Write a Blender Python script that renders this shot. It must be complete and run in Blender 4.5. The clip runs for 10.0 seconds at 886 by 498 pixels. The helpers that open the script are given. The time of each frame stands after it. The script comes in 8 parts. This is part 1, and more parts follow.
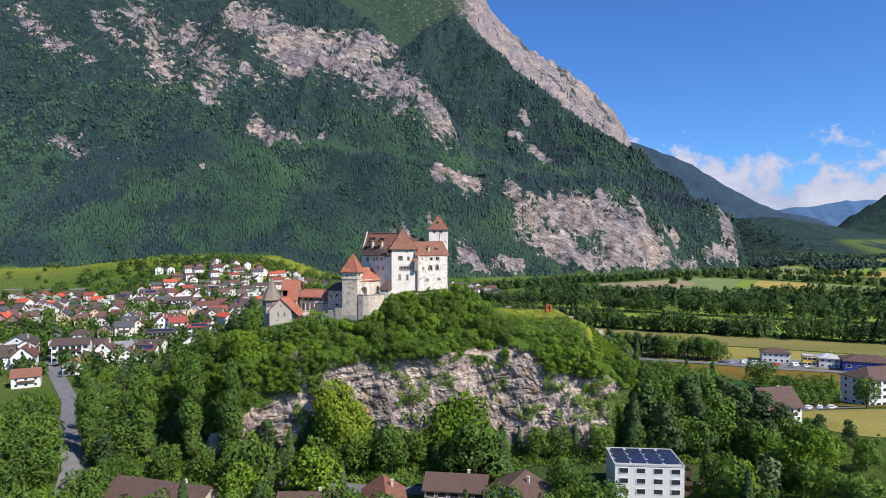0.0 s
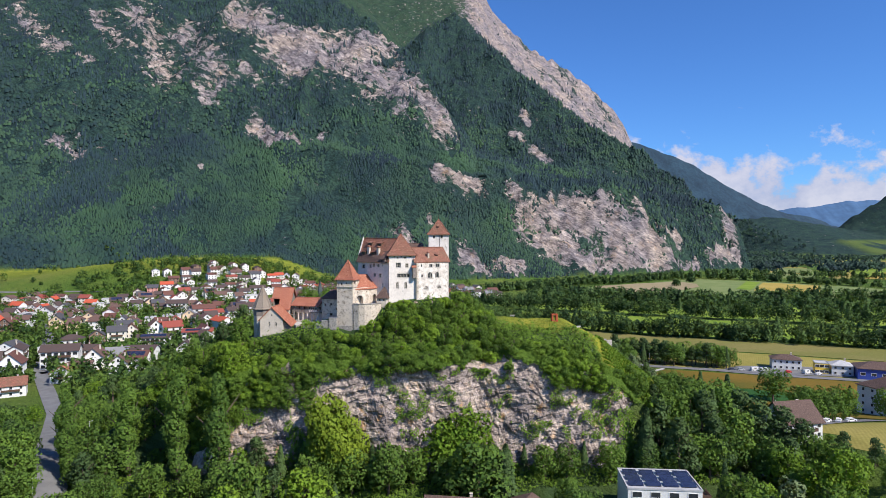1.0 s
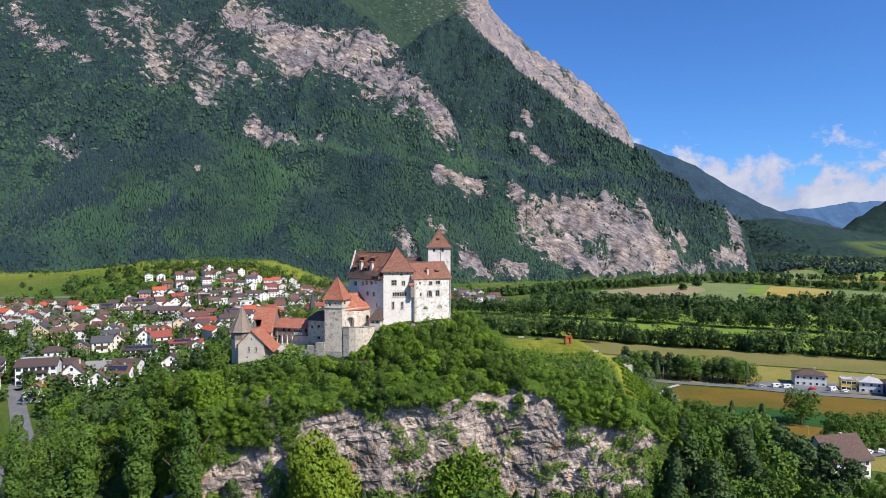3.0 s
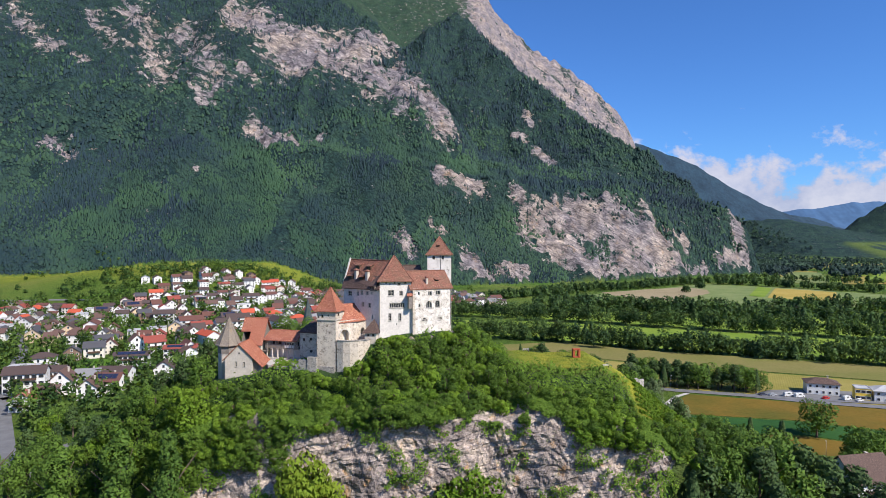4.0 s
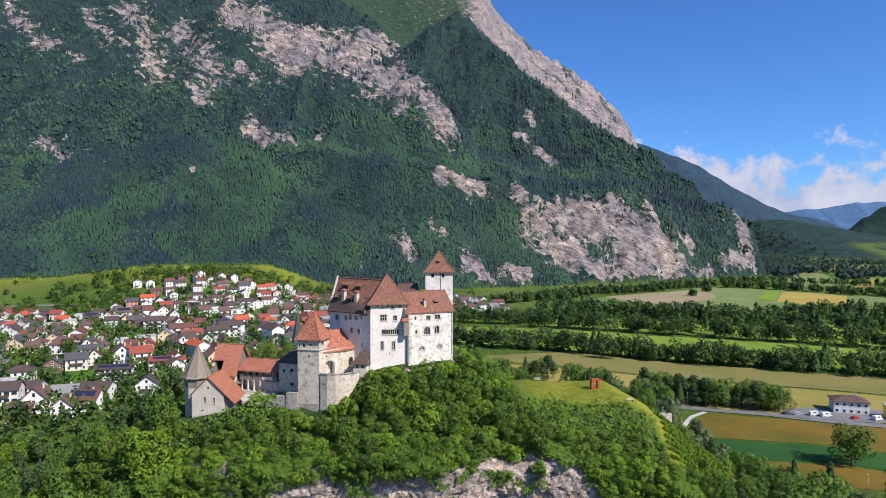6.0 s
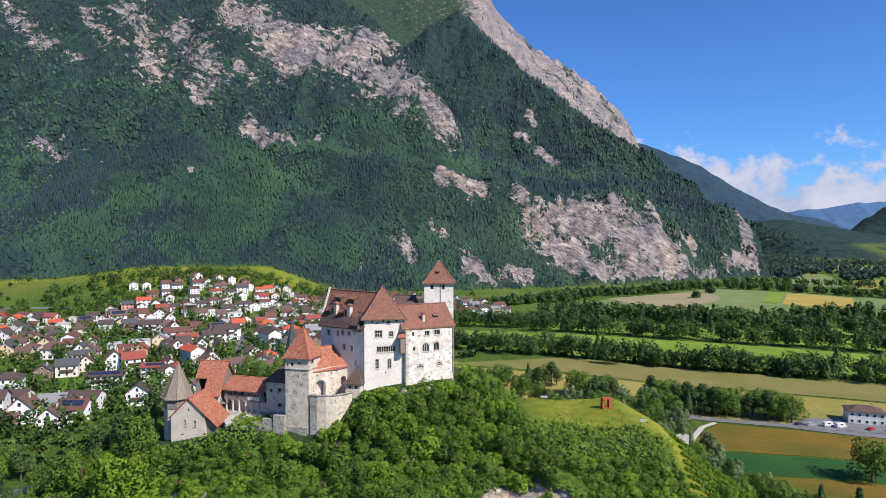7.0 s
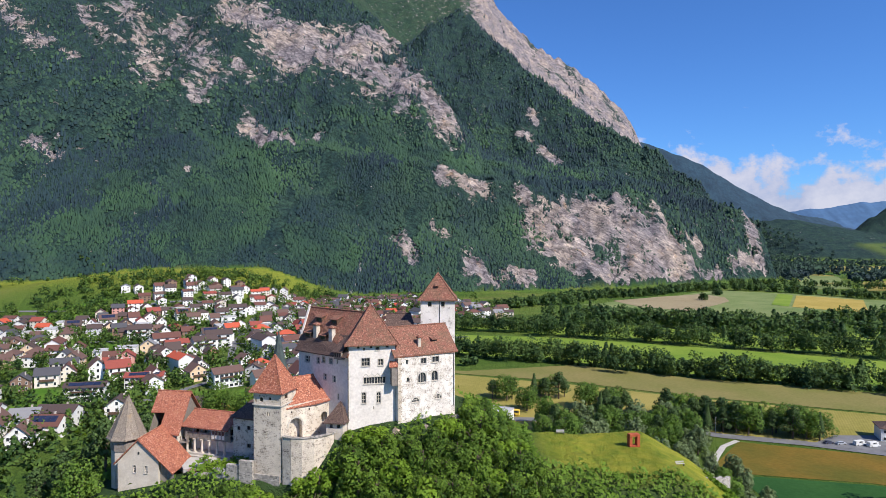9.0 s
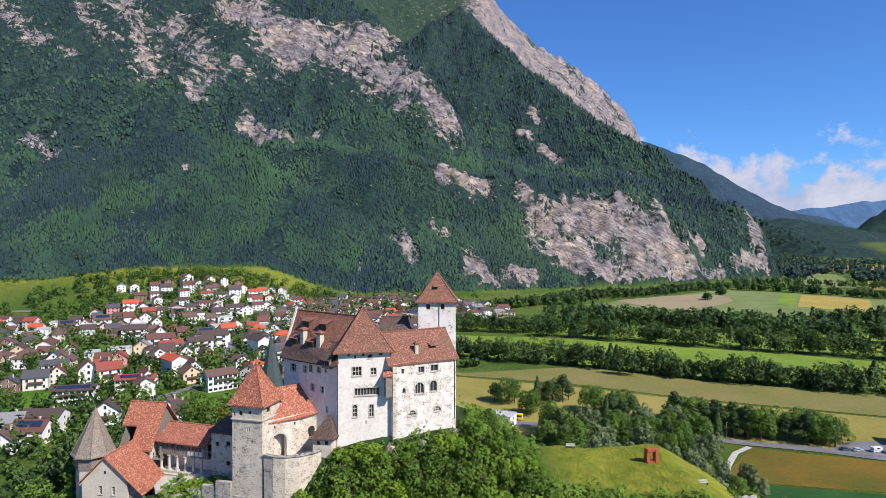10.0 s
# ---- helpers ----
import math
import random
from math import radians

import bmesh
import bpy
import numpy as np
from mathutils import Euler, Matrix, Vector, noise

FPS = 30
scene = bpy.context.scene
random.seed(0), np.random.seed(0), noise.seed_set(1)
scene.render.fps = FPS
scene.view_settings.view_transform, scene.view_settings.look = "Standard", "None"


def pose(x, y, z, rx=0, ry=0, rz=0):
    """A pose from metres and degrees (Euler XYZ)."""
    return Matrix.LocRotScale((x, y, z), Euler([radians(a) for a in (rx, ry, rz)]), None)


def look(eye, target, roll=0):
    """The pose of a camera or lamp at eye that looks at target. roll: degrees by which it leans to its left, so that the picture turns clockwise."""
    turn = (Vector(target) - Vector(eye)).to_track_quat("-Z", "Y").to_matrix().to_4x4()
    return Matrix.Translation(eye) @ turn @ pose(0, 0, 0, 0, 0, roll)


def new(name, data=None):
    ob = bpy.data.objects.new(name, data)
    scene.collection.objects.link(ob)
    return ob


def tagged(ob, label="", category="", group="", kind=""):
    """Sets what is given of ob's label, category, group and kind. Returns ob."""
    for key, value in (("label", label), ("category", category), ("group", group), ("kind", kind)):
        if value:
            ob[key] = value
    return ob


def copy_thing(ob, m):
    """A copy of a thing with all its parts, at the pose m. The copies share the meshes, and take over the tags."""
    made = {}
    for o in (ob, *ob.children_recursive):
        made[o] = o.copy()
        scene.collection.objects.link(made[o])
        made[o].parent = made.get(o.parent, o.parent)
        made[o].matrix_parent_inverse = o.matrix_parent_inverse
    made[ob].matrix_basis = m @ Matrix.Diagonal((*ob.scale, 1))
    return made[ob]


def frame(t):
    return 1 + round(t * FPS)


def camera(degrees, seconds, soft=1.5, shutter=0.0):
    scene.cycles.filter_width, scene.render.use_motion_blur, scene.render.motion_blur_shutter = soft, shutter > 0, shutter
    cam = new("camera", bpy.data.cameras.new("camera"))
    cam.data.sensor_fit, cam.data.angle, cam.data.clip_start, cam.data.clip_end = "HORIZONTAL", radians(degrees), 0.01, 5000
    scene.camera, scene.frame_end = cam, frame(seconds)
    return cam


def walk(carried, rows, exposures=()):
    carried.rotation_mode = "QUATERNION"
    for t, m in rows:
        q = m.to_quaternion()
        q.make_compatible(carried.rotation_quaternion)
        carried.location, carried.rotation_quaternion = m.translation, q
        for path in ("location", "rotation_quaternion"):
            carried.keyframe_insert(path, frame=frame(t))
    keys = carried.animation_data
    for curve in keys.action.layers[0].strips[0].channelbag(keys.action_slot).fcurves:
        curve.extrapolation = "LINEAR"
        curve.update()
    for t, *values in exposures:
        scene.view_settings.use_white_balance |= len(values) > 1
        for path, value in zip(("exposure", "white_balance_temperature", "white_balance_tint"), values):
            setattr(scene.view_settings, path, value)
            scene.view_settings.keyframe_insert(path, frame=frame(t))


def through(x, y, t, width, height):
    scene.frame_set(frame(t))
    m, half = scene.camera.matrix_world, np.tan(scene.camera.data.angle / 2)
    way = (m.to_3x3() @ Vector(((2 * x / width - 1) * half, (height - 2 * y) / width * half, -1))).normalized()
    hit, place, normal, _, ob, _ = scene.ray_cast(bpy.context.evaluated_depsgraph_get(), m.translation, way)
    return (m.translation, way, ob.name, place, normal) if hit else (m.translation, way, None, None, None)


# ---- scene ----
cam = camera(70.96, 10.0, 0.6)
PATH = [
    # seconds, x, y, z, tilt, turn
    (0.0, 0.00, -229.99, 34.99, 88.969, 0.000),
    (1.0, 0.03, -218.16, 36.81, 88.990, 0.042),
    (2.0, -0.00, -206.55, 38.83, 89.015, 0.084),
    (2.7, -0.02, -198.48, 40.27, 89.039, 0.120),
    (4.0, 0.06, -183.61, 42.88, 89.073, 0.192),
    (5.0, 0.12, -172.17, 44.87, 89.073, 0.235),
    (5.7, 0.13, -164.08, 46.30, 89.072, 0.263),
    (6.8, 0.19, -151.37, 48.68, 89.059, 0.316),
    (7.5, 0.28, -143.43, 50.06, 89.045, 0.354),
    (8.0, 0.34, -137.79, 50.75, 89.035, 0.383),
    (8.5, 0.38, -132.14, 51.09, 89.023, 0.413),
    (9.0, 0.41, -126.45, 51.10, 89.005, 0.441),
    (9.5, 0.43, -120.73, 50.89, 88.976, 0.464),
    (10.0, 0.46, -114.99, 50.52, 88.936, 0.484),
]
walk(cam, [(t, pose(x, y, z, rx, 0, rz)) for t, x, y, z, rx, rz in PATH])

# ---- sky, sun, exposure ----
SUN_AZ, SUN_EL = radians(130), radians(43)   # clockwise from north (+y), above the horizon
world = bpy.data.worlds.new("sky")
scene.world = world
world.use_nodes = True
wn, wl = world.node_tree.nodes, world.node_tree.links
sky = wn.new("ShaderNodeTexSky")
sky.sky_type, sky.sun_disc = "NISHITA", False
sky.sun_elevation, sky.sun_rotation = SUN_EL, SUN_AZ
sky.air_density, sky.dust_density, sky.ozone_density, sky.altitude = 1.0, 0.3, 3.5, 600


def wmath(op, a, b=None, c=None):
    n = wn.new("ShaderNodeMath")
    n.operation = op
    for k, v in enumerate((a, b, c)):
        if v is None:
            continue
        if isinstance(v, (int, float)):
            n.inputs[k].default_value = v
        else:
            wl.new(v, n.inputs[k])
    return n.outputs[0]


coord = wn.new("ShaderNodeTexCoord")
split = wn.new("ShaderNodeSeparateXYZ")
wl.new(coord.outputs["Generated"], split.inputs[0])
elev = split.outputs["Z"]
squash = wn.new("ShaderNodeMapping")
squash.inputs["Scale"].default_value = (1, 1, 1.25)
wl.new(coord.outputs["Generated"], squash.inputs[0])
big = wn.new("ShaderNodeTexNoise")
big.inputs["Scale"].default_value, big.inputs["Detail"].default_value = 2.1, 3
wl.new(squash.outputs[0], big.inputs["Vector"])
puff = wn.new("ShaderNodeTexNoise")
puff.inputs["Scale"].default_value, puff.inputs["Detail"].default_value, puff.inputs["Roughness"].default_value = 11, 9, 0.6
wl.new(squash.outputs[0], puff.inputs["Vector"])
top = wmath("MULTIPLY_ADD", big.outputs["Fac"], 0.26, -0.012)
edge = wmath("MULTIPLY_ADD", wmath("SUBTRACT", puff.outputs["Fac"], 0.5), 0.30, top)
cover = wmath("SMOOTH_MIN", wmath("MAXIMUM", wmath("MULTIPLY", wmath("SUBTRACT", edge, elev), 34), 0.0), 0.86, 0.1)
shade = wn.new("ShaderNodeValToRGB")
shade.color_ramp.elements[0].position, shade.color_ramp.elements[0].color = 0.38, (2.9, 3.1, 4.4, 1)
shade.color_ramp.elements[1].position, shade.color_ramp.elements[1].color = 0.58, (4.8, 4.65, 5.3, 1)
wl.new(puff.outputs["Fac"], shade.inputs[0])
blend = wn.new("ShaderNodeMix")
blend.data_type = "RGBA"
wl.new(cover, blend.inputs[0])
deep = wn.new("ShaderNodeMix")
deep.data_type, deep.blend_type = "RGBA", "MULTIPLY"
deep.inputs[0].default_value = 1.0
deep.inputs[7].default_value = (0.40, 0.69, 1.10, 1)
wl.new(sky.outputs[0], deep.inputs[6])
wl.new(deep.outputs[2], blend.inputs[6])
wl.new(shade.outputs[0], blend.inputs[7])
wl.new(blend.outputs[2], wn["Background"].inputs["Color"])
wn["Background"].inputs["Strength"].default_value = 0.10

sun = new("sun", bpy.data.lights.new("sun", "SUN"))
sun.data.energy, sun.data.angle, sun.data.color = 4.3, radians(0.5), (1.0, 0.925, 0.83)
toward = Vector((math.sin(SUN_AZ) * math.cos(SUN_EL), math.cos(SUN_AZ) * math.cos(SUN_EL), math.sin(SUN_EL)))
sun.matrix_world = look(toward * 300, (0, 0, 0))
scene.view_settings.exposure = 0.58

# ---- relief: heights of the land as functions of the map ----
VALLEY = -44.0


def lattice(ix, iy, seed):
    h = (ix.astype(np.int64) * 374761393 + iy.astype(np.int64) * 668265263 + seed * 974634777) & 0x7FFFFFFF
    h = ((h ^ (h >> 13)) * 1274126177) & 0x7FFFFFFF
    return ((h ^ (h >> 16)) & 0xFFFF) / 65535.0


def vnoise(x, y, seed=0):
    """Smooth value noise, -1 to 1, on arrays."""
    x, y = np.asarray(x, float), np.asarray(y, float)
    ix, iy = np.floor(x), np.floor(y)
    fx, fy = x - ix, y - iy
    fx, fy = fx * fx * fx * (fx * (6 * fx - 15) + 10), fy * fy * fy * (fy * (6 * fy - 15) + 10)
    a, b = lattice(ix, iy, seed), lattice(ix + 1, iy, seed)
    c, d = lattice(ix, iy + 1, seed), lattice(ix + 1, iy + 1, seed)
    return 2 * ((a * (1 - fx) + b * fx) * (1 - fy) + (c * (1 - fx) + d * fx) * fy) - 1


def fbm(x, y, octaves=4, seed=0):
    out, amp, tot = 0, 1.0, 0
    for k in range(octaves):
        out, tot = out + amp * vnoise(x * 2 ** k + 17.3 * k, y * 2 ** k - 9.1 * k, seed + k), tot + amp
        amp *= 0.5
    return out / tot


def step(a, b, v):
    s = np.clip((v - a) / (b - a), 0, 1)
    return s * s * (3 - 2 * s)


def ramp(v, *pairs):
    return np.interp(v, [p[0] for p in pairs], [p[1] for p in pairs])


def slope_a(x, y):
    """The great forested slope behind the village, up to its bare ridge."""
    foot = ramp(x, (-1500, 760), (-800, 800), (-510, 842), (0, 980), (200, 1040), (420, 1120))
    z = -10 + 0.82 * (y - foot)
    crest = ramp(y, (1000, 260), (1200, 90), (1420, 0), (1710, -113), (1955, -355), (2200, -600), (2600, -900))
    z = z - 1.25 * np.maximum(0, x - crest)
    return np.minimum(z, 1500 - 0.5 * (y - 2700))


def slope_b(x, y):
    """The wooded shoulder behind it, with a pointed top."""
    z = 489 + 0.85 * (y - 2060)
    right = ramp(y, (1300, 560), (1600, 690), (1738, 744), (1877, 625), (2085, 455), (2360, 273), (2816, 58))
    left = ramp(y, (2100, -600), (2300, -350), (2600, -163), (2816, 58))
    z = z - 1.2 * np.maximum(0, x - right) - 1.1 * np.maximum(0, left - x)
    return np.minimum(z, 1131 - 1.5 * (y - 2816))


def crest_hill(x, y, zs, yc, front, back=0.8):
    return ramp(x, *zs) - np.where(y < yc, front * (yc - y), back * (y - yc))


def spur_d(x, y):
    """The low spur that ends in cliffs above the valley."""
    foot = ramp(x, (-200, 960), (0, 1000), (365, 1061), (745, 1290), (900, 1340))
    foot = foot + 16 * vnoise(x / 70, y / 200, 5)
    top = ramp(x, (-250, 235), (0, 184), (180, 150), (359, 136), (578, 119), (736, 98), (900, 90))
    rise = 1.35 * (y - foot)
    z = np.where(rise < top + 44, VALLEY + 2 + rise, top + 0.16 * (rise - top - 44))
    end = 752 + 10 * vnoise(y / 40, x / 300, 8)
    z = z - 4.5 * np.maximum(0, x - end)
    return np.where(y > 1900, VALLEY, z)


def mountains(x, y):
    a, b, d = slope_a(x, y), slope_b(x, y), spur_d(x, y)
    yc = ramp(x, (250, 4000), (1453, 4400))
    c = crest_hill(x, y, [(-900, 1950), (-323, 1800), (203, 1764), (279, 1655), (400, 1511), (613, 1354), (876, 1234), (1057, 1122), (1244, 966), (1330, 849), (1437, 632), (1600, 180)], yc, 0.95)
    g = crest_hill(x, y, [(2150, -60), (2300, 60), (2428, 157), (2658, 293), (3200, 600)], 3500, 0.7)
    w = crest_hill(x, y, [(1150, -60), (1400, 60), (1650, 150), (1950, 160), (2250, 105), (2600, 60)], 3400 + 0 * x, 0.22)
    return np.stack([a, b, c, d, g, w])


def hill(x, y):
    """The castle rock: steep to the viewer, rounded behind, with a low meadow shoulder."""
    top = ramp(x, (-130, -40), (-105, -24), (-84, -7), (-70, 2), (-60, 4), (-53, 5.5), (-48, 7.6), (-36, 7), (-30, 7.4), (-27, 11), (-22, 14), (-14, 16), (0, 16.5), (8, 14), (17, 8.5), (30, 6.5), (44, 6.8), (54, 2), (66, -8), (80, -18), (105, -34), (130, -43))
    edge = -24 + 2.5 * vnoise(x / 14, y * 0 + 1.5, 3)
    wall = ramp(x, (-130, -28), (-60, -13), (-30, -14), (-10, -10), (5, -3), (20, -9), (45, -9), (60, -4), (130, 0))
    lip = np.minimum(ramp(x, (-130, -43), (-90, -26), (-66, -9), (-50, -4), (-20, -5), (0, -5), (16, -3), (27, 1), (40, -4), (55, -8), (68, -22), (100, -40)), top)
    k = np.clip((y - edge) / np.maximum(wall - edge, 1), 0, 1)
    up = lip + (top - lip) * k ** 0.85
    far = ramp(x, (-130, 10), (-60, 22), (-30, 14), (0, 14), (20, 12), (45, 16), (130, 12))
    down = top - ramp(x, (-60, 0.75), (0, 1.15), (25, 0.55), (50, 0.5)) * np.maximum(0, y - far) 
    z = np.where(y < wall, up, down)
    talus = -34 - 0.42 * np.maximum(0, edge - y)
    z = np.where(y < edge, np.minimum(talus, lip), z)
    return z + 0.7 * fbm(x / 9, y / 9, 3, 21)


def meadow_rise(x, y):
    rise = 26 * step(430, 690, y) * step(-120, -330, x) + 18 * step(560, 690, y) * step(-180, -330, x) * step(640, 470, -x + 0 * y)
    front = 9 * step(-92, -130, x) * step(75, -55, y) + 12 * step(85, 140, x) * step(75, -5, y) + 3 * step(30, -40, y)
    return VALLEY + rise + front + 1.2 * fbm(x / 90, y / 90, 3, 4) * step(300, 500, y)


def land(x, y):
    """The height of the ground, and how rugged it is, at places of the map."""
    x, y = np.asarray(x, float), np.asarray(y, float)
    base = meadow_rise(x, y)
    m = mountains(x, y)
    hgt = m.max(0)
    above = np.clip((hgt - base) / 120, 0, 1)
    gully = 1 - np.abs(fbm(x / 150, y / 420, 4, 31))
    rough = 34 * (gully - 0.75) + 20 * fbm(x / 110, y / 110, 5, 41) + 5 * fbm(x / 17, y / 17, 3, 47)
    crag = 13 * fbm(x / 22, y / 40, 4, 71) * step(20, 160, x) * step(1800, 1300, y)
    rough = rough * (1 - 0.65 * step(2900, 3400, y))
    hgt = hgt + above * rough * np.clip(hgt / 260 + 0.25, 0.3, 1.6) + above * crag
    z = np.maximum(base, hgt)
    return z


def surface_at(x, y):
    """The height of what one stands on, castle rock included."""
    x, y = np.asarray(x, float), np.asarray(y, float)
    near = (np.abs(x) < 133) & (y > -108) & (y < 108)
    return np.where(near, np.maximum(land(x, y), hill(x, y)), land(x, y))

# ---- materials ----
def mat(name):
    m = bpy.data.materials.new(name)
    m.use_nodes = True
    return m, m.node_tree.nodes, m.node_tree.links, m.node_tree.nodes["Principled BSDF"]


def tex(n, l, kind, scale, where=None, detail=5, rough=0.55, stretch=None):
    t = n.new("ShaderNodeTex" + kind)
    t.inputs["Scale"].default_value = scale
    if kind == "Noise":
        t.inputs["Detail"].default_value, t.inputs["Roughness"].default_value = detail, rough
    if where is None:
        where = n.new("ShaderNodeNewGeometry").outputs["Position"]
    if stretch:
        mp = n.new("ShaderNodeMapping")
        mp.inputs["Scale"].default_value = stretch
        l.new(where, mp.inputs[0])
        where = mp.outputs[0]
    l.new(where, t.inputs["Vector"])
    return t


def ramp_node(n, l, fac, stops, step_wise=False):
    r = n.new("ShaderNodeValToRGB")
    if step_wise:
        r.color_ramp.interpolation = "CONSTANT"
    while len(r.color_ramp.elements) < len(stops):
        r.color_ramp.elements.new(0.5)
    for e, (p, c) in zip(r.color_ramp.elements, stops):
        e.position, e.color = p, (*c, 1)
    l.new(fac, r.inputs[0])
    return r.outputs[0]


def mixed(n, l, fac, a, b, how="MIX"):
    m = n.new("ShaderNodeMix")
    m.data_type, m.blend_type = "RGBA", how
    for k, v in ((0, fac), (6, a), (7, b)):
        if isinstance(v, (int, float)):
            m.inputs[k].default_value = v
        elif isinstance(v, tuple):
            m.inputs[k].default_value = (*v, 1)
        else:
            l.new(v, m.inputs[k])
    return m.outputs[2]


def bump(n, l, p, height, dist, strength=0.6, after=None):
    b = n.new("ShaderNodeBump")
    b.inputs["Distance"].default_value, b.inputs["Strength"].default_value = dist, strength
    l.new(height, b.inputs["Height"])
    if after is not None:
        l.new(after, b.inputs["Normal"])
    l.new(b.outputs[0], p.inputs["Normal"])
    return b.outputs[0]


def plain(name, a, b, scale=1.5, rough=0.8, relief=0.02, fine=18, metal=0.0):
    """Two tones at a coarse and a fine scale, with a little relief."""
    m, n, l, p = mat(name)
    big, small = tex(n, l, "Noise", scale), tex(n, l, "Noise", fine)
    c = ramp_node(n, l, big.outputs["Fac"], [(0.35, a), (0.65, b)])
    c = mixed(n, l, 0.35, c, ramp_node(n, l, small.outputs["Fac"], [(0.3, tuple(0.6 * v for v in a)), (0.7, tuple(min(1, 1.15 * v) for v in b))]))
    l.new(c, p.inputs["Base Color"])
    p.inputs["Roughness"].default_value, p.inputs["Metallic"].default_value = rough, metal
    bump(n, l, p, small.outputs["Fac"], relief)
    return m


def rubble(name, stones, mortar, scale, wash=0.0, wash_colour=(0.8, 0.76, 0.72)):
    """Rubble masonry: uneven stones in mortar, partly limewashed."""
    m, n, l, p = mat(name)
    pos = n.new("ShaderNodeNewGeometry").outputs["Position"]
    warp = tex(n, l, "Noise", 1.2, pos)
    where = n.new("ShaderNodeVectorMath")
    where.operation = "MULTIPLY_ADD"
    where.inputs[1].default_value = (0.35, 0.35, 0.35)
    l.new(warp.outputs["Color"], where.inputs[0])
    l.new(pos, where.inputs[2])
    cell = tex(n, l, "Voronoi", scale, where.outputs[0], stretch=(1, 1, 1.7))
    gap = tex(n, l, "Voronoi", scale, where.outputs[0], stretch=(1, 1, 1.7))
    gap.feature = "DISTANCE_TO_EDGE"
    hue = n.new("ShaderNodeSeparateColor")
    l.new(cell.outputs["Color"], hue.inputs[0])
    c = ramp_node(n, l, hue.outputs[0], [(0.0, stones[0]), (0.4, stones[1]), (0.75, stones[2]), (1.0, stones[1])])
    joint = ramp_node(n, l, gap.outputs["Distance"], [(0.03, (1, 1, 1)), (0.11, (0, 0, 0))])
    c = mixed(n, l, joint, c, mortar)
    stain = tex(n, l, "Noise", 0.35, pos, 6, 0.65, (1, 1, 0.45))
    if wash:
        patch = tex(n, l, "Noise", 0.8, pos, 7, 0.7)
        lo = 0.5 - 0.35 * (wash - 0.5)
        c = mixed(n, l, ramp_node(n, l, patch.outputs["Fac"], [(lo - 0.07, (0, 0, 0)), (lo + 0.05, (0.93, 0.93, 0.93))]), c, wash_colour)
    c = mixed(n, l, 0.55, c, ramp_node(n, l, stain.outputs["Fac"], [(0.3, (0.55, 0.52, 0.48)), (0.6, (1, 1, 1))]), "MULTIPLY")
    l.new(c, p.inputs["Base Color"])
    p.inputs["Roughness"].default_value = 0.9
    h = ramp_node(n, l, gap.outputs["Distance"], [(0.0, (0, 0, 0)), (0.2, (1, 1, 1))])
    bump(n, l, p, h, 0.05 if not wash else 0.025, 0.7)
    return m


def tiles(name, tones, rows=5.5, moss=(0.12, 0.11, 0.06), moss_at=0.62):
    """Clay tiles: courses along the slope, each tile its own tone, lichen in patches."""
    m, n, l, p = mat(name)
    pos = n.new("ShaderNodeNewGeometry").outputs["Position"]
    cell = tex(n, l, "Voronoi", rows * 1.35, pos, stretch=(1, 1, 1.0))
    cell.inputs["Randomness"].default_value = 0.75
    hue = n.new("ShaderNodeSeparateColor")
    l.new(cell.outputs["Color"], hue.inputs[0])
    c = ramp_node(n, l, hue.outputs[0], [(0.0, tones[0]), (0.45, tones[1]), (0.85, tones[2]), (1.0, tones[3])])
    old = tex(n, l, "Noise", 0.5, pos, 7, 0.7)
    c = mixed(n, l, ramp_node(n, l, old.outputs["Fac"], [(moss_at - 0.1, (0, 0, 0)), (moss_at + 0.12, (0.75, 0.75, 0.75))]), c, moss)
    l.new(c, p.inputs["Base Color"])
    p.inputs["Roughness"].default_value = 0.85
    course = n.new("ShaderNodeTexWave")
    course.wave_type, course.bands_direction, course.wave_profile = "BANDS", "Z", "SAW"
    course.inputs["Scale"].default_value, course.inputs["Distortion"].default_value = 1.1, 0.4
    l.new(pos, course.inputs["Vector"])
    nb = bump(n, l, p, course.outputs["Fac"], 0.06, 0.5)
    bump(n, l, p, cell.outputs["Distance"], 0.04, 0.7, nb)
    return m


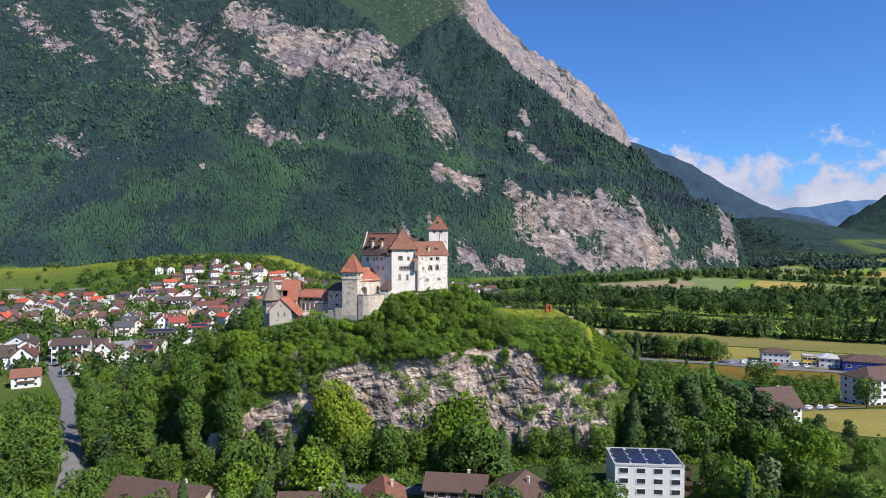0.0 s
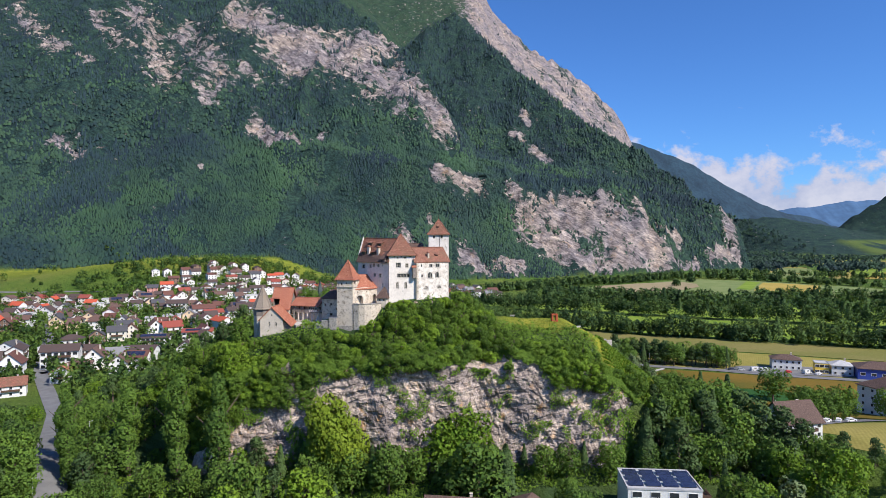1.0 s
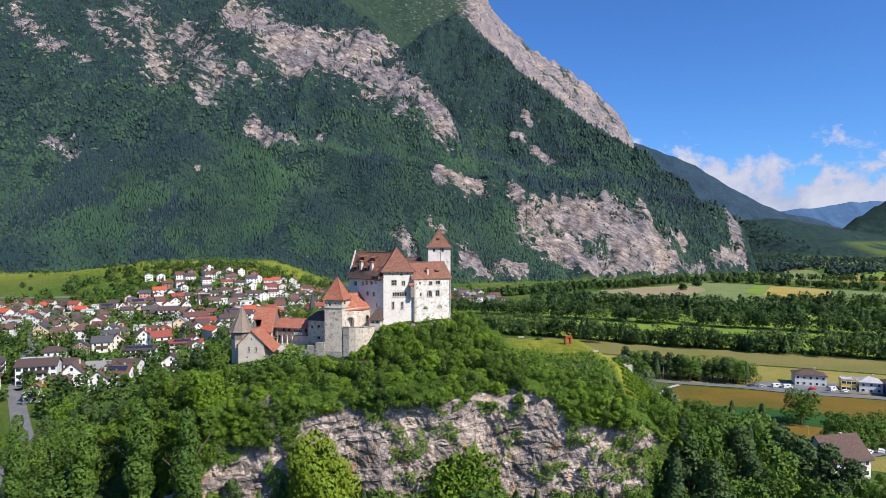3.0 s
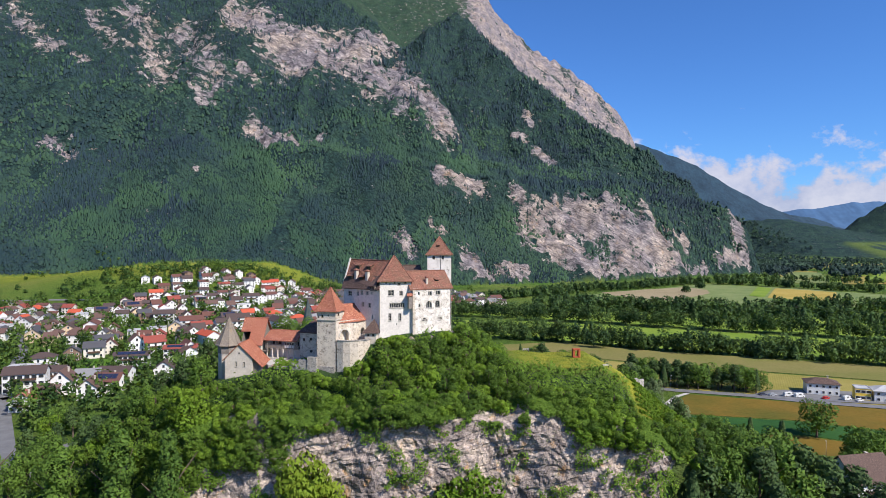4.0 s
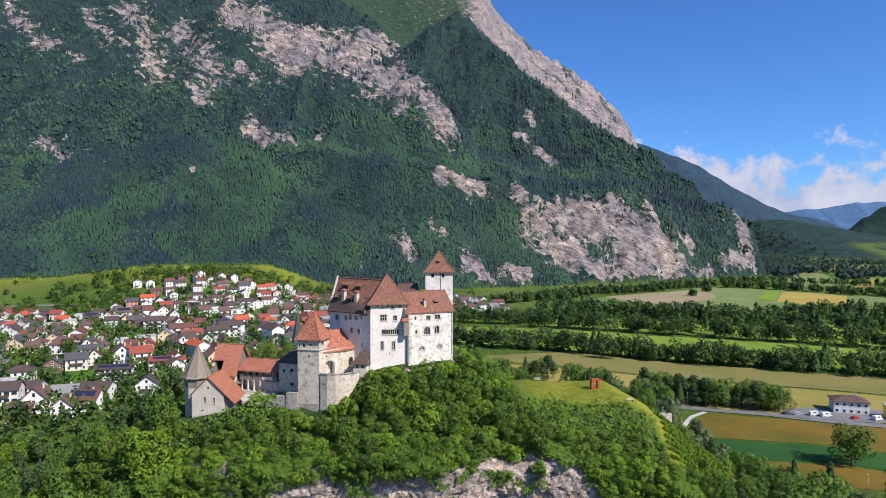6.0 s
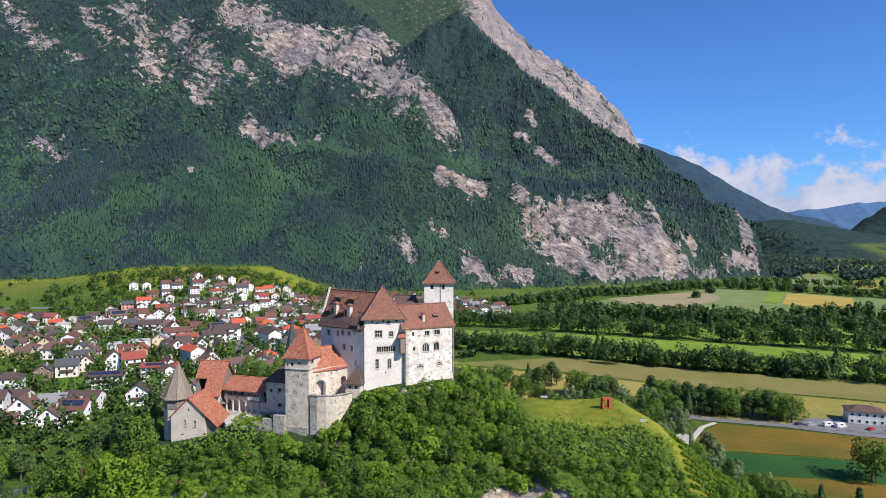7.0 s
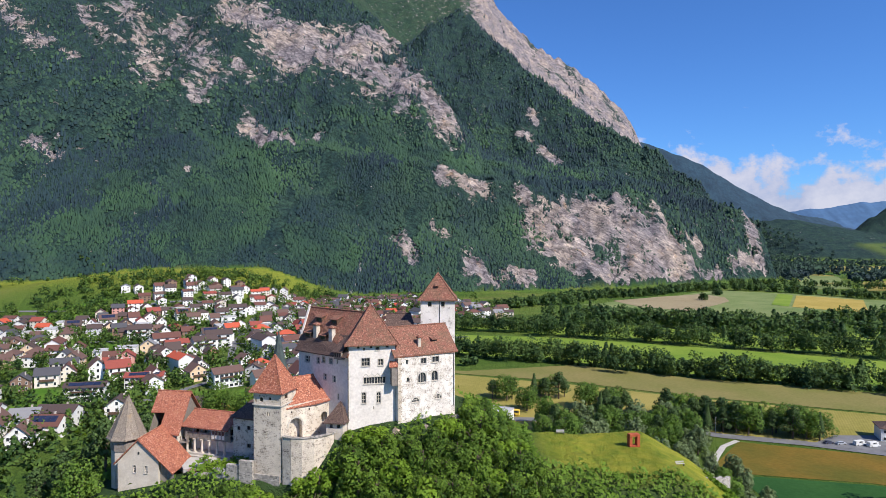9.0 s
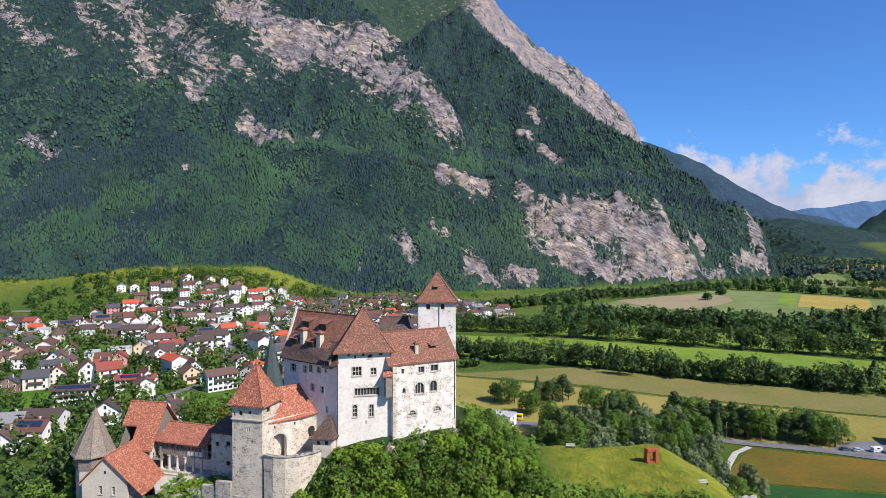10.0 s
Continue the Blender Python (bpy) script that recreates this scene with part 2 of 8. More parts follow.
def foliage(name, dark, light, patch=0.02, through=0.25, rand=True, scatter=0.5, clump=0.0):
    """Leaves in two tones; clump: how far they shade as one rounded clump, by the outward direction stored with them."""
    m, n, l, p = mat(name)
    geo = n.new("ShaderNodeNewGeometry")
    info = n.new("ShaderNodeObjectInfo")
    zone = tex(n, l, "Noise", patch, geo.outputs["Position"], 4, 0.6)
    add = n.new("ShaderNodeMath")
    add.operation = "MULTIPLY_ADD"
    l.new(geo.outputs["Random Per Island"], add.inputs[0])
    add.inputs[1].default_value = scatter
    if rand:
        mid = n.new("ShaderNodeMath")
        mid.operation = "ADD"
        l.new(info.outputs["Random"], mid.inputs[0])
        l.new(zone.outputs["Fac"], mid.inputs[1])
        half = n.new("ShaderNodeMath")
        half.operation = "MULTIPLY_ADD"
        half.inputs[1].default_value, half.inputs[2].default_value = 0.5, -0.25 * scatter
        l.new(mid.outputs[0], half.inputs[0])
        l.new(half.outputs[0], add.inputs[2])
    else:
        wide = n.new("ShaderNodeMath")
        wide.operation = "MULTIPLY_ADD"
        wide.inputs[1].default_value, wide.inputs[2].default_value = 3.0, -1.0 - 0.5 * scatter
        l.new(zone.outputs["Fac"], wide.inputs[0])
        l.new(wide.outputs[0], add.inputs[2])
    mid_tone = tuple(0.5 * (a + b) for a, b in zip(dark, light))
    c = ramp_node(n, l, add.outputs[0], [(0.1, dark), (0.5, mid_tone), (0.95, light)])
    l.new(c, p.inputs["Base Color"])
    p.inputs["Roughness"].default_value = 0.75
    p.inputs["Specular IOR Level"].default_value = 0.25
    lean = None
    if clump:
        way = n.new("ShaderNodeAttribute")
        way.attribute_name = "outward"
        turn, mix_, unit = n.new("ShaderNodeVectorTransform"), n.new("ShaderNodeMix"), n.new("ShaderNodeVectorMath")
        turn.vector_type, turn.convert_from, turn.convert_to = "NORMAL", "OBJECT", "WORLD"
        mix_.data_type, unit.operation = "VECTOR", "NORMALIZE"
        mix_.inputs[0].default_value = clump
        l.new(way.outputs["Vector"], turn.inputs[0])
        l.new(geo.outputs["Normal"], mix_.inputs[4])
        l.new(turn.outputs[0], mix_.inputs[5])
        l.new(mix_.outputs[1], unit.inputs[0])
        lean = unit.outputs[0]
        l.new(lean, p.inputs["Normal"])
    if through:
        t = n.new("ShaderNodeBsdfTranslucent")
        if lean is not None:
            l.new(lean, t.inputs["Normal"])
        l.new(mixed(n, l, 1.0, c, (1.3, 1.25, 0.5), "MULTIPLY"), t.inputs[0])
        s = n.new("ShaderNodeMixShader")
        s.inputs[0].default_value = through
        l.new(p.outputs[0], s.inputs[1])
        l.new(t.outputs[0], s.inputs[2])
        l.new(s.outputs[0], n["Material Output"].inputs[0])
    return m


def soften(m, lean=(0.05, -0.6, 0.8), share=0.5):
    """Crowns seen from afar: their leaves scatter light as one sloping canopy."""
    n, l = m.node_tree.nodes, m.node_tree.links
    mix_, unit = n.new("ShaderNodeMix"), n.new("ShaderNodeVectorMath")
    mix_.data_type = "VECTOR"
    mix_.inputs[0].default_value, mix_.inputs[5].default_value = share, lean
    l.new(n.new("ShaderNodeNewGeometry").outputs["Normal"], mix_.inputs[4])
    unit.operation = "NORMALIZE"
    l.new(mix_.outputs[1], unit.inputs[0])
    l.new(unit.outputs[0], n["Principled BSDF"].inputs["Normal"])


def chooser(name, stops, rough=0.8, scale=3.0, relief=0.02, island=False):
    """One colour per object, or per loose piece, out of a set, with wear."""
    m, n, l, p = mat(name)
    pick = n.new("ShaderNodeNewGeometry").outputs["Random Per Island"] if island else n.new("ShaderNodeObjectInfo").outputs["Random"]
    c = ramp_node(n, l, pick, stops, True)
    dirt = tex(n, l, "Noise", scale)
    c = mixed(n, l, 0.5, c, ramp_node(n, l, dirt.outputs["Fac"], [(0.3, (0.72, 0.71, 0.7)), (0.65, (1.08, 1.07, 1.05))]), "MULTIPLY")
    l.new(c, p.inputs["Base Color"])
    p.inputs["Roughness"].default_value = rough
    bump(n, l, p, dirt.outputs["Fac"], relief, 0.4)
    return m


def attribute(n, name):
    a = n.new("ShaderNodeAttribute")
    a.attribute_name = name
    return a.outputs["Fac"]


def rock_colour(n, l, pos, scale=1.0, warm=0.25, tone=1.0):
    big = tex(n, l, "Noise", 0.05 * scale, pos, 6, 0.65, (1, 1, 1.8))
    fine = tex(n, l, "Noise", 0.3 * scale, pos, 9, 0.74, (1, 1, 2.2))
    # greys leaned slightly to blue, for haze over the mountain rock
    c = ramp_node(n, l, big.outputs["Fac"], [(p, tuple(tone * v for v in q)) for p, q in ((0.3, (0.13, 0.125, 0.135)), (0.5, (0.33, 0.315, 0.33)), (0.68, (0.56, 0.53, 0.52)))])
    c = mixed(n, l, 0.6, c, ramp_node(n, l, fine.outputs["Fac"], [(0.34, (0.22, 0.22, 0.24)), (0.58, (1.3, 1.27, 1.22))]), "MULTIPLY")
    rust = tex(n, l, "Noise", 0.09 * scale, pos, 4, 0.6)
    c = mixed(n, l, ramp_node(n, l, rust.outputs["Fac"], [(0.58, (0, 0, 0)), (0.72, (warm, warm, warm))]), c, tuple(tone * v for v in (0.50, 0.33, 0.17)))
    return c, fine


def ground_material():
    m, n, l, p = mat("alpine_ground")
    pos = n.new("ShaderNodeNewGeometry").outputs["Position"]
    mead = tex(n, l, "Noise", 0.012, pos, 5)
    blade = tex(n, l, "Noise", 0.35, pos, 6)
    c = ramp_node(n, l, mead.outputs["Fac"], [(0.35, (0.062, 0.125, 0.02)), (0.55, (0.105, 0.16, 0.028)), (0.7, (0.15, 0.175, 0.045))])
    c = mixed(n, l, 0.5, c, ramp_node(n, l, blade.outputs["Fac"], [(0.3, (0.7, 0.75, 0.6)), (0.7, (1.2, 1.15, 1.1))]), "MULTIPLY")
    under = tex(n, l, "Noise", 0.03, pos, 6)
    # wood floor tinted blue like the crowns above it, haze in the colour
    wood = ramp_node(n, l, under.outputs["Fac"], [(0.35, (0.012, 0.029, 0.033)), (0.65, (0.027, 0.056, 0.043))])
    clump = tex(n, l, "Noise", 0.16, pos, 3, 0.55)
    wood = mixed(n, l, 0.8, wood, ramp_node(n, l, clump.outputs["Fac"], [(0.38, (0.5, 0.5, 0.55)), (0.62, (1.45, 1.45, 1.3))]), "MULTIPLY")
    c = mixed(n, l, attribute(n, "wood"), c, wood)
    hay = ramp_node(n, l, blade.outputs["Fac"], [(0.3, (0.19, 0.25, 0.02)), (0.7, (0.42, 0.38, 0.045))])
    c = mixed(n, l, attribute(n, "dry"), c, hay)
    rc, fine = rock_colour(n, l, pos, 0.7, 0.45, 0.80)
    dip = n.new("ShaderNodeMapping")
    dip.inputs["Rotation"].default_value = (0, radians(-32), 0)
    l.new(pos, dip.inputs[0])
    face_tone = tex(n, l, "Noise", 0.011, pos, 4, 0.6)
    rc = mixed(n, l, 1.0, rc, ramp_node(n, l, face_tone.outputs["Fac"], [(0.4, (0.72, 0.70, 0.75)), (0.5, (0.95, 0.89, 0.87)), (0.62, (1.15, 1.03, 0.9))]), "MULTIPLY")
    beds = tex(n, l, "Noise", 0.16, dip.outputs[0], 9, 0.74, (0.28, 0.5, 1.5))
    rc = mixed(n, l, 0.85, rc, ramp_node(n, l, beds.outputs["Fac"], [(0.36, (0.34, 0.33, 0.37)), (0.47, (0.88, 0.87, 0.88)), (0.62, (1.45, 1.4, 1.32))]), "MULTIPLY")
    crack = tex(n, l, "Voronoi", 0.045, dip.outputs[0], stretch=(0.6, 0.8, 1.6))
    crack.feature = "DISTANCE_TO_EDGE"
    rc = mixed(n, l, 0.6, rc, ramp_node(n, l, crack.outputs["Distance"], [(0.0, (0.35, 0.34, 0.37)), (0.07, (1, 1, 1))]), "MULTIPLY")
    grain = tex(n, l, "Noise", 0.55, pos, 5, 0.7)
    rc = mixed(n, l, 0.6, rc, ramp_node(n, l, grain.outputs["Fac"], [(0.34, (0.5, 0.49, 0.5)), (0.5, (1, 1, 1)), (0.64, (1.35, 1.33, 1.3))]), "MULTIPLY")
    frac = tex(n, l, "Noise", 0.045, dip.outputs[0], 9, 0.74, (0.8, 0.8, 1.2))
    mask = n.new("ShaderNodeMath")
    mask.operation = "ADD"
    l.new(attribute(n, "rock"), mask.inputs[0])
    wide = n.new("ShaderNodeMath")
    wide.operation = "MULTIPLY_ADD"
    wide.inputs[1].default_value, wide.inputs[2].default_value = 3.7, -1.42
    l.new(frac.outputs["Fac"], wide.inputs[0])
    l.new(wide.outputs[0], mask.inputs[1])
    sharp = ramp_node(n, l, mask.outputs[0], [(0.92, (0, 0, 0)), (1.02, (1, 1, 1))])
    c = mixed(n, l, sharp, c, rc)
    l.new(c, p.inputs["Base Color"])
    p.inputs["Roughness"].default_value = 0.95
    p.inputs["Specular IOR Level"].default_value = 0.15
    nb = bump(n, l, p, beds.outputs["Fac"], 7.0, 0.8)
    bump(n, l, p, blade.outputs["Fac"], 0.3, 0.3, nb)
    return m


def rock_material():
    m, n, l, p = mat("limestone")
    pos = n.new("ShaderNodeNewGeometry").outputs["Position"]
    c, fine = rock_colour(n, l, pos, 3.2, 1.0, 1.0)
    dip = n.new("ShaderNodeMapping")
    dip.inputs["Rotation"].default_value = (0, radians(14), 0)
    l.new(pos, dip.inputs[0])
    tilt = n.new("ShaderNodeMapping")
    tilt.inputs["Rotation"].default_value = (0, radians(-24), 0)
    l.new(pos, tilt.inputs[0])
    beds = tex(n, l, "Noise", 0.9, dip.outputs[0], 6, 0.68, (0.16, 0.3, 1.5))
    c = mixed(n, l, 0.45, c, ramp_node(n, l, beds.outputs["Fac"], [(0.34, (0.3, 0.29, 0.29)), (0.44, (0.95, 0.92, 0.9)), (0.64, (1.4, 1.34, 1.27))]), "MULTIPLY")
    pale = tex(n, l, "Noise", 0.13, pos, 6, 0.66, (1, 1, 0.55))
    c = mixed(n, l, ramp_node(n, l, pale.outputs["Fac"], [(0.55, (0, 0, 0)), (0.68, (0.75, 0.75, 0.75))]), c, (0.60, 0.55, 0.50))
    streak = tex(n, l, "Noise", 0.5, pos, 6, 0.6, (1, 1, 0.18))
    c = mixed(n, l, 0.75, c, ramp_node(n, l, streak.outputs["Fac"], [(0.33, (0.36, 0.35, 0.36)), (0.5, (0.95, 0.94, 0.93)), (0.68, (1.35, 1.33, 1.32))]), "MULTIPLY")
    joint = tex(n, l, "Noise", 0.8, tilt.outputs[0], 5, 0.6, (1.6, 0.6, 0.16))
    c = mixed(n, l, 0.7, c, ramp_node(n, l, joint.outputs["Fac"], [(0.33, (0.3, 0.28, 0.27)), (0.42, (1, 1, 1))]), "MULTIPLY")
    c = mixed(n, l, 1.0, c, (1.0, 0.89, 0.785), "MULTIPLY")
    moss = tex(n, l, "Noise", 0.3, pos, 6, 0.7)
    c = mixed(n, l, ramp_node(n, l, moss.outputs["Fac"], [(0.58, (0, 0, 0)), (0.66, (0.8, 0.8, 0.8))]), c, (0.06, 0.10, 0.025))
    l.new(c, p.inputs["Base Color"])
    p.inputs["Roughness"].default_value = 0.92
    nb = bump(n, l, p, joint.outputs["Fac"], 0.6, 0.6)
    bump(n, l, p, fine.outputs["Fac"], 0.4, 0.7, nb)
    return m


def field_material(name, a, b, row=0.0, rows_dir=(1, 0, 0)):
    m, n, l, p = mat(name)
    pos = n.new("ShaderNodeNewGeometry").outputs["Position"]
    big, small = tex(n, l, "Noise", 0.03, pos, 5), tex(n, l, "Noise", 0.6, pos, 6)
    c = ramp_node(n, l, big.outputs["Fac"], [(0.35, a), (0.65, b)])
    c = mixed(n, l, 0.4, c, ramp_node(n, l, small.outputs["Fac"], [(0.3, (0.65, 0.68, 0.6)), (0.7, (1.2, 1.18, 1.15))]), "MULTIPLY")
    if row:
        w = n.new("ShaderNodeTexWave")
        w.inputs["Scale"].default_value, w.inputs["Distortion"].default_value, w.inputs["Detail"].default_value = row, 1.5, 2
        mp = n.new("ShaderNodeMapping")
        mp.inputs["Rotation"].default_value = rows_dir
        l.new(pos, mp.inputs[0])
        l.new(mp.outputs[0], w.inputs["Vector"])
        c = mixed(n, l, 0.22, c, ramp_node(n, l, w.outputs["Fac"], [(0.2, (0.6, 0.62, 0.5)), (0.8, (1.1, 1.1, 1.1))]), "MULTIPLY")
    l.new(c, p.inputs["Base Color"])
    p.inputs["Roughness"].default_value = 0.95
    p.inputs["Specular IOR Level"].default_value = 0.1
    bump(n, l, p, small.outputs["Fac"], 0.25, 0.5)
    return m


M_GROUND, M_ROCK = ground_material(), rock_material()
M_PLASTER = plain("old_white_plaster", (0.67, 0.61, 0.55), (0.78, 0.725, 0.665), 0.45, 0.9, 0.02, 2.2)
M_WASHED = rubble("limewashed_rubble", ((0.24, 0.20, 0.17), (0.42, 0.36, 0.30), (0.62, 0.56, 0.49)), (0.78, 0.735, 0.68), 2.4, 0.5, (0.80, 0.745, 0.685))
M_TOWERWASH = rubble("thin_limewash", ((0.28, 0.24, 0.21), (0.5, 0.44, 0.39), (0.66, 0.6, 0.54)), (0.78, 0.74, 0.69), 2.4, 0.62, (0.80, 0.75, 0.70))
M_RUBBLE = rubble("grey_rubble", ((0.17, 0.14, 0.115), (0.38, 0.315, 0.25), (0.60, 0.52, 0.43)), (0.66, 0.585, 0.49), 2.2, 0.5, (0.66, 0.58, 0.48))
M_CREAMSTONE = rubble("cream_rubble", ((0.26, 0.205, 0.16), (0.46, 0.39, 0.31), (0.62, 0.54, 0.45)), (0.68, 0.61, 0.52), 2.2, 0.42, (0.68, 0.605, 0.51))
M_DRYWALL = rubble("rough_stone_wall", ((0.14, 0.13, 0.12), (0.30, 0.275, 0.25), (0.50, 0.46, 0.41)), (0.34, 0.315, 0.285), 2.2, 0.3, (0.46, 0.43, 0.38))
M_CREAM = plain("lime_render", (0.46, 0.40, 0.335), (0.61, 0.545, 0.465), 0.7, 0.92, 0.03, 6)
M_TILE_OLD = tiles("weathered_tiles", ((0.10, 0.045, 0.03), (0.20, 0.075, 0.05), (0.29, 0.115, 0.075), (0.38, 0.20, 0.14)), 4.5, (0.13, 0.085, 0.05), 0.55)
M_TILE_RED = tiles("red_clay_tiles", ((0.17, 0.055, 0.035), (0.30, 0.095, 0.055), (0.42, 0.155, 0.09), (0.58, 0.31, 0.21)), 4.5, (0.30, 0.12, 0.05), 0.66)
M_TILE_BROWN = tiles("brown_tiles", ((0.05, 0.03, 0.026), (0.09, 0.052, 0.042), (0.125, 0.078, 0.06), (0.17, 0.115, 0.09)), 4.5, (0.10, 0.065, 0.045), 0.62)
M_SHINGLE = tiles("grey_shingles", ((0.15, 0.12, 0.095), (0.22, 0.18, 0.145), (0.28, 0.235, 0.19), (0.34, 0.285, 0.23)), 5.5, (0.34, 0.22, 0.09), 0.68)
M_COPPER = plain("green_copper", (0.045, 0.062, 0.058), (0.085, 0.11, 0.10), 0.8, 0.55, 0.01, 8, 0.3)
M_TIMBER = plain("grey_timber", (0.16, 0.135, 0.115), (0.27, 0.235, 0.205), 2.0, 0.85, 0.02, 14)
M_DARK_WOOD = plain("dark_timber", (0.06, 0.035, 0.025), (0.12, 0.065, 0.04), 2.0, 0.8, 0.02, 14)
M_TRIM = plain("stone_trim", (0.42, 0.38, 0.33), (0.56, 0.52, 0.46), 2.0, 0.85, 0.01, 10)
M_GLASS = plain("window_glass", (0.02, 0.024, 0.03), (0.05, 0.055, 0.065), 0.7, 0.12, 0.002, 3)
M_IRON = plain("dark_iron", (0.05, 0.045, 0.04), (0.1, 0.085, 0.07), 3.0, 0.6, 0.005, 20, 0.6)
M_RUST = plain("weathering_steel", (0.30, 0.055, 0.02), (0.44, 0.10, 0.035), 1.2, 0.8, 0.02, 12)
M_ASPHALT = plain("asphalt", (0.12, 0.12, 0.125), (0.19, 0.19, 0.195), 0.2, 0.9, 0.01, 6)
M_PATH = plain("gravel_path", (0.38, 0.36, 0.32), (0.52, 0.5, 0.46), 0.6, 0.95, 0.03, 8)
M_BARK = plain("bark", (0.07, 0.05, 0.035), (0.15, 0.11, 0.08), 2.0, 0.95, 0.05, 9)
WALL_TONES = [(0, (0.76, 0.75, 0.73)), (0.48, (0.68, 0.63, 0.55)), (0.60, (0.66, 0.50, 0.33)), (0.66, (0.80, 0.80, 0.79)), (0.88, (0.22, 0.14, 0.10)), (0.95, (0.58, 0.28, 0.24))]
ROOF_TONES = [(0, (0.075, 0.05, 0.045)), (0.30, (0.13, 0.055, 0.042)), (0.46, (0.26, 0.06, 0.042)), (0.54, (0.46, 0.085, 0.04)), (0.60, (0.07, 0.07, 0.08)), (0.72, (0.125, 0.072, 0.058)), (0.95, (0.22, 0.22, 0.23))]
M_WALLS, M_FARWALLS = chooser("house_render", WALL_TONES, 0.85), chooser("far_house_render", WALL_TONES, 0.85, island=True)
M_ROOFS, M_FARROOFS = chooser("house_tiles", ROOF_TONES, 0.8, 2.0, 0.05), chooser("far_house_tiles", ROOF_TONES, 0.8, 2.0, 0.05, True)
M_FLATROOF = plain("flat_roof_membrane", (0.35, 0.35, 0.36), (0.5, 0.5, 0.5), 0.3, 0.85, 0.01, 3)
M_SOLAR = plain("solar_glass", (0.015, 0.02, 0.05), (0.03, 0.04, 0.08), 0.6, 0.18, 0.002, 5)
M_LEAF = foliage("broad_leaves", (0.040, 0.096, 0.019), (0.172, 0.285, 0.034), 0.05, 0.4, clump=0.62)
M_LEAF_DEEP = foliage("deep_green_leaves", (0.054, 0.118, 0.026), (0.165, 0.28, 0.044), 0.05, 0.4, clump=0.62)
M_LEAF_FRESH = foliage("fresh_leaves", (0.09, 0.19, 0.016), (0.23, 0.36, 0.034), 0.05, 0.4, clump=0.62)
M_LEAF_LIME = foliage("lime_leaves", (0.19, 0.28, 0.025), (0.30, 0.39, 0.04), 0.05, 0.4, scatter=0.25, clump=0.62)
M_NEEDLE = foliage("needles", (0.038, 0.078, 0.028), (0.10, 0.165, 0.048), 0.05, 0.25, clump=0.62)
M_SILVER = foliage("silver_leaves", (0.07, 0.115, 0.05), (0.20, 0.265, 0.12), 0.05, 0.25, clump=0.62)
# mountain crowns: greens pushed towards blue, standing in for distance haze
M_HAZED_WOOD = foliage("mountain_wood", (0.011, 0.030, 0.036), (0.040, 0.088, 0.042), 0.005, 0.0, False, 0.25)
M_HAZED_SPRUCE = foliage("hazed_mountain_spruce", (0.008, 0.021, 0.034), (0.018, 0.042, 0.050), 0.006, 0.0, False, 0.4)
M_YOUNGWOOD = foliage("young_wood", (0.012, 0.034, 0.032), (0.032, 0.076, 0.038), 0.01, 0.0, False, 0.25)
soften(M_HAZED_WOOD)
soften(M_YOUNGWOOD)
soften(M_HAZED_SPRUCE)
M_VALLEYLEAF = foliage("valley_leaves", (0.034, 0.08, 0.03), (0.125, 0.21, 0.06), 0.03, 0.4, False, 0.6, clump=0.62)
M_GARDENLEAF = foliage("garden_leaves", (0.042, 0.096, 0.026), (0.15, 0.245, 0.045), 0.04, 0.4, False, 0.6, clump=0.62)
# far ridges: blue of distance haze mixed into the base colour
M_HAZED_RIDGE = plain("hazed_wooded_ridge", (0.008, 0.025, 0.046), (0.021, 0.054, 0.086), 0.008, 1.0, 5.0, 0.05)
M_HAZED_HILLS = plain("hazed_far_hills", (0.042, 0.10, 0.20), (0.058, 0.13, 0.25), 0.002, 1.0, 0.5, 0.02)

# ---- the land ----
def sheet(name, xs, ys, zs, material):
    """A grid of rows x columns as one mesh."""
    rows, cols = xs.shape
    me = bpy.data.meshes.new(name)
    k = np.arange(rows * cols).reshape(rows, cols)
    quads = np.stack([k[:-1, :-1], k[:-1, 1:], k[1:, 1:], k[1:, :-1]], -1).reshape(-1, 4)
    bulk(me, np.stack([xs, ys, zs], -1).reshape(-1, 3), quads)
    me.materials.append(material)
    me.polygons.foreach_set("use_smooth", np.ones(len(quads), bool))
    return new(name, me)


def bulk(me, verts, faces):
    faces = np.asarray(faces, np.int32)
    me.vertices.add(len(verts))
    me.vertices.foreach_set("co", np.asarray(verts, np.float32).ravel())
    me.loops.add(faces.size)
    me.loops.foreach_set("vertex_index", faces.ravel())
    me.polygons.add(len(faces))
    me.polygons.foreach_set("loop_start", np.arange(0, faces.size, faces.shape[1], dtype=np.int32))
    me.update(calc_edges=True)


def floats(me, name, values):
    a = me.attributes.new(name, "FLOAT", "POINT")
    a.data.foreach_set("value", np.asarray(values, np.float32).ravel())


# bare rock on the slopes: from (x, y) to (x, y), and half its width
HIGH_CRAGS = (
    (-632, 1719, -434, 1590, 60), (-434, 1590, -239, 1602, 76), (-382, 1659, -183, 1716, 51), (-235, 1578, -99, 1476, 59),
    (-138, 1590, -6, 1401, 43), (-1330, 1698, -1019, 1443, 28), (-1059, 1680, -885, 1491, 20), (-965, 1734, -709, 1389, 46),
    (-758, 1617, -571, 1371, 50), (-610, 1323, -569, 1308, 19), (-540, 1455, -491, 1419, 21), (-944, 1416, -920, 1413, 14),
    (-823, 1107, -758, 1068, 19), (-444, 1260, -380, 1197, 21), (-347, 1221, -289, 1260, 18), (-511, 1083, -505, 1083, 5),
    (293, 2061, 299, 2034, 20), (241, 1965, 278, 1944, 15), (306, 1866, 326, 1815, 26),
)
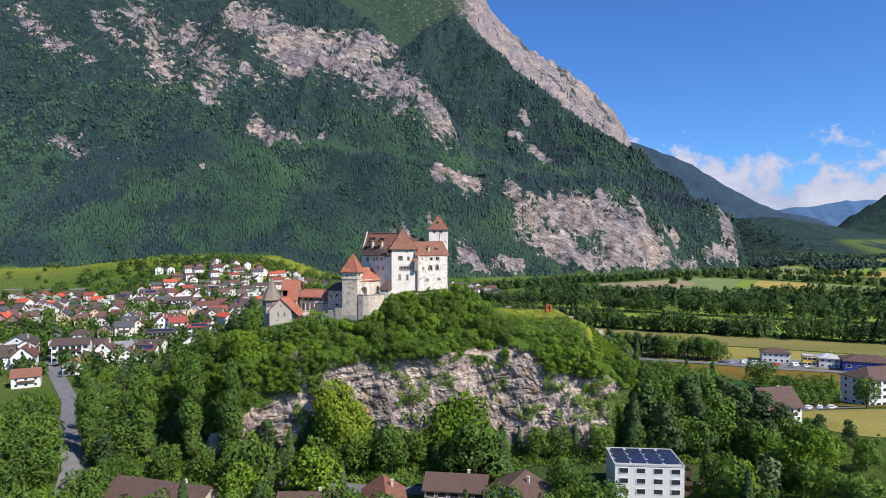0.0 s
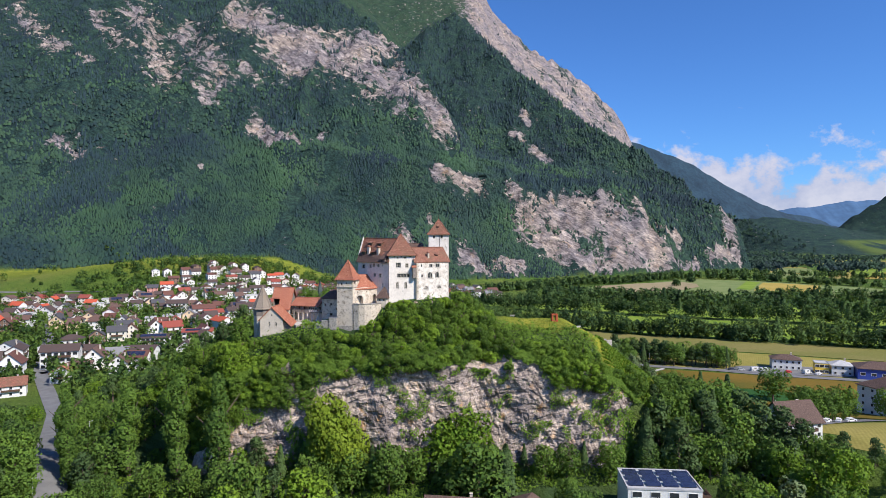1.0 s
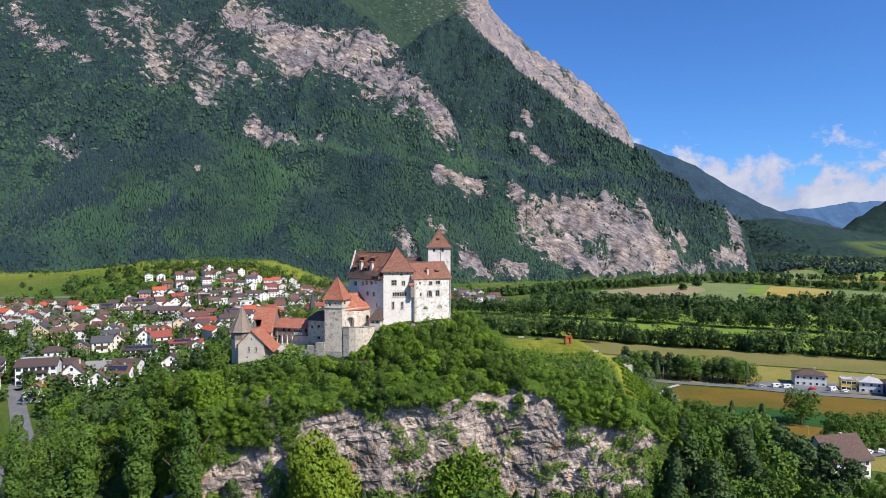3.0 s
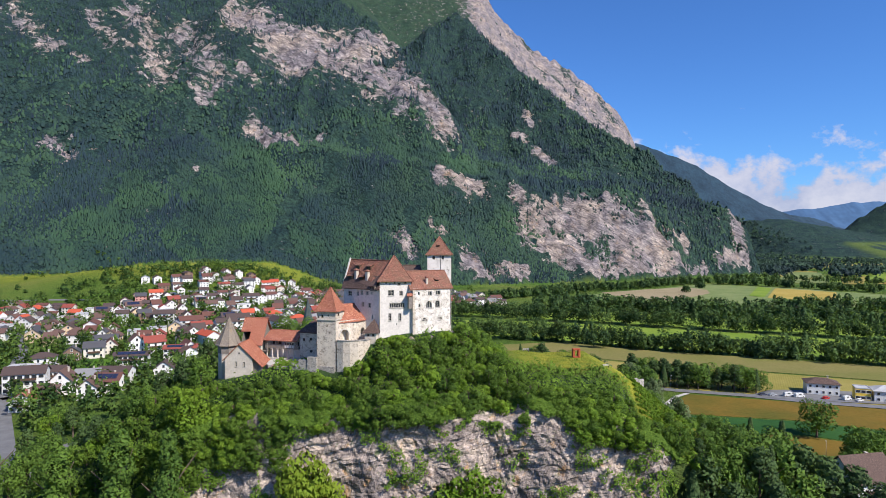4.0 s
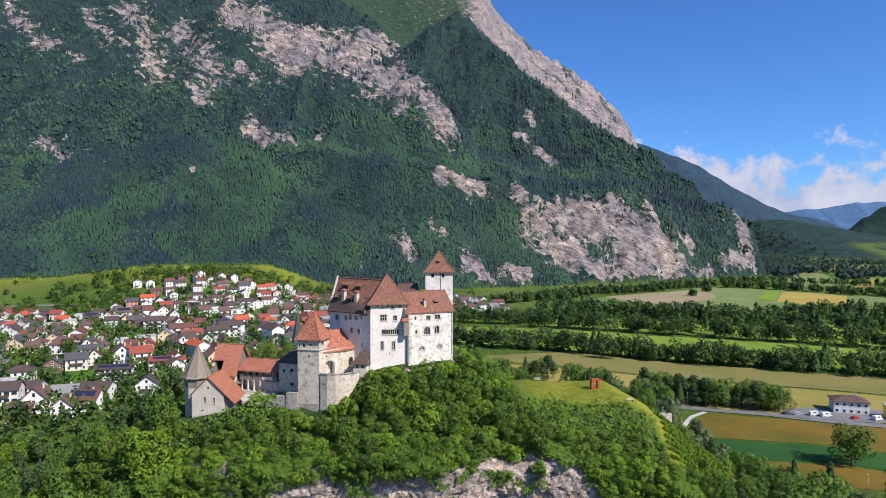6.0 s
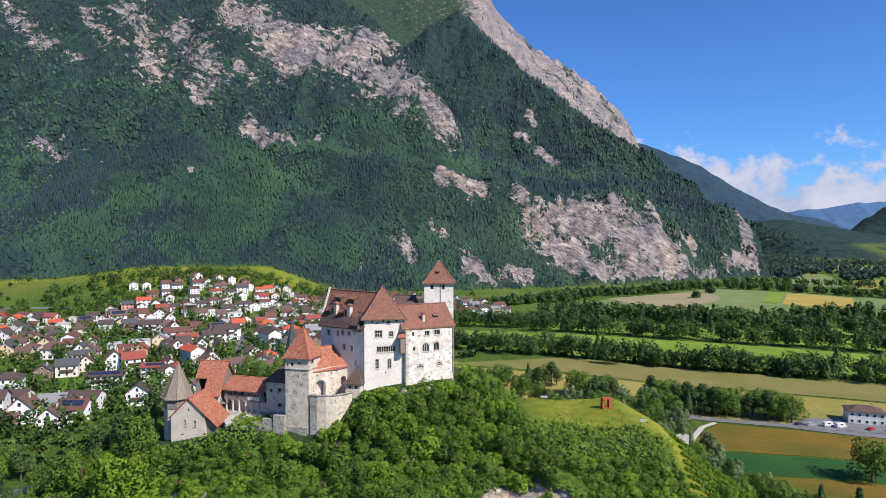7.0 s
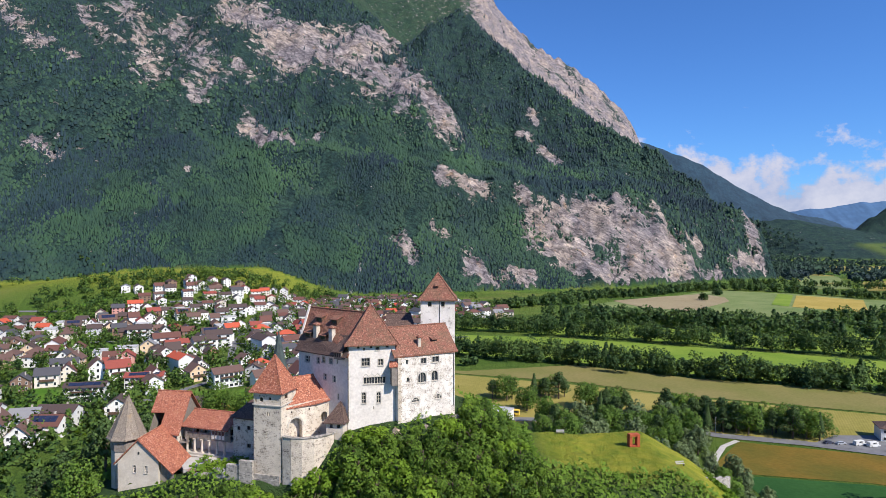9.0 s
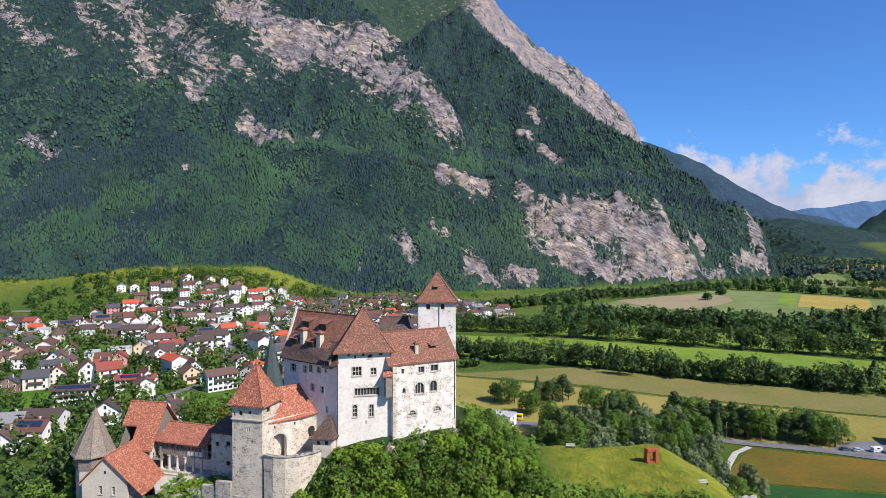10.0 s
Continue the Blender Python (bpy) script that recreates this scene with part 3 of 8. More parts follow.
SPUR_CRAGS = (
    (-18, 1152, 83, 1161, 13), (154, 1176, 162, 1161, 19), (352, 1176, 364, 1170, 17), (172, 1113, 285, 1158, 29),
    (199, 1092, 270, 1083, 26), (285, 1158, 393, 1137, 45), (381, 1140, 472, 1152, 44), (277, 1059, 392, 1092, 21),
    (449, 1119, 586, 1215, 11), (518, 1209, 551, 1245, 11), (718, 1347, 704, 1290, 21), (620, 1233, 697, 1284, 10),
    (40, 1002, 84, 981, 22), (108, 1002, 153, 1008, 15), (-90, 1029, -66, 1008, 20), (-28, 1071, 7, 1065, 9),
)
CRAGS = np.array(HIGH_CRAGS + SPUR_CRAGS, float)


def bare(x, y):
    """1 in the middle of bare rock, falling to 0 round it."""
    out = np.zeros(np.shape(x))
    for x0, y0, x1, y1, r in CRAGS:
        dx, dy = x1 - x0, (y1 - y0) * 0.6
        px, py = x - x0, (y - y0) * 0.6
        t = np.clip((px * dx + py * dy) / max(dx * dx + dy * dy, 1), 0, 1)
        d = np.hypot(px - t * dx, py - t * dy)
        out = np.maximum(out, (1 - d / (1.45 * r)) * (0.68 if x1 < -480 and y1 > 1300 else 1.0))
    m = mountains(x, y)
    face_c = (m[2] >= m.max(0) - 2) & (y > 2400) & (x < 1560)
    far_face = face_c * ramp(x, (-600, 0.1), (60, 0.2), (200, 0.95), (1500, 0.95))
    woods_edge = step(0.05, 0.3, fbm(x / 90, y / 90, 3, 88)) * step(430, 560, x) * step(3780, 3900, y)
    return np.clip(np.maximum(out, far_face * (1 - 0.5 * woods_edge)), 0, 1)


az = np.concatenate([np.radians(np.linspace(-180, -44, 50, endpoint=False)), np.radians(np.linspace(-44, 42, 500, endpoint=False)), np.radians(np.linspace(42, 180, 51))])
dist = np.concatenate([[0.5, 10, 22, 36, 48], np.geomspace(60, 1030, 75, endpoint=False), np.linspace(1030, 2350, 180, endpoint=False), np.geomspace(2350, 5050, 60)])
gx, gy = dist[:, None] * np.sin(az)[None], -200 + dist[:, None] * np.cos(az)[None]
gz = land(gx, gy)
craggy = np.clip(bare(gx, gy) * 1.6, 0, 1) * (gz > VALLEY + 8)
gz = gz + craggy * (15 * (0.55 - np.abs(fbm(gx / 48, gy / 60, 4, 121)) * 2) + 9 * fbm(gx / 16, gy / 26, 3, 122))
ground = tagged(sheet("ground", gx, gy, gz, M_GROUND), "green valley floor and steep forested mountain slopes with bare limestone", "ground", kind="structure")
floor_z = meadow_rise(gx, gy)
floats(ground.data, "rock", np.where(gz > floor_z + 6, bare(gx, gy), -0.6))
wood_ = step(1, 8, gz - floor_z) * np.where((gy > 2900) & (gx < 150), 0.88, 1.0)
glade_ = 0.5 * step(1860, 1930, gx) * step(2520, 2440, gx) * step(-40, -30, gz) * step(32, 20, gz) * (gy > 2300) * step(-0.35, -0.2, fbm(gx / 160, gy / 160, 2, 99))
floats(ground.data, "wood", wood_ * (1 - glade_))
floats(ground.data, "dry", 0.2 * glade_ + 0.5 * step(600, 700, gy) * step(-180, -260, gx) * (gz < floor_z + 1))

# far ridges that close the valley, aerial haze painted into their colour
for zs, yy, mt in (([(1300, 660), (1421, 753), (1527, 724), (1738, 648), (1886, 585), (1991, 513), (2160, 416), (2351, 319), (2584, 226), (2921, 163), (3500, 120)], 4480, M_HAZED_RIDGE), ([(1500, 60), (2300, 180), (2620, 255), (2900, 285), (3150, 330), (3500, 330)], 4640, M_HAZED_HILLS),):
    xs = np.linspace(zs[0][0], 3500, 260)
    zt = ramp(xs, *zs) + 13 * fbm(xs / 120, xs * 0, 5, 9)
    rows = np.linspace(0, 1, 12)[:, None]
    tagged(sheet("backdrop_ridge", xs[None] + 0 * rows, yy - 500 * (1 - rows) + 0 * xs[None], VALLEY + (zt[None] - VALLEY) * rows + 25 * fbm(xs[None] / 150, 6 * rows + 0 * xs[None], 4, 13) * np.sin(3.14 * rows), mt), "wooded ridge closing the far valley, haze put into its blue colour", "hills", kind="structure")

# the castle rock
hx, hy = np.meshgrid(np.linspace(-134, 134, 160), np.linspace(-108, 108, 130))
hz = hill(hx, hy)
low = land(hx, hy)
hz = np.where(hz > low + 0.2, hz, low - 1.5)
rock_hill = tagged(sheet("castle_hill", hx, hy, hz, M_GROUND), "steep wooded castle hill with a grassy shoulder", "hill", kind="structure")
floats(rock_hill.data, "rock", 0 * hx - 0.6)
grassy = step(50, 52, hx) * step(82, 76, hx) * step(-23, -21, hy) + step(13, 20, hx) * step(-14, -6, hy) * step(75, 55, hx) + step(-50, -46, hx) * step(-36, -40, hx) * (hy > -9)
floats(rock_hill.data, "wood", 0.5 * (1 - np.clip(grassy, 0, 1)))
floats(rock_hill.data, "dry", np.clip(0.75 * grassy * step(16, 24, hx), 0, 1))

# the bare cliff below the castle: a sheet of ledges and clefts
cx, cz = np.meshgrid(np.linspace(-86, 66, 420), np.linspace(0, 1, 130))
lipz = hill(cx[0], 0 * cx[0] - 20.8)
footz = np.full_like(lipz, -43.0)
zz = footz[None] + (lipz - footz)[None] * cz
ledge = zz + 5 * fbm(cx / 12, zz / 20, 3, 60) + 0.22 * cx
strata = np.abs((ledge / 3.4) % 1 - 0.5) * 2
cy = -23.5 + 2.5 * vnoise(cx / 14, 0 * cx + 1.5, 3) - 2.2 * (1 - cz) ** 1.2
slant = cx + 0.42 * zz
block_ = np.floor(4 * fbm(slant / 11, zz / 9, 2, 55)) / 4
bed = zz - 0.24 * cx + 2.2 * fbm(cx / 16, zz / 16, 3, 57)
layer = np.floor(bed / 1.5)
shelf = vnoise(cx / 6.0 + 5.3 * layer, layer * 1.7, 58) + 0.5 * vnoise(cx / 2.2 + 3.1 * layer, layer * 2.3, 59)
cy = cy - 2.2 - 1.8 * fbm(cx / 22, zz / 20, 3, 51) - 0.9 * block_ - 0.5 * shelf * step(-0.5, 0.4, fbm(cx / 20, zz / 14, 2, 56)) - 0.2 * strata - 0.5 * (1 - 2 * np.abs(fbm(slant / 3.5, zz / 11, 4, 52))) - 0.3 * fbm(slant / 1.2, zz / 0.9, 3, 54)
cy = cy + 4.5 * np.clip(cz - 0.93, 0, 1) / 0.07 + 5 * step(-62, -86, cx) + 6 * step(52, 66, cx)
cliff = tagged(sheet("rock_cliff", cx, cy, zz, M_ROCK), "grey limestone cliff with ledges and orange stains under the castle", "cliff", kind="structure")
cliff.data.polygons.foreach_set("use_smooth", np.zeros(len(cliff.data.polygons), bool))

# growth on the ledges of the cliff
lr = np.random.default_rng(23)
nrow, ncol = cx.shape
pi, pj = np.concatenate([lr.integers(0, nrow, 80000), lr.integers(int(0.9 * nrow), nrow, 50000)]), lr.integers(0, ncol, 130000)
lx, ly, lz = cx[pi, pj], cy[pi, pj], zz[pi, pj]
def cliff_green(x, z):
    """How overgrown the cliff is: bare in its middle, green at its ends, its foot and above its broken rim."""
    rim = ramp(x, (-86, -36), (-74, -30), (-62, -22), (-54, -18.5), (-45, -16.5), (-43, -9), (-32, -7.4), (-20, -6.7), (-7, -4), (10, -1.5), (24, 1), (28, 0.4), (31, -7.2), (44, -8.7), (56, -10.8), (62, -17), (66, -24))
    side = ramp(x, (-86, 0.9), (-66, 0.6), (-62, 0.1), (-48, 0.0), (-45.5, 0.6), (-40, 0.6), (-36, 0.0), (40, 0.0), (54, 0.12), (66, 0.8))
    foot = ramp(z, (-43, 0.5), (-33, 0.15), (-28, 0.0))
    gap = 0.7 * (np.abs(x + 49.0 + 0.25 * z) < 2.2)
    return fbm(x / 9, z / 6, 2, 63) + 0.35 * vnoise(x / 1.6, z / 1.6, 67) + side + foot + 0.75 * step(-1.0, 1.6, z - rim + 1.5 * fbm(x / 4, z / 4, 2, 64)) - gap


keep_ = cliff_green(lx, lz) > 0.33
puff_ = 1.3 * (1 + vnoise(lx / 2.4, lz / 2.4, 66))
LEDGE = np.stack([lx, ly - puff_ * lr.uniform(0.2, 1, len(lx)), lz + lr.uniform(0, 0.8, len(lx))], 1)[keep_]
CLIFF_SPOTS = [(float(a), float(b), float(c)) for a, b, c in np.stack([lx, ly, lz], 1)[cliff_green(lx, lz) > 0.75][:1600:28]]

# ---- building helpers ----
def thing(name, place, label, category, group="", kind=""):
    ob = new(name)
    ob.location = place
    ob.empty_display_size = 0.5
    return tagged(ob, label, category, group, kind)


def part(name, bm, material, parent, label="", smooth=False):
    """Links a bmesh, drawn in world places, as one mesh under a thing or a part."""
    root = parent
    while root.parent:
        root = root.parent
    bmesh.ops.translate(bm, verts=bm.verts, vec=-root.location)
    bmesh.ops.recalc_face_normals(bm, faces=bm.faces)
    me = bpy.data.meshes.new(name)
    bm.to_mesh(me)
    bm.free()
    me.materials.append(material)
    if smooth:
        me.polygons.foreach_set("use_smooth", np.ones(len(me.polygons), bool))
    ob = new(name, me)
    ob.parent = parent
    return tagged(ob, label)


def face(bm, pts):
    return bm.faces.new([bm.verts.new(p) for p in pts])


def slab(bm, pts, t=0.22, down=True):
    """A flat polygon with thickness, its given points on top."""
    off = Vector((0, 0, -t))
    top = [bm.verts.new(p) for p in pts]
    low = [bm.verts.new(Vector(p) + off) for p in pts]
    bm.faces.new(top)
    bm.faces.new(low[::-1])
    for k in range(len(pts)):
        j = (k + 1) % len(pts)
        bm.faces.new((top[k], low[k], low[j], top[j]))


def block(bm, c, size, turn=0.0):
    m = Matrix.Translation(c) @ Matrix.Rotation(turn, 4, "Z") @ Matrix.Diagonal((*size, 1))
    bmesh.ops.create_cube(bm, size=1, matrix=m)


def along(a, b, s, out=0.0, z=0.0):
    """A place s metres from a towards b, and out metres off the wall's outer face (to the right)."""
    d = (Vector(b) - Vector(a)).normalized()
    return Vector((a[0] + d.x * s + d.y * out, a[1] + d.y * s - d.x * out, z))


def wall_face(bm, a, b, z0, z1, holes=(), depth=0.35):
    """An upright wall face from a to b with real openings and their reveals; z1 may be a pair (at a, at b)."""
    length = (Vector(b) - Vector(a)).length
    za, zb = z1 if isinstance(z1, tuple) else (z1, z1)
    ss = sorted({0.0, length, *[h[0] - h[2] / 2 for h in holes], *[h[0] + h[2] / 2 for h in holes]})
    zs = sorted({z0, min(za, zb), *[h[1] for h in holes], *[h[1] + h[3] for h in holes]})
    for s0, s1 in zip(ss, ss[1:]):
        for u0, u1 in zip(zs, zs[1:]):
            sm, um = (s0 + s1) / 2, (u0 + u1) / 2
            if any(abs(sm - h[0]) < h[2] / 2 and h[1] < um < h[1] + h[3] for h in holes):
                continue
            face(bm, [along(a, b, s0, 0, u0), along(a, b, s1, 0, u0), along(a, b, s1, 0, u1), along(a, b, s0, 0, u1)])
    if za != zb:
        low = min(za, zb)
        hi = along(a, b, 0 if za > zb else length, 0, max(za, zb))
        face(bm, [along(a, b, 0, 0, low), along(a, b, length, 0, low), hi])
    for h in holes:
        s0, s1, u0, u1 = h[0] - h[2] / 2, h[0] + h[2] / 2, h[1], h[1] + h[3]
        ring = [(s0, u0), (s1, u0), (s1, u1), (s0, u1)]
        for (p, q), (r, t) in zip(ring, ring[1:] + ring[:1]):
            face(bm, [along(a, b, p, 0, q), along(a, b, r, 0, t), along(a, b, r, -depth, t), along(a, b, p, -depth, q)])
        if len(h) > 4 and h[4] == "arch":
            rr = h[2] / 2
            for side in (-1, 1):
                pts = [along(a, b, h[0] + side * rr, 0.0, u1)]
                for k in range(7):
                    g = math.pi / 2 * k / 6
                    pts.append(along(a, b, h[0] + side * rr * math.cos(g), 0.0, u1 - rr + rr * math.sin(g)))
                face(bm, pts)
                back = [p - (along(a, b, 0, 0.2) - along(a, b, 0, 0)) for p in pts]
                face(bm, back)
                for k in range(1, 7):
                    face(bm, [pts[k], pts[k + 1], back[k + 1], back[k]])


def window(parent, a, b, h, lights=(2, 2), frame=None, depth=0.3, trim=0.0):
    """A window in an opening: dark pane, frame with bars, and a stone surround where there is one."""
    s, z, w, hh = h[:4]
    d = (Vector(b) - Vector(a)).normalized()
    turn = math.atan2(d.y, d.x)
    bm = bmesh.new()
    t = 0.045                                        # half a bar
    us = [s - w / 2 + w * k / lights[0] + e for k in range(lights[0] + 1) for e in (-t, t)]
    zs = [z + hh * k / lights[1] + e for k in range(lights[1] + 1) for e in (-t, t)]
    grid = [[bm.verts.new(along(a, b, u, -depth + 0.13, q)) for q in zs] for u in us]
    bars = [bm.faces.new((grid[i][j], grid[i + 1][j], grid[i + 1][j + 1], grid[i][j + 1])) for i in range(len(us) - 1) for j in range(len(zs) - 1) if i % 2 == 0 or j % 2 == 0]
    deep = bmesh.ops.extrude_face_region(bm, geom=bars)["geom"]
    bmesh.ops.translate(bm, verts=[v for v in deep if isinstance(v, bmesh.types.BMVert)], vec=along(a, b, s, -0.1) - along(a, b, s))
    win = part("window", bm, frame or M_TRIM, parent)
    bm = bmesh.new()
    block(bm, along(a, b, s, -depth, z + hh / 2), (w, 0.04, hh), turn)
    part("pane", bm, M_GLASS, win)
    if trim:
        bm = bmesh.new()
        for side in (-1, 1):
            block(bm, along(a, b, s + side * (w / 2 + trim / 2), 0.0, z + hh / 2), (trim, 0.1, hh + 2 * trim), turn)
        block(bm, along(a, b, s, 0.02, z - trim / 2), (w + 2 * trim, 0.22, trim), turn)
        block(bm, along(a, b, s, 0.0, z + hh + trim / 2), (w, 0.1, trim), turn)
        part("surround", bm, M_TRIM, win)
    return win


def tent(bm, ring, apex, kick=1.0):
    """A pointed roof over a ring of eave points, flared at the eaves."""
    apex = Vector(apex)
    ring = [Vector(p) for p in ring]
    mid = [p.lerp(apex, 0.2 * kick) - Vector((0, 0, 0.035 * (apex.z - p.z) * 1.0)) for p in ring]
    under = [p - Vector((0, 0, 0.2)) for p in ring]
    n = len(ring)
    for k in range(n):
        j = (k + 1) % n
        face(bm, [ring[k], ring[j], mid[j], mid[k]])
        face(bm, [mid[k], mid[j], apex])
        face(bm, [under[k], under[j], ring[j], ring[k]])
    face(bm, under[::-1])


def hips(bm, pts, r=0.14):
    """Ridge caps along a line."""
    for p, q in zip(pts, pts[1:]):
        p, q = Vector(p), Vector(q)
        m = Matrix.Translation((p + q) / 2) @ (q - p).to_track_quat("Z", "Y").to_matrix().to_4x4()
        bmesh.ops.create_cone(bm, cap_ends=True, segments=6, radius1=r, radius2=r, depth=(q - p).length + 0.05, matrix=m)


def pole(bm, p, q, r=0.05, seg=6):
    hips(bm, [p, q], r)


def outset(poly, d):
    c = sum((Vector(p) for p in poly), Vector((0, 0))) / len(poly)
    out = []
    n = len(poly)
    for k in range(n):
        e0, e1 = Vector(poly[k]) - Vector(poly[k - 1]), Vector(poly[(k + 1) % n]) - Vector(poly[k])
        n0, n1 = Vector((e0.y, -e0.x)).normalized(), Vector((e1.y, -e1.x)).normalized()
        m = (n0 + n1).normalized()
        out.append(Vector(poly[k]) + m * d / max(0.3, m.dot(n0)))
    return out


def box_walls(parent, poly, z0, z1, openings, material, label="", name="wall"):
    """Walls round a plan (anticlockwise), with openings per side: {side: [(s, z, w, h, form)]}."""
    bm = bmesh.new()
    n = len(poly)
    for k in range(n):
        top = z1[k] if isinstance(z1, list) else z1
        wall_face(bm, poly[k], poly[(k + 1) % n], z0, top, openings.get(k, ()))
    bmesh.ops.remove_doubles(bm, verts=bm.verts, dist=0.001)
    return part(name, bm, material, parent, label)


def gable_roof(parent, e0, e1, r0, r1, material, thick=0.25, name="roof", label="", back=True):
    """Two slopes: front eave e0-e1, ridge r0-r1; the back slope mirrors the front."""
    bm = bmesh.new()
    e0, e1, r0, r1 = Vector(e0), Vector(e1), Vector(r0), Vector(r1)
    slab(bm, [e0, e1, r1, r0], thick)
    if back:
        b0, b1 = 2 * r0 - e0, 2 * r1 - e1
        b0.z, b1.z = e0.z, e1.z
        slab(bm, [r0, r1, b1, b0], thick)
    ob = part("roof" if name == "roof" else name, bm, material, parent, label)
    bm = bmesh.new()
    hips(bm, [r0, r1], 0.16)
    part("ridge_cap", bm, material, ob)
    return ob


def dormer(parent, place, down, w, h, length, material):
    """A small shed dormer on a slope: down is the plan direction in which the slope falls."""
    d = Vector(down).normalized()
    side = Vector((-d.y, d.x, 0))
    p = Vector(place)
    d = Vector((d.x, d.y, 0))
    bm = bmesh.new()
    a, b = p + d * 0.1 - side * w / 2, p + d * 0.1 + side * w / 2
    face(bm, [a, b, b + Vector((0, 0, h)), a + Vector((0, 0, h))])
    for q in (a, b):
        face(bm, [q, q + Vector((0, 0, h)), q - d * length + Vector((0, 0, h + 0.25 * length))])
    body = part("dormer", bm, M_DARK_WOOD, parent, "small dark wooden dormer")
    bm = bmesh.new()
    o = side * (w / 2 + 0.2)
    f = p + d * 0.5 + Vector((0, 0, h + 0.0))
    g = p - d * length + Vector((0, 0, h + 0.3 * length + 0.15))
    slab(bm, [f - o, f + o, g + o, g - o], 0.12)
    part("dormer_roof", bm, material, body)
    bm = bmesh.new()
    block(bm, p + d * 0.13 + Vector((0, 0, h * 0.5)), (w * 0.7, 0.05, h * 0.6), math.atan2(side.y, side.x))
    part("pane", bm, M_GLASS, body)


def chimney(parent, place, w, h, turn=0.0, cap=M_TILE_OLD):
    p = Vector(place)
    bm = bmesh.new()
    block(bm, p + Vector((0, 0, h / 2 - 0.6)), (w, w, h + 1.2), turn)
    c = part("chimney", bm, M_CREAM, parent, "rendered chimney with tiled cap")
    bm = bmesh.new()
    for k in (-1, 1):
        for j in (-1, 1):
            q = Matrix.Rotation(turn, 3, "Z") @ Vector((k * w * 0.4, j * w * 0.4, 0))
            block(bm, p + q + Vector((0, 0, h + 0.15)), (0.14, 0.14, 0.3), turn)
    q = [p + Matrix.Rotation(turn, 3, "Z") @ Vector((x * w * 0.75, y * w * 0.75, h + 0.3)) for x, y in ((-1, -1), (1, -1), (1, 1), (-1, 1))]
    tent(bm, q, p + Vector((0, 0, h + 0.75)), 0.5)
    part("chimney_cap", bm, cap, c)


# ---- the castle ----
# keep: the tall white block in the middle
KEEP = [(-18.3, -10.5), (-9.6, -8.6), (-11.4, -0.3), (-20.1, -2.2)]
keep = thing("castle_keep", (-14.8, -5.4, 10), "tall white plastered castle keep with a red pyramid roof", "castle")
kw = [(1.94, 30.3, 0.48, 0.49), (4.36, 30.3, 0.49, 0.49), (7.38, 30.3, 0.66, 0.45), (5.54, 29.95, 0.73, 0.6, "arch"), (3.02, 29.9, 0.36, 0.57),
      (3.3, 27.0, 1.54, 1.47), (6.15, 27.03, 0.9, 1.15), (5.0, 23.59, 4.15, 1.23), (2.96, 19.97, 0.73, 2.05, "arch"), (5.76, 19.89, 0.74, 2.06, "arch"), (4.82, 18.63, 0.2, 0.66)]
box_walls(keep, KEEP, 6, 31.1, {0: kw}, M_PLASTER)
for h, li in zip(kw, [(1, 1)] * 5 + [(3, 2), (2, 2), (8, 1), (2, 3), (2, 3), (1, 1)]):
    window(keep, KEEP[0], KEEP[1], h, li, trim=0.14 if h[2] > 0.7 else 0.0)
bm = bmesh.new()
ring = [(*p, 31.05) for p in outset(KEEP, 0.75)]
tent(bm, ring, (-14.55, -5.6, 38.3))
kroof = part("roof", bm, M_TILE_OLD, keep, "steep pyramid roof of weathered red tiles")
bm = bmesh.new()
for p in ring:
    q = Vector(p).lerp(Vector((-14.55, -5.6, 38.3)), 0.2) - Vector((0, 0, 0.25))
    hips(bm, [p, q, (-14.55, -5.6, 38.3)], 0.13)
part("ridge_cap", bm, M_TILE_OLD, kroof)
bm = bmesh.new()
pole(bm, (-14.55, -5.6, 38.2), (-14.55, -5.6, 39.4), 0.05)
bmesh.ops.create_uvsphere(bm, u_segments=8, v_segments=6, radius=0.14, matrix=Matrix.Translation((-14.55, -5.6, 39.0)))
part("finial", bm, M_IRON, kroof, "iron roof finial")
bm = bmesh.new()                                     # drainpipe at the corner
pole(bm, along(KEEP[0], KEEP[1], 0.05, 0.1, 16.5), along(KEEP[0], KEEP[1], 0.05, 0.1, 30.8), 0.07)
part("drainpipe", bm, M_IRON, keep)
bm = bmesh.new()                                     # carved gables over the row of lights
for k in range(4):
    s = 5.0 - 1.65 + 1.1 * k
    for u, v in ((-0.5, 0.0), (0.5, 0.0)):
        pole(bm, along(KEEP[0], KEEP[1], s + u, 0.04, 25.05), along(KEEP[0], KEEP[1], s, 0.04, 25.55), 0.045)
part("hood_mould", bm, M_TRIM, keep)

# left wing, running back from the keep
LW = [(-29.7, -1.4), (-18.3, -10.5), (-13.0, -3.9), (-24.4, 5.2)]
wing = thing("castle_wing", (-21.5, -2.5, 10), "white plastered palace wing under a steep dark tiled roof", "castle")
lw = [(2.73, 26.43, 1.39, 1.22), (6.07, 26.59, 0.8, 1.11), (7.66, 26.93, 0.79, 1.1), (9.8, 27.02, 0.9, 0.92), (11.64, 27.19, 0.5, 0.83), (8.1, 23.66, 0.85, 1.1), (10.74, 23.53, 0.89, 1.17), (11.85, 20.27, 0.5, 1.24)]
box_walls(wing, LW, 5, 29.0, {0: lw}, M_PLASTER)
for h in lw:
    window(wing, LW[0], LW[1], h, (2, 2), trim=0.12 if h[2] > 0.7 else 0.0)
bm = bmesh.new()
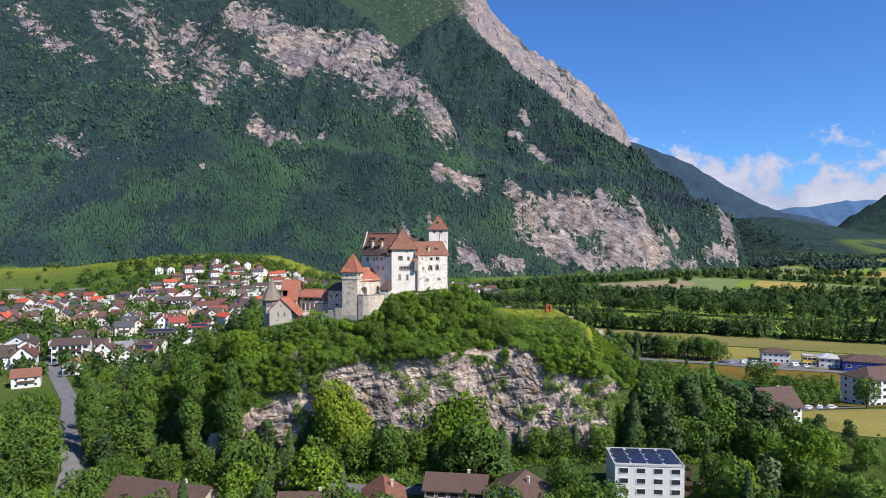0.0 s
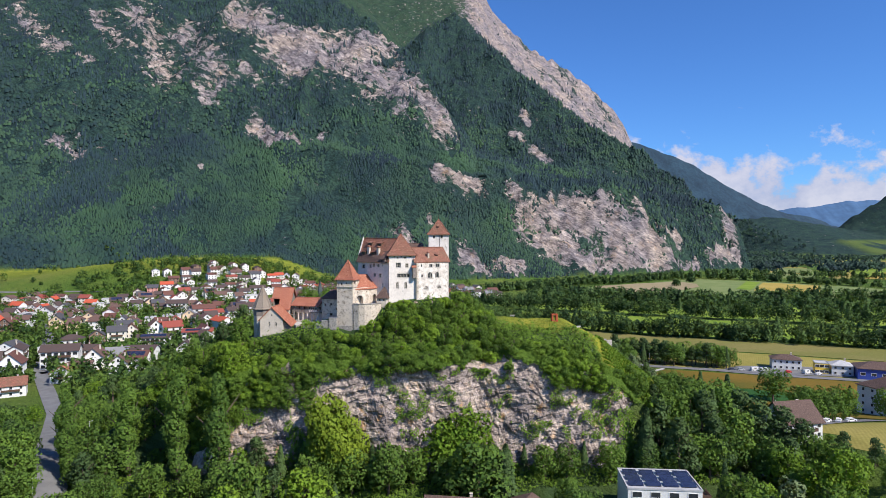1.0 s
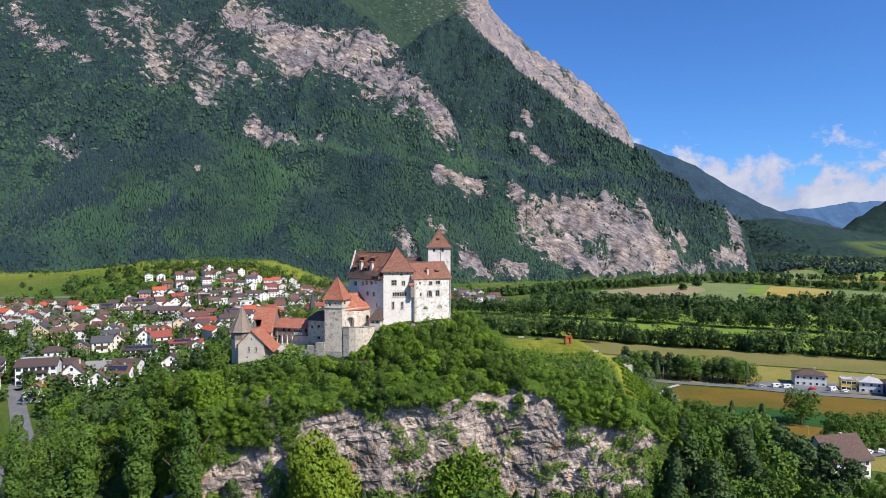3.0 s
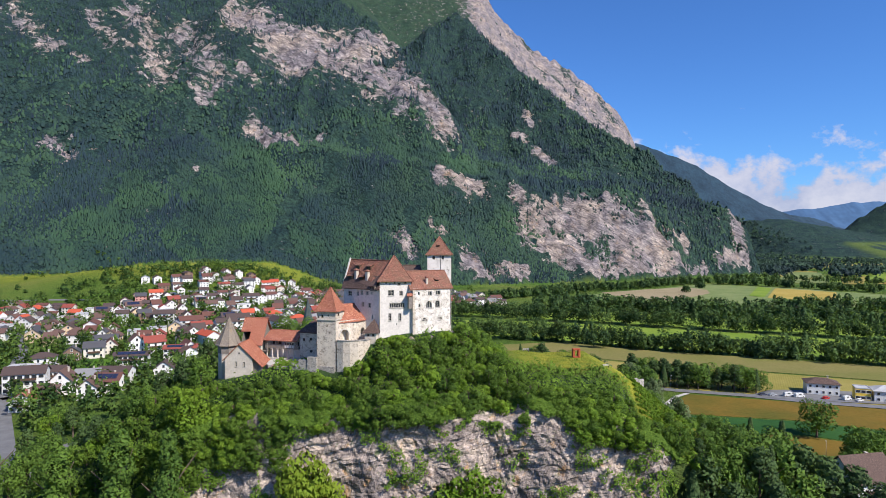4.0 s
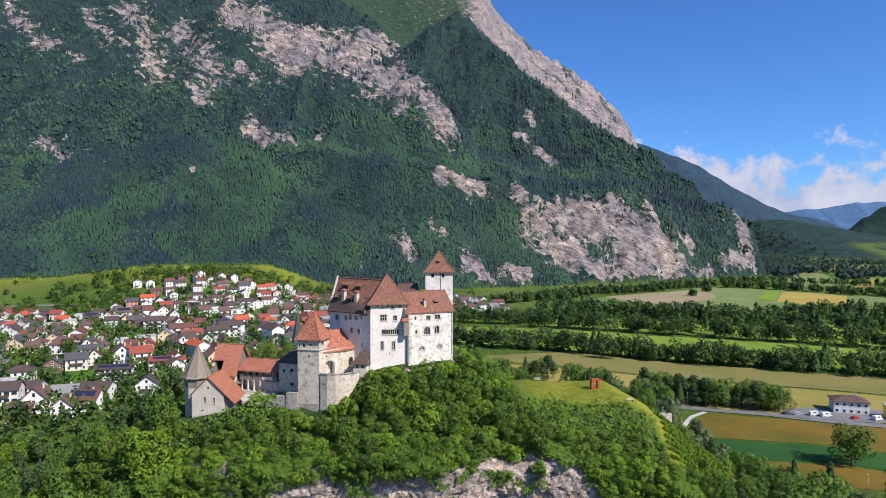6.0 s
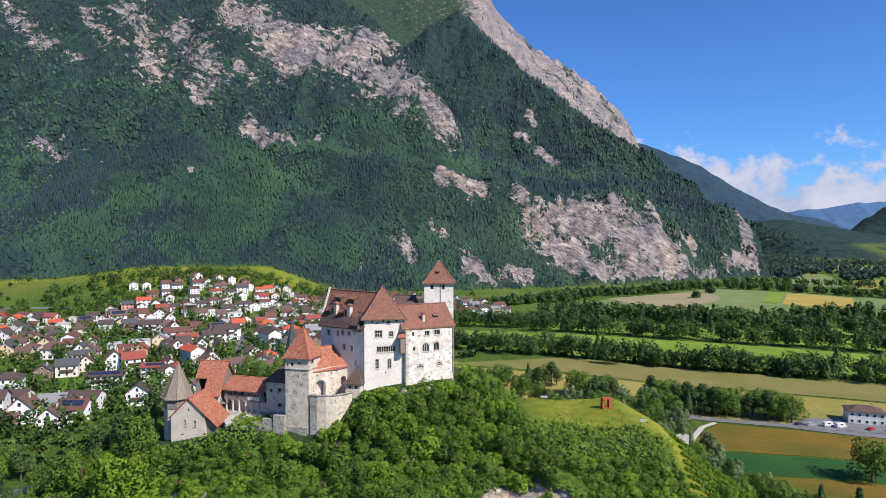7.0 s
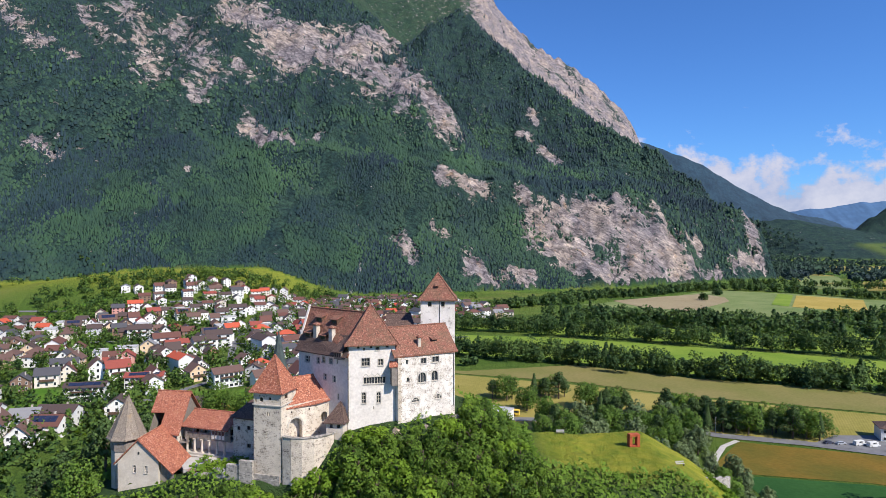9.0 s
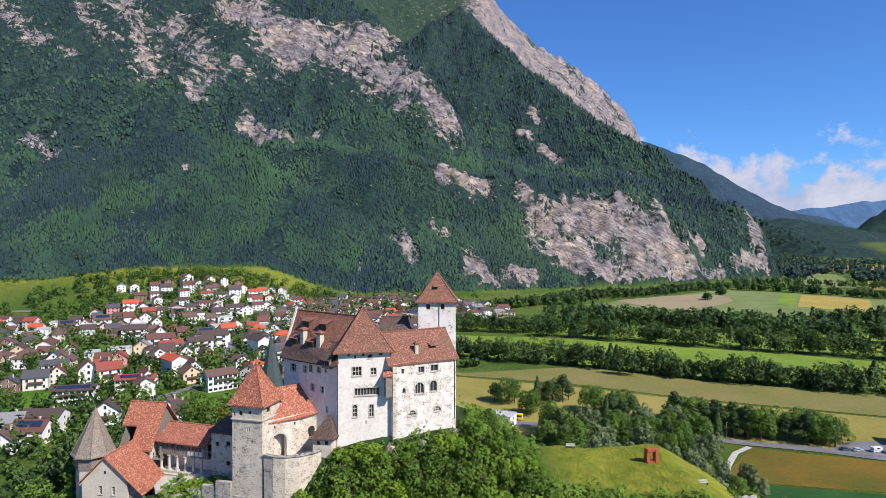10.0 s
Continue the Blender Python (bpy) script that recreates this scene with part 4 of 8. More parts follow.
for off in (0.0, 0.5):
    q = Vector((0.79, -0.614, 0)) * off
    face(bm, [Vector((-30.3, -1.3, 28.6)) + q, Vector((-28.6, 3.1, 37.3)) + q, Vector((-26.6, 7.7, 28.6)) + q])
bmesh.ops.bridge_loops(bm, edges=bm.edges)
part("gable", bm, M_PLASTER, wing, "white gable parapet standing above the roof")
w_e0, w_e1 = Vector((-30.0, -1.2, 28.75)), Vector((-18.3, -10.9, 29.0))
w_r0, w_r1 = Vector((-28.5, 3.0, 36.8)), Vector((-15.0, -5.2, 36.6))
wroof = gable_roof(wing, w_e0, w_e1, w_r0, w_r1, M_TILE_OLD, 0.3, label="steep roof of dark weathered tiles")
bm = bmesh.new()                                     # lower skirt, a darker and flatter band along the eave
k0, k1 = w_e0.lerp(w_r0, 0.42), w_e1.lerp(w_r1, 0.42)
slab(bm, [w_e0 + Vector((-0.35, -0.5, -0.15)), w_e1 + Vector((-0.35, -0.5, -0.15)), k1 + Vector((0, 0, 0.22)), k0 + Vector((0, 0, 0.22))], 0.2)
part("roof_skirt", bm, M_TILE_BROWN, wroof, "lower band of darker brown tiles")
fall = Vector((-0.614, -0.79, 0))
for s, t in ((0.27, 0.62), (0.55, 0.60), (0.16, 0.24), (0.46, 0.22)):
    dormer(wing, w_e0.lerp(w_e1, s).lerp(w_r0.lerp(w_r1, s), t) + Vector((0, 0, 0.45)), fall, 1.7, 1.0, 1.9, M_TILE_OLD)
for s, t in ((0.30, 0.33), (0.60, 0.30)):
    chimney(wing, w_e0.lerp(w_e1, s).lerp(w_r0.lerp(w_r1, s), t), 0.95, 2.2, -0.66)
bm = bmesh.new()                                     # oriel under the eave beside the keep
c = along(LW[0], LW[1], 12.7, 0.45, 29.0)
block(bm, c, (1.9, 0.9, 1.5), math.atan2(-9.1, 11.4))
oriel = part("oriel", bm, M_TIMBER, wing, "small timber oriel under the eave")
for k in (-1, 0, 1):
    bm = bmesh.new()
    block(bm, along(LW[0], LW[1], 12.7 + 0.6 * k, 0.92, 29.15), (0.4, 0.06, 0.8), math.atan2(-9.1, 11.4))
    part("pane", bm, M_GLASS, oriel)
bm = bmesh.new()
q = [along(LW[0], LW[1], 12.7 + u, v, z) for u, v, z in ((-1.3, 1.3, 29.7), (1.3, 1.3, 29.7), (1.3, -0.6, 31.0), (-1.3, -0.6, 31.0))]
slab(bm, q, 0.15)
part("oriel_roof", bm, M_TILE_BROWN, oriel)

# right wing: limewashed rubble
RW = [(-8.9, -9.4), (1.8, -3.2), (-2.6, 4.4), (-11.4, -0.3), (-9.6, -8.4)]
east = thing("castle_wing", (-3.5, -3, 10), "limewashed rubble castle wing with a red tiled roof and arched windows", "castle")
rw = [(1.8, 27.01, 0.55, 0.91), (5.37, 26.83, 1.13, 1.09), (8.0, 26.89, 1.45, 1.11), (2.02, 23.63, 0.6, 0.91, "arch"), (5.04, 23.25, 1.7, 1.93, "arch"), (7.81, 23.33, 1.35, 1.87, "arch"), (3.59, 19.59, 1.58, 0.86, "arch"), (8.63, 19.68, 1.36, 0.86, "arch")]
box_walls(east, RW, 6, 28.9, {0: rw}, M_WASHED)
for h, li in zip(rw, [(1, 1), (2, 1), (2, 1), (1, 1), (3, 1), (2, 1), (4, 2), (4, 2)]):
    window(east, RW[0], RW[1], h, li, trim=0.16 if h[2] > 1 else 0.0)
for k in range(26):                                  # quoins at the corner towards the keep
    bm = bmesh.new()
    block(bm, along(RW[0], RW[1], 0.16 + 0.1 * (k % 2), 0.02, 15.2 + 0.52 * k), (0.6 + 0.2 * (k % 2), 0.14, 0.46), math.atan2(6.2, 10.7))
    part("quoin", bm, M_RUBBLE, east, "grey corner stone")
eroof = gable_roof(east, (-9.7, -10.0, 28.75), (2.45, -3.15, 28.75), (-12.2, -5.2, 33.6), (-0.1, 1.55, 33.6), M_TILE_OLD, 0.28, label="roof of weathered red tiles")
bm = bmesh.new()
face(bm, [(1.8, -3.2, 28.6), (-0.3, 0.6, 28.6), (-0.25, 1.4, 33.3)])
face(bm, [(-0.3, 0.6, 28.6), (-2.6, 4.4, 28.6), (-0.25, 1.4, 33.3)])
part("gable", bm, M_WASHED, east)
chimney(east, (-5.2, -5.6, 30.6), 0.6, 1.0, 0.52)
dormer(east, (-2.3, -3.3, 30.6), (0.5, -0.866), 1.1, 0.55, 1.2, M_TILE_OLD)
bm = bmesh.new()
pole(bm, along(RW[0], RW[1], 12.1, 0.12, 18.0), along(RW[0], RW[1], 12.1, 0.12, 28.6), 0.07)
part("drainpipe", bm, M_IRON, east)
bm = bmesh.new()                                     # privy bay in the angle
block(bm, (-9.75, -9.6, 25.2), (1.1, 1.3, 3.6), 0.3)
bay = part("bay", bm, M_TIMBER, east, "narrow timber bay in the corner")
bm = bmesh.new()
slab(bm, [(-10.6, -10.6, 27.0), (-9.0, -10.3, 27.0), (-9.0, -8.8, 27.8), (-10.6, -8.9, 27.8)], 0.14)
part("bay_roof", bm, M_TILE_RED, bay)
for z in (26.1, 24.1):
    bm = bmesh.new()
    block(bm, (-9.95, -10.27, z), (0.5, 0.1, 0.7), 0.3)
    part("pane", bm, M_GLASS, bay)

# great tower
tw = thing("castle_tower", (-1.75, 7.5, 10), "square limewashed stone tower with a red pyramid roof", "tower")
TW = [(-5.3, 4.0), (1.9, 4.0), (1.9, 11.1), (-5.3, 11.1)]
th = [(1.92, 36.7, 0.74, 1.0), (4.68, 36.7, 0.73, 1.05)]
box_walls(tw, TW, 8, 38.3, {0: th}, M_TOWERWASH)
for h in th:
    window(tw, TW[0], TW[1], h, (1, 1), M_DARK_WOOD)
bm = bmesh.new()
ring = [(*p, 38.15) for p in outset(TW, 0.55)]
tent(bm, ring, (-1.7, 7.5, 43.7))
troof = part("roof", bm, M_TILE_OLD, tw, "pyramid roof of weathered tiles")
bm = bmesh.new()
for p in ring:
    hips(bm, [p, Vector(p).lerp(Vector((-1.7, 7.5, 43.7)), 0.2) - Vector((0, 0, 0.2)), (-1.7, 7.5, 43.7)], 0.12)
part("ridge_cap", bm, M_TILE_OLD, troof)
bm = bmesh.new()
pole(bm, (-1.7, 7.5, 43.5), (-1.7, 7.5, 45.2), 0.05)
bmesh.ops.create_uvsphere(bm, u_segments=8, v_segments=6, radius=0.16, matrix=Matrix.Translation((-1.7, 7.5, 44.5)))
part("finial", bm, M_IRON, troof, "iron weathervane rod")
dormer(troof.parent, (-1.9, 5.35, 40.6), (0, -1), 0.6, 0.45, 0.8, M_TILE_OLD)
bm = bmesh.new()
pole(bm, (-1.3, 3.93, 30), (-1.3, 3.93, 38), 0.06)
part("drainpipe", bm, M_IRON, tw)

# inner house between keep and tower
inner = thing("castle_house", (-9, 7, 14), "inner castle house under a dark brown tiled roof", "house")
IN = [(-12.4, 4.6), (-6.6, 4.6), (-6.6, 11.4), (-12.4, 11.4)]
box_walls(inner, IN, 12, 32.0, {}, M_PLASTER)
gable_roof(inner, (-12.9, 4.2, 31.6), (-6.2, 4.2, 31.6), (-12.9, 8.0, 34.8), (-7.6, 8.0, 34.8), M_TILE_BROWN)

# gate tower of grey rubble
GT = [(-35.1, -13.55), (-29.7, -15.0), (-28.3, -9.8), (-33.7, -8.35)]
gt = thing("gate_tower", (-31.7, -11.7, 5), "square cream-grey rubble gate tower with a bright red tiled roof", "tower")
g0 = [(1.6, 21.3, 0.66, 0.84, "arch"), (3.35, 21.7, 0.5, 0.5), (0.45, 21.2, 0.3, 0.65), (2.75, 18.8, 0.22, 0.75), (3.15, 18.8, 0.22, 0.75), (2.7, 15.0, 0.16, 0.7)]
g1 = [(1.9, 21.7, 1.1, 0.75)]
box_walls(gt, GT, 0, 23.3, {0: g0, 1: g1}, M_RUBBLE)
for k, hs in ((0, g0), (1, g1)):
    for h in hs:
        window(gt, GT[k], GT[k + 1], h, (2 if h[2] > 0.8 else 1, 1), M_DARK_WOOD)
bm = bmesh.new()
o = outset(GT, 0.1)
for k in range(4):
    p, q = Vector((*o[k], 20.75)), Vector((*o[(k + 1) % 4], 20.75))
    d = (q - p).normalized()
    block(bm, (p + q) / 2, ((q - p).length, 0.24, 0.2), math.atan2(d.y, d.x))
part("string_course", bm, M_TRIM, gt)
bm = bmesh.new()
apex = (-31.6, -11.9, 29.6)
ring = [(*p, 23.15) for p in outset(GT, 0.55)]
tent(bm, ring, apex)
groof = part("roof", bm, M_TILE_RED, gt, "steep pyramid roof of bright red tiles")
bm = bmesh.new()
for p in ring:
    hips(bm, [p, Vector(p).lerp(Vector(apex), 0.2) - Vector((0, 0, 0.24)), apex], 0.12)
part("ridge_cap", bm, M_TILE_RED, groof)
bm = bmesh.new()
pole(bm, (-31.6, -11.9, 29.5), (-31.6, -11.9, 30.6), 0.04)
part("finial", bm, M_IRON, groof)
bm = bmesh.new()                                     # battered foot
rr = random.Random(5)
for k in range(6):
    block(bm, along(GT[0], GT[1], 2.7, 0.05 + 0.03 * k, 7.6 - 0.85 * k), (5.2 + 0.1 * k, 0.4 + 0.08 * k, 0.9), -0.26)
part("footing", bm, M_DRYWALL, gt)

# gatehouse with its great arch
gh = thing("gatehouse", (-26, -8, 9), "cream rubble gatehouse with an arched passage and red tiled roof", "house")
GH = [(-29.3, -13.2), (-24.3, -8.6), (-21.8, -6.4), (-24.6, -2.6), (-31.5, -9.0)]
a0 = [(1.95, 13.2, 2.9, 4.6, "arch"), (1.2, 18.7, 0.3, 0.45), (4.9, 18.6, 0.3, 0.5)]
a1 = [(1.3, 15.6, 1.3, 2.2, "arch")]
bm = bmesh.new()
for k in range(5):
    hs = {0: a0, 1: a1}.get(k, [])
    wall_face(bm, GH[k], GH[(k + 1) % 5], 6, 20.3, hs, 1.1)
bmesh.ops.remove_doubles(bm, verts=bm.verts, dist=0.001)
part("wall", bm, M_CREAMSTONE, gh, "cream lime-rendered rubble wall")
bm = bmesh.new()
for k in range(13):
    g = math.pi * k / 12
    block(bm, along(GH[0], GH[1], 1.95 + 1.55 * math.cos(g), 0.04, 16.35 + 1.55 * math.sin(g)), (0.36, 0.16, 0.36), 0.74)
part("arch_stones", bm, M_TRIM, gh)
for a, b, s, z, w, h in ((GH[0], GH[1], 1.95, 13.2, 3.2, 4.8), (GH[1], GH[2], 1.3, 15.4, 1.6, 2.6)):
    bm = bmesh.new()
    p, q = along(a, b, s - w / 2, -1.6), along(a, b, s + w / 2, -1.6)
    face(bm, [Vector((p.x, p.y, z)), Vector((q.x, q.y, z)), Vector((q.x, q.y, z + h)), Vector((p.x, p.y, z + h))])
    part("inner_wall", bm, M_CREAMSTONE, gh)
for h in a0[1:]:
    window(gh, GH[0], GH[1], h, (1, 1), M_DARK_WOOD)
bm = bmesh.new()
E0, E1, E2 = Vector((-29.7, -13.6, 19.85)), Vector((-24.3, -9.2, 19.85)), Vector((-21.3, -6.3, 20.1))
R0, R1 = Vector((-31.2, -9.3, 24.4)), Vector((-25.2, -3.2, 24.2))
RM = R0.lerp(R1, 0.72)
slab(bm, [E0, E1, RM, R0], 0.25)
slab(bm, [E1, E2, R1, RM], 0.25)
slab(bm, [E2, Vector((-24.0, -1.6, 20.1)), R1], 0.25)
slab(bm, [R0, R1, Vector((-24.0, -1.6, 20.1)), Vector((-32.5, -6.5, 20.1))], 0.25)
r_ = part("roof", bm, M_TILE_RED, gh, "bent roof of bright red tiles")
bm = bmesh.new()
hips(bm, [R0, R1, E2], 0.15)
part("ridge_cap", bm, M_TILE_RED, r_)

# small turret beside the keep
tu = thing("stair_turret", (-20.4, -11.2, 12), "low porch turret with a brown pyramid roof beside the keep", "turret")
TU = [(-22.2, -11.9), (-19.0, -12.3), (-18.5, -9.9), (-21.8, -9.0)]
box_walls(tu, TU, 9, 17.2, {0: [(1.0, 15.9, 0.6, 0.7), (2.4, 15.9, 0.6, 0.7)]}, M_CREAM)
for h in ((1.0, 15.9, 0.6, 0.7), (2.4, 15.9, 0.6, 0.7)):
    window(tu, TU[0], TU[1], h, (1, 1), M_DARK_WOOD)
bm = bmesh.new()
tent(bm, [(*p, 17.0) for p in outset(TU, 0.55)], (-19.7, -10.4, 20.6), 0.6)
part("roof", bm, M_TILE_BROWN, tu, "brown shingled pyramid roof")

# forecourt and its curved retaining wall
rt = thing("retaining_wall", (-25, -15, 8), "curved rough stone retaining wall with creeper below the gatehouse", "wall")
RT = [(-29.4, -15.3), (-27.6, -16.2), (-25.6, -16.4), (-23.6, -15.8), (-21.8, -14.3), (-20.6, -12.6)]
bm = bmesh.new()
inner_line = [(-29.2, -14.6), (-27.4, -15.5), (-25.6, -15.7), (-23.9, -15.1), (-22.3, -13.8), (-21.2, -12.3)]
for k in range(5):
    a, b, c, d = RT[k], RT[k + 1], inner_line[k + 1], inner_line[k]
    slab(bm, [(*a, 15.3), (*b, 15.3), (*c, 15.3), (*d, 15.3)], 10.3)
part("wall", bm, M_RUBBLE, rt)
bm = bmesh.new()
for k in range(5):
    a, b = Vector((*RT[k], 15.3)), Vector((*RT[k + 1], 15.3))
    d = b - a
    block(bm, (a + b) / 2 + Vector((0.1, 0.3, 0.05)), (d.length + 0.1, 0.85, 0.14), math.atan2(d.y, d.x))
part("coping", bm, M_DRYWALL, rt)
bm = bmesh.new()
slab(bm, [(*p, 13.7) for p in inner_line] + [(-21.5, -6.0, 13.7), (-29.0, -12.0, 13.7)], 6)
tagged(part("forecourt", bm, M_PATH, rt))

# link house left of the gate tower
lh = thing("link_house", (-38, -4, 8), "rubble house with a brown tiled hipped roof", "house")
LH = [(-41.6, -5.6), (-34.4, -8.2), (-32.8, -3.4), (-40.0, -0.8)]
lhw = [(1.3, 13.6, 0.7, 0.8), (3.6, 13.9, 0.8, 0.8), (3.6, 10.4, 0.9, 0.8), (5.6, 12.4, 0.4, 0.7)]
box_walls(lh, LH, 5, 16.4, {0: lhw}, M_RUBBLE)
for h in lhw:
    window(lh, LH[0], LH[1], h, (2, 1), M_DARK_WOOD)
bm = bmesh.new()
o = [(*p, 16.2) for p in outset(LH, 0.5)]
ra, rb = (-38.4, -3.9, 19.2), (-34.8, -5.2, 19.5)
slab(bm, [o[0], o[1], rb, ra], 0.2)
slab(bm, [o[1], o[2], rb], 0.2)
slab(bm, [o[2], o[3], ra, rb], 0.2)
slab(bm, [o[3], o[0], ra], 0.2)
part("roof", bm, M_TILE_BROWN, lh, "hipped roof of brown tiles")

# gallery wing with colonnade
cl = thing("gallery_wing", (-47.4, -2, 8), "gallery wing with timber balcony and white columns under red tiles", "house")
CA, CB = (-52.6, -2.2), (-42.0, -5.65)
cd = Vector((CB[0] - CA[0], CB[1] - CA[1])).normalized()
cn = Vector((-cd.y, cd.x))
back = [Vector(CA) + cn * 7, Vector(CB) + cn * 7]
pl = [tuple(Vector(CA) + cn * 2.0), tuple(Vector(CB) + cn * 2.0), tuple(back[1]), tuple(back[0])]
cw = [(1.6 + 2.0 * k, 11.7, 0.9, 1.2) for k in range(5)]
box_walls(cl, pl, 5, 13.8, {0: cw}, M_PLASTER)
for h in cw:
    window(cl, pl[0], pl[1], h, (2, 2), M_DARK_WOOD)
turn_c = math.atan2(cd.y, cd.x)
bm = bmesh.new()
slab(bm, [along(CA, CB, 0, 0.1, 11.35), along(CA, CB, 11.1, 0.1, 11.35), along(CA, CB, 11.1, -2.2, 11.35), along(CA, CB, 0, -2.2, 11.35)], 0.3)
part("balcony_floor", bm, M_TIMBER, cl)
for k in range(24):
    bm = bmesh.new()
    block(bm, along(CA, CB, 0.25 + 0.45 * k, 0.05, 11.85), (0.40, 0.06, 1.0), turn_c)
    part("balcony_board", bm, M_TIMBER, cl)
for k in range(7):
    bm = bmesh.new()
    block(bm, along(CA, CB, 0.15 + 1.78 * k, 0, 12.5), (0.16, 0.16, 2.3), turn_c)
    part("balcony_post", bm, M_TIMBER, cl)
for k in range(6):
    bm = bmesh.new()
    p = along(CA, CB, 0.6 + 1.78 * k, 0, 0)
    bmesh.ops.create_cone(bm, cap_ends=True, segments=10, radius1=0.24, radius2=0.19, depth=2.5, matrix=Matrix.Translation((p.x, p.y, 9.6)))
    block(bm, (p.x, p.y, 10.9), (0.55, 0.55, 0.2), turn_c)
    block(bm, (p.x, p.y, 8.4), (0.55, 0.55, 0.2), turn_c)
    part("column", bm, M_CREAM, cl, "pale stone column")
bm = bmesh.new()
slab(bm, [along(CA, CB, -0.2, 0.5, 8.3), along(CA, CB, 11.2, 0.5, 8.3), along(CA, CB, 11.2, -2.2, 8.3), along(CA, CB, -0.2, -2.2, 8.3)], 3)
slab(bm, [along(CA, CB, -0.2, 1.1, 7.9), along(CA, CB, 9.0, 1.1, 7.9), along(CA, CB, 9.0, 0.4, 7.9), along(CA, CB, -0.2, 0.4, 7.9)], 3)
part("plinth", bm, M_TRIM, cl, "stone plinth with steps")
bm = bmesh.new()                                     # white-and-timber bay at the balcony's end
block(bm, along(CA, CB, 8.1, -0.4, 12.3), (3.4, 1.0, 1.9), turn_c)
bayc = part("bay", bm, M_PLASTER, cl, "white half-timbered bay")
bm = bmesh.new()
for k in range(4):
    block(bm, along(CA, CB, 6.9 + 0.8 * k, 0.12, 12.6), (0.5, 0.06, 0.8), turn_c)
part("pane", bm, M_GLASS, bayc)
bm = bmesh.new()
for k in range(5):
    block(bm, along(CA, CB, 6.5 + 0.8 * k, 0.12, 12.3), (0.12, 0.08, 1.9), turn_c)
part("timber_frame", bm, M_TIMBER, bayc)
gable_roof(cl, along(CA, CB, -0.4, 0.6, 13.5), along(CA, CB, 10.7, 0.6, 13.5), along(CA, CB, -0.4, -3.4, 15.95), along(CA, CB, 10.9, -3.4, 15.95), M_TILE_RED, label="long roof of red clay tiles")

# gabled house
hs_ = thing("gabled_house", (-56.5, 1, 6), "tall gabled house with a long red tiled roof and timber gable", "house")
HP = [(-59.6, -2.8), (-53.6, -3.4), (-53.2, 7.8), (-59.2, 8.4)]
hw = [(1.4, 10.2, 0.7, 0.9), (1.6, 13.2, 0.8, 1.2), (3.6, 10.4, 0.7, 1.0)]
box_walls(hs_, HP, 4, 12.6, {1: hw[:1] + hw[2:]}, M_CREAMSTONE)
window(hs_, HP[1], HP[2], hw[0], (2, 2), M_DARK_WOOD)
window(hs_, HP[1], HP[2], hw[2], (2, 2), M_DARK_WOOD)
bm = bmesh.new()
for x in (-53.45, -59.4):
    face(bm, [(x, -3.2, 12.4), (x, 7.8, 12.4), (x, 7.8, 13.0), (x, 2.2, 18.8)])
part("timber_gable", bm, M_TIMBER, hs_, "weathered board gable")
bm = bmesh.new()
slab(bm, [(-57.2, -4.0, 12.2), (-52.9, -4.3, 12.2), (-52.9, 2.1, 19.15), (-57.2, 2.4, 19.25)], 0.25)
slab(bm, [(-60.1, -0.7, 15.7), (-57.2, -0.8, 15.7), (-57.2, 2.4, 19.25), (-60.1, 2.7, 19.3)], 0.25)
slab(bm, [(-60.1, 2.7, 19.3), (-52.9, 2.1, 19.15), (-52.6, 8.6, 12.4), (-59.8, 9.2, 12.4)], 0.25)
r_ = part("roof", bm, M_TILE_RED, hs_, "steep roof of red clay tiles")
bm = bmesh.new()
hips(bm, [(-60.1, 2.7, 19.32), (-52.9, 2.1, 19.17)], 0.16)
part("ridge_cap", bm, M_TILE_RED, r_)
bm = bmesh.new()
slab(bm, [(-53.4, -3.6, 10.4), (-51.6, -3.4, 10.4), (-51.6, -0.6, 10.4), (-53.4, -0.6, 10.4)], 0.2)
for y in (-3.4, -2.0, -0.7):
    block(bm, (-51.7, y, 11.2), (0.14, 0.14, 2.8))
block(bm, (-51.7, -2.0, 11.0), (0.08, 2.8, 1.0))
part("balcony", bm, M_TIMBER, hs_, "timber side balcony")

# chapel
ch = thing("chapel", (-57, -8, 4), "small lime-rendered chapel with lancet windows and red tiled roof", "chapel")
CH = [(-61.0, -12.0), (-53.3, -12.2), (-52.8, -4.2), (-60.5, -4.0)]
chw = [(3.16, 7.5, 0.55, 1.4, "arch"), (5.37, 7.4, 0.55, 1.4, "arch"), (4.1, 11.0, 0.3, 0.45)]
bm = bmesh.new()
wall_face(bm, CH[0], CH[1], 0, 9.6, [h for h in chw if h[1] < 9])
m0, m1 = along(CH[0], CH[1], 4.0, 0, 13.6), along(CH[0], CH[1], 7.7, 0, 9.6)
face(bm, [along(CH[0], CH[1], 0, 0, 9.6), m1, m0])
for k in (1, 2, 3):
    wall_face(bm, CH[k], CH[(k + 1) % 4], 0, 9.6 if k != 1 else 9.6)
face(bm, [(*CH[2], 9.6), (*CH[3], 9.6), (-56.5, -4.1, 13.6)])
bmesh.ops.remove_doubles(bm, verts=bm.verts, dist=0.001)
part("wall", bm, M_CREAM, ch)
for h in chw[:2]:
    window(ch, CH[0], CH[1], h, (2, 3), M_TRIM, trim=0.1)
bm = bmesh.new()
block(bm, along(CH[0], CH[1], 4.0, 0.02, 11.2), (0.3, 0.12, 0.5))
part("slit", bm, M_GLASS, ch)
bm = bmesh.new()
slab(bm, [(-50.5, -12.7, 7.6), (-50.1, -4.6, 7.7), (-56.5, -3.4, 13.9), (-57.0, -12.5, 13.85)], 0.22)
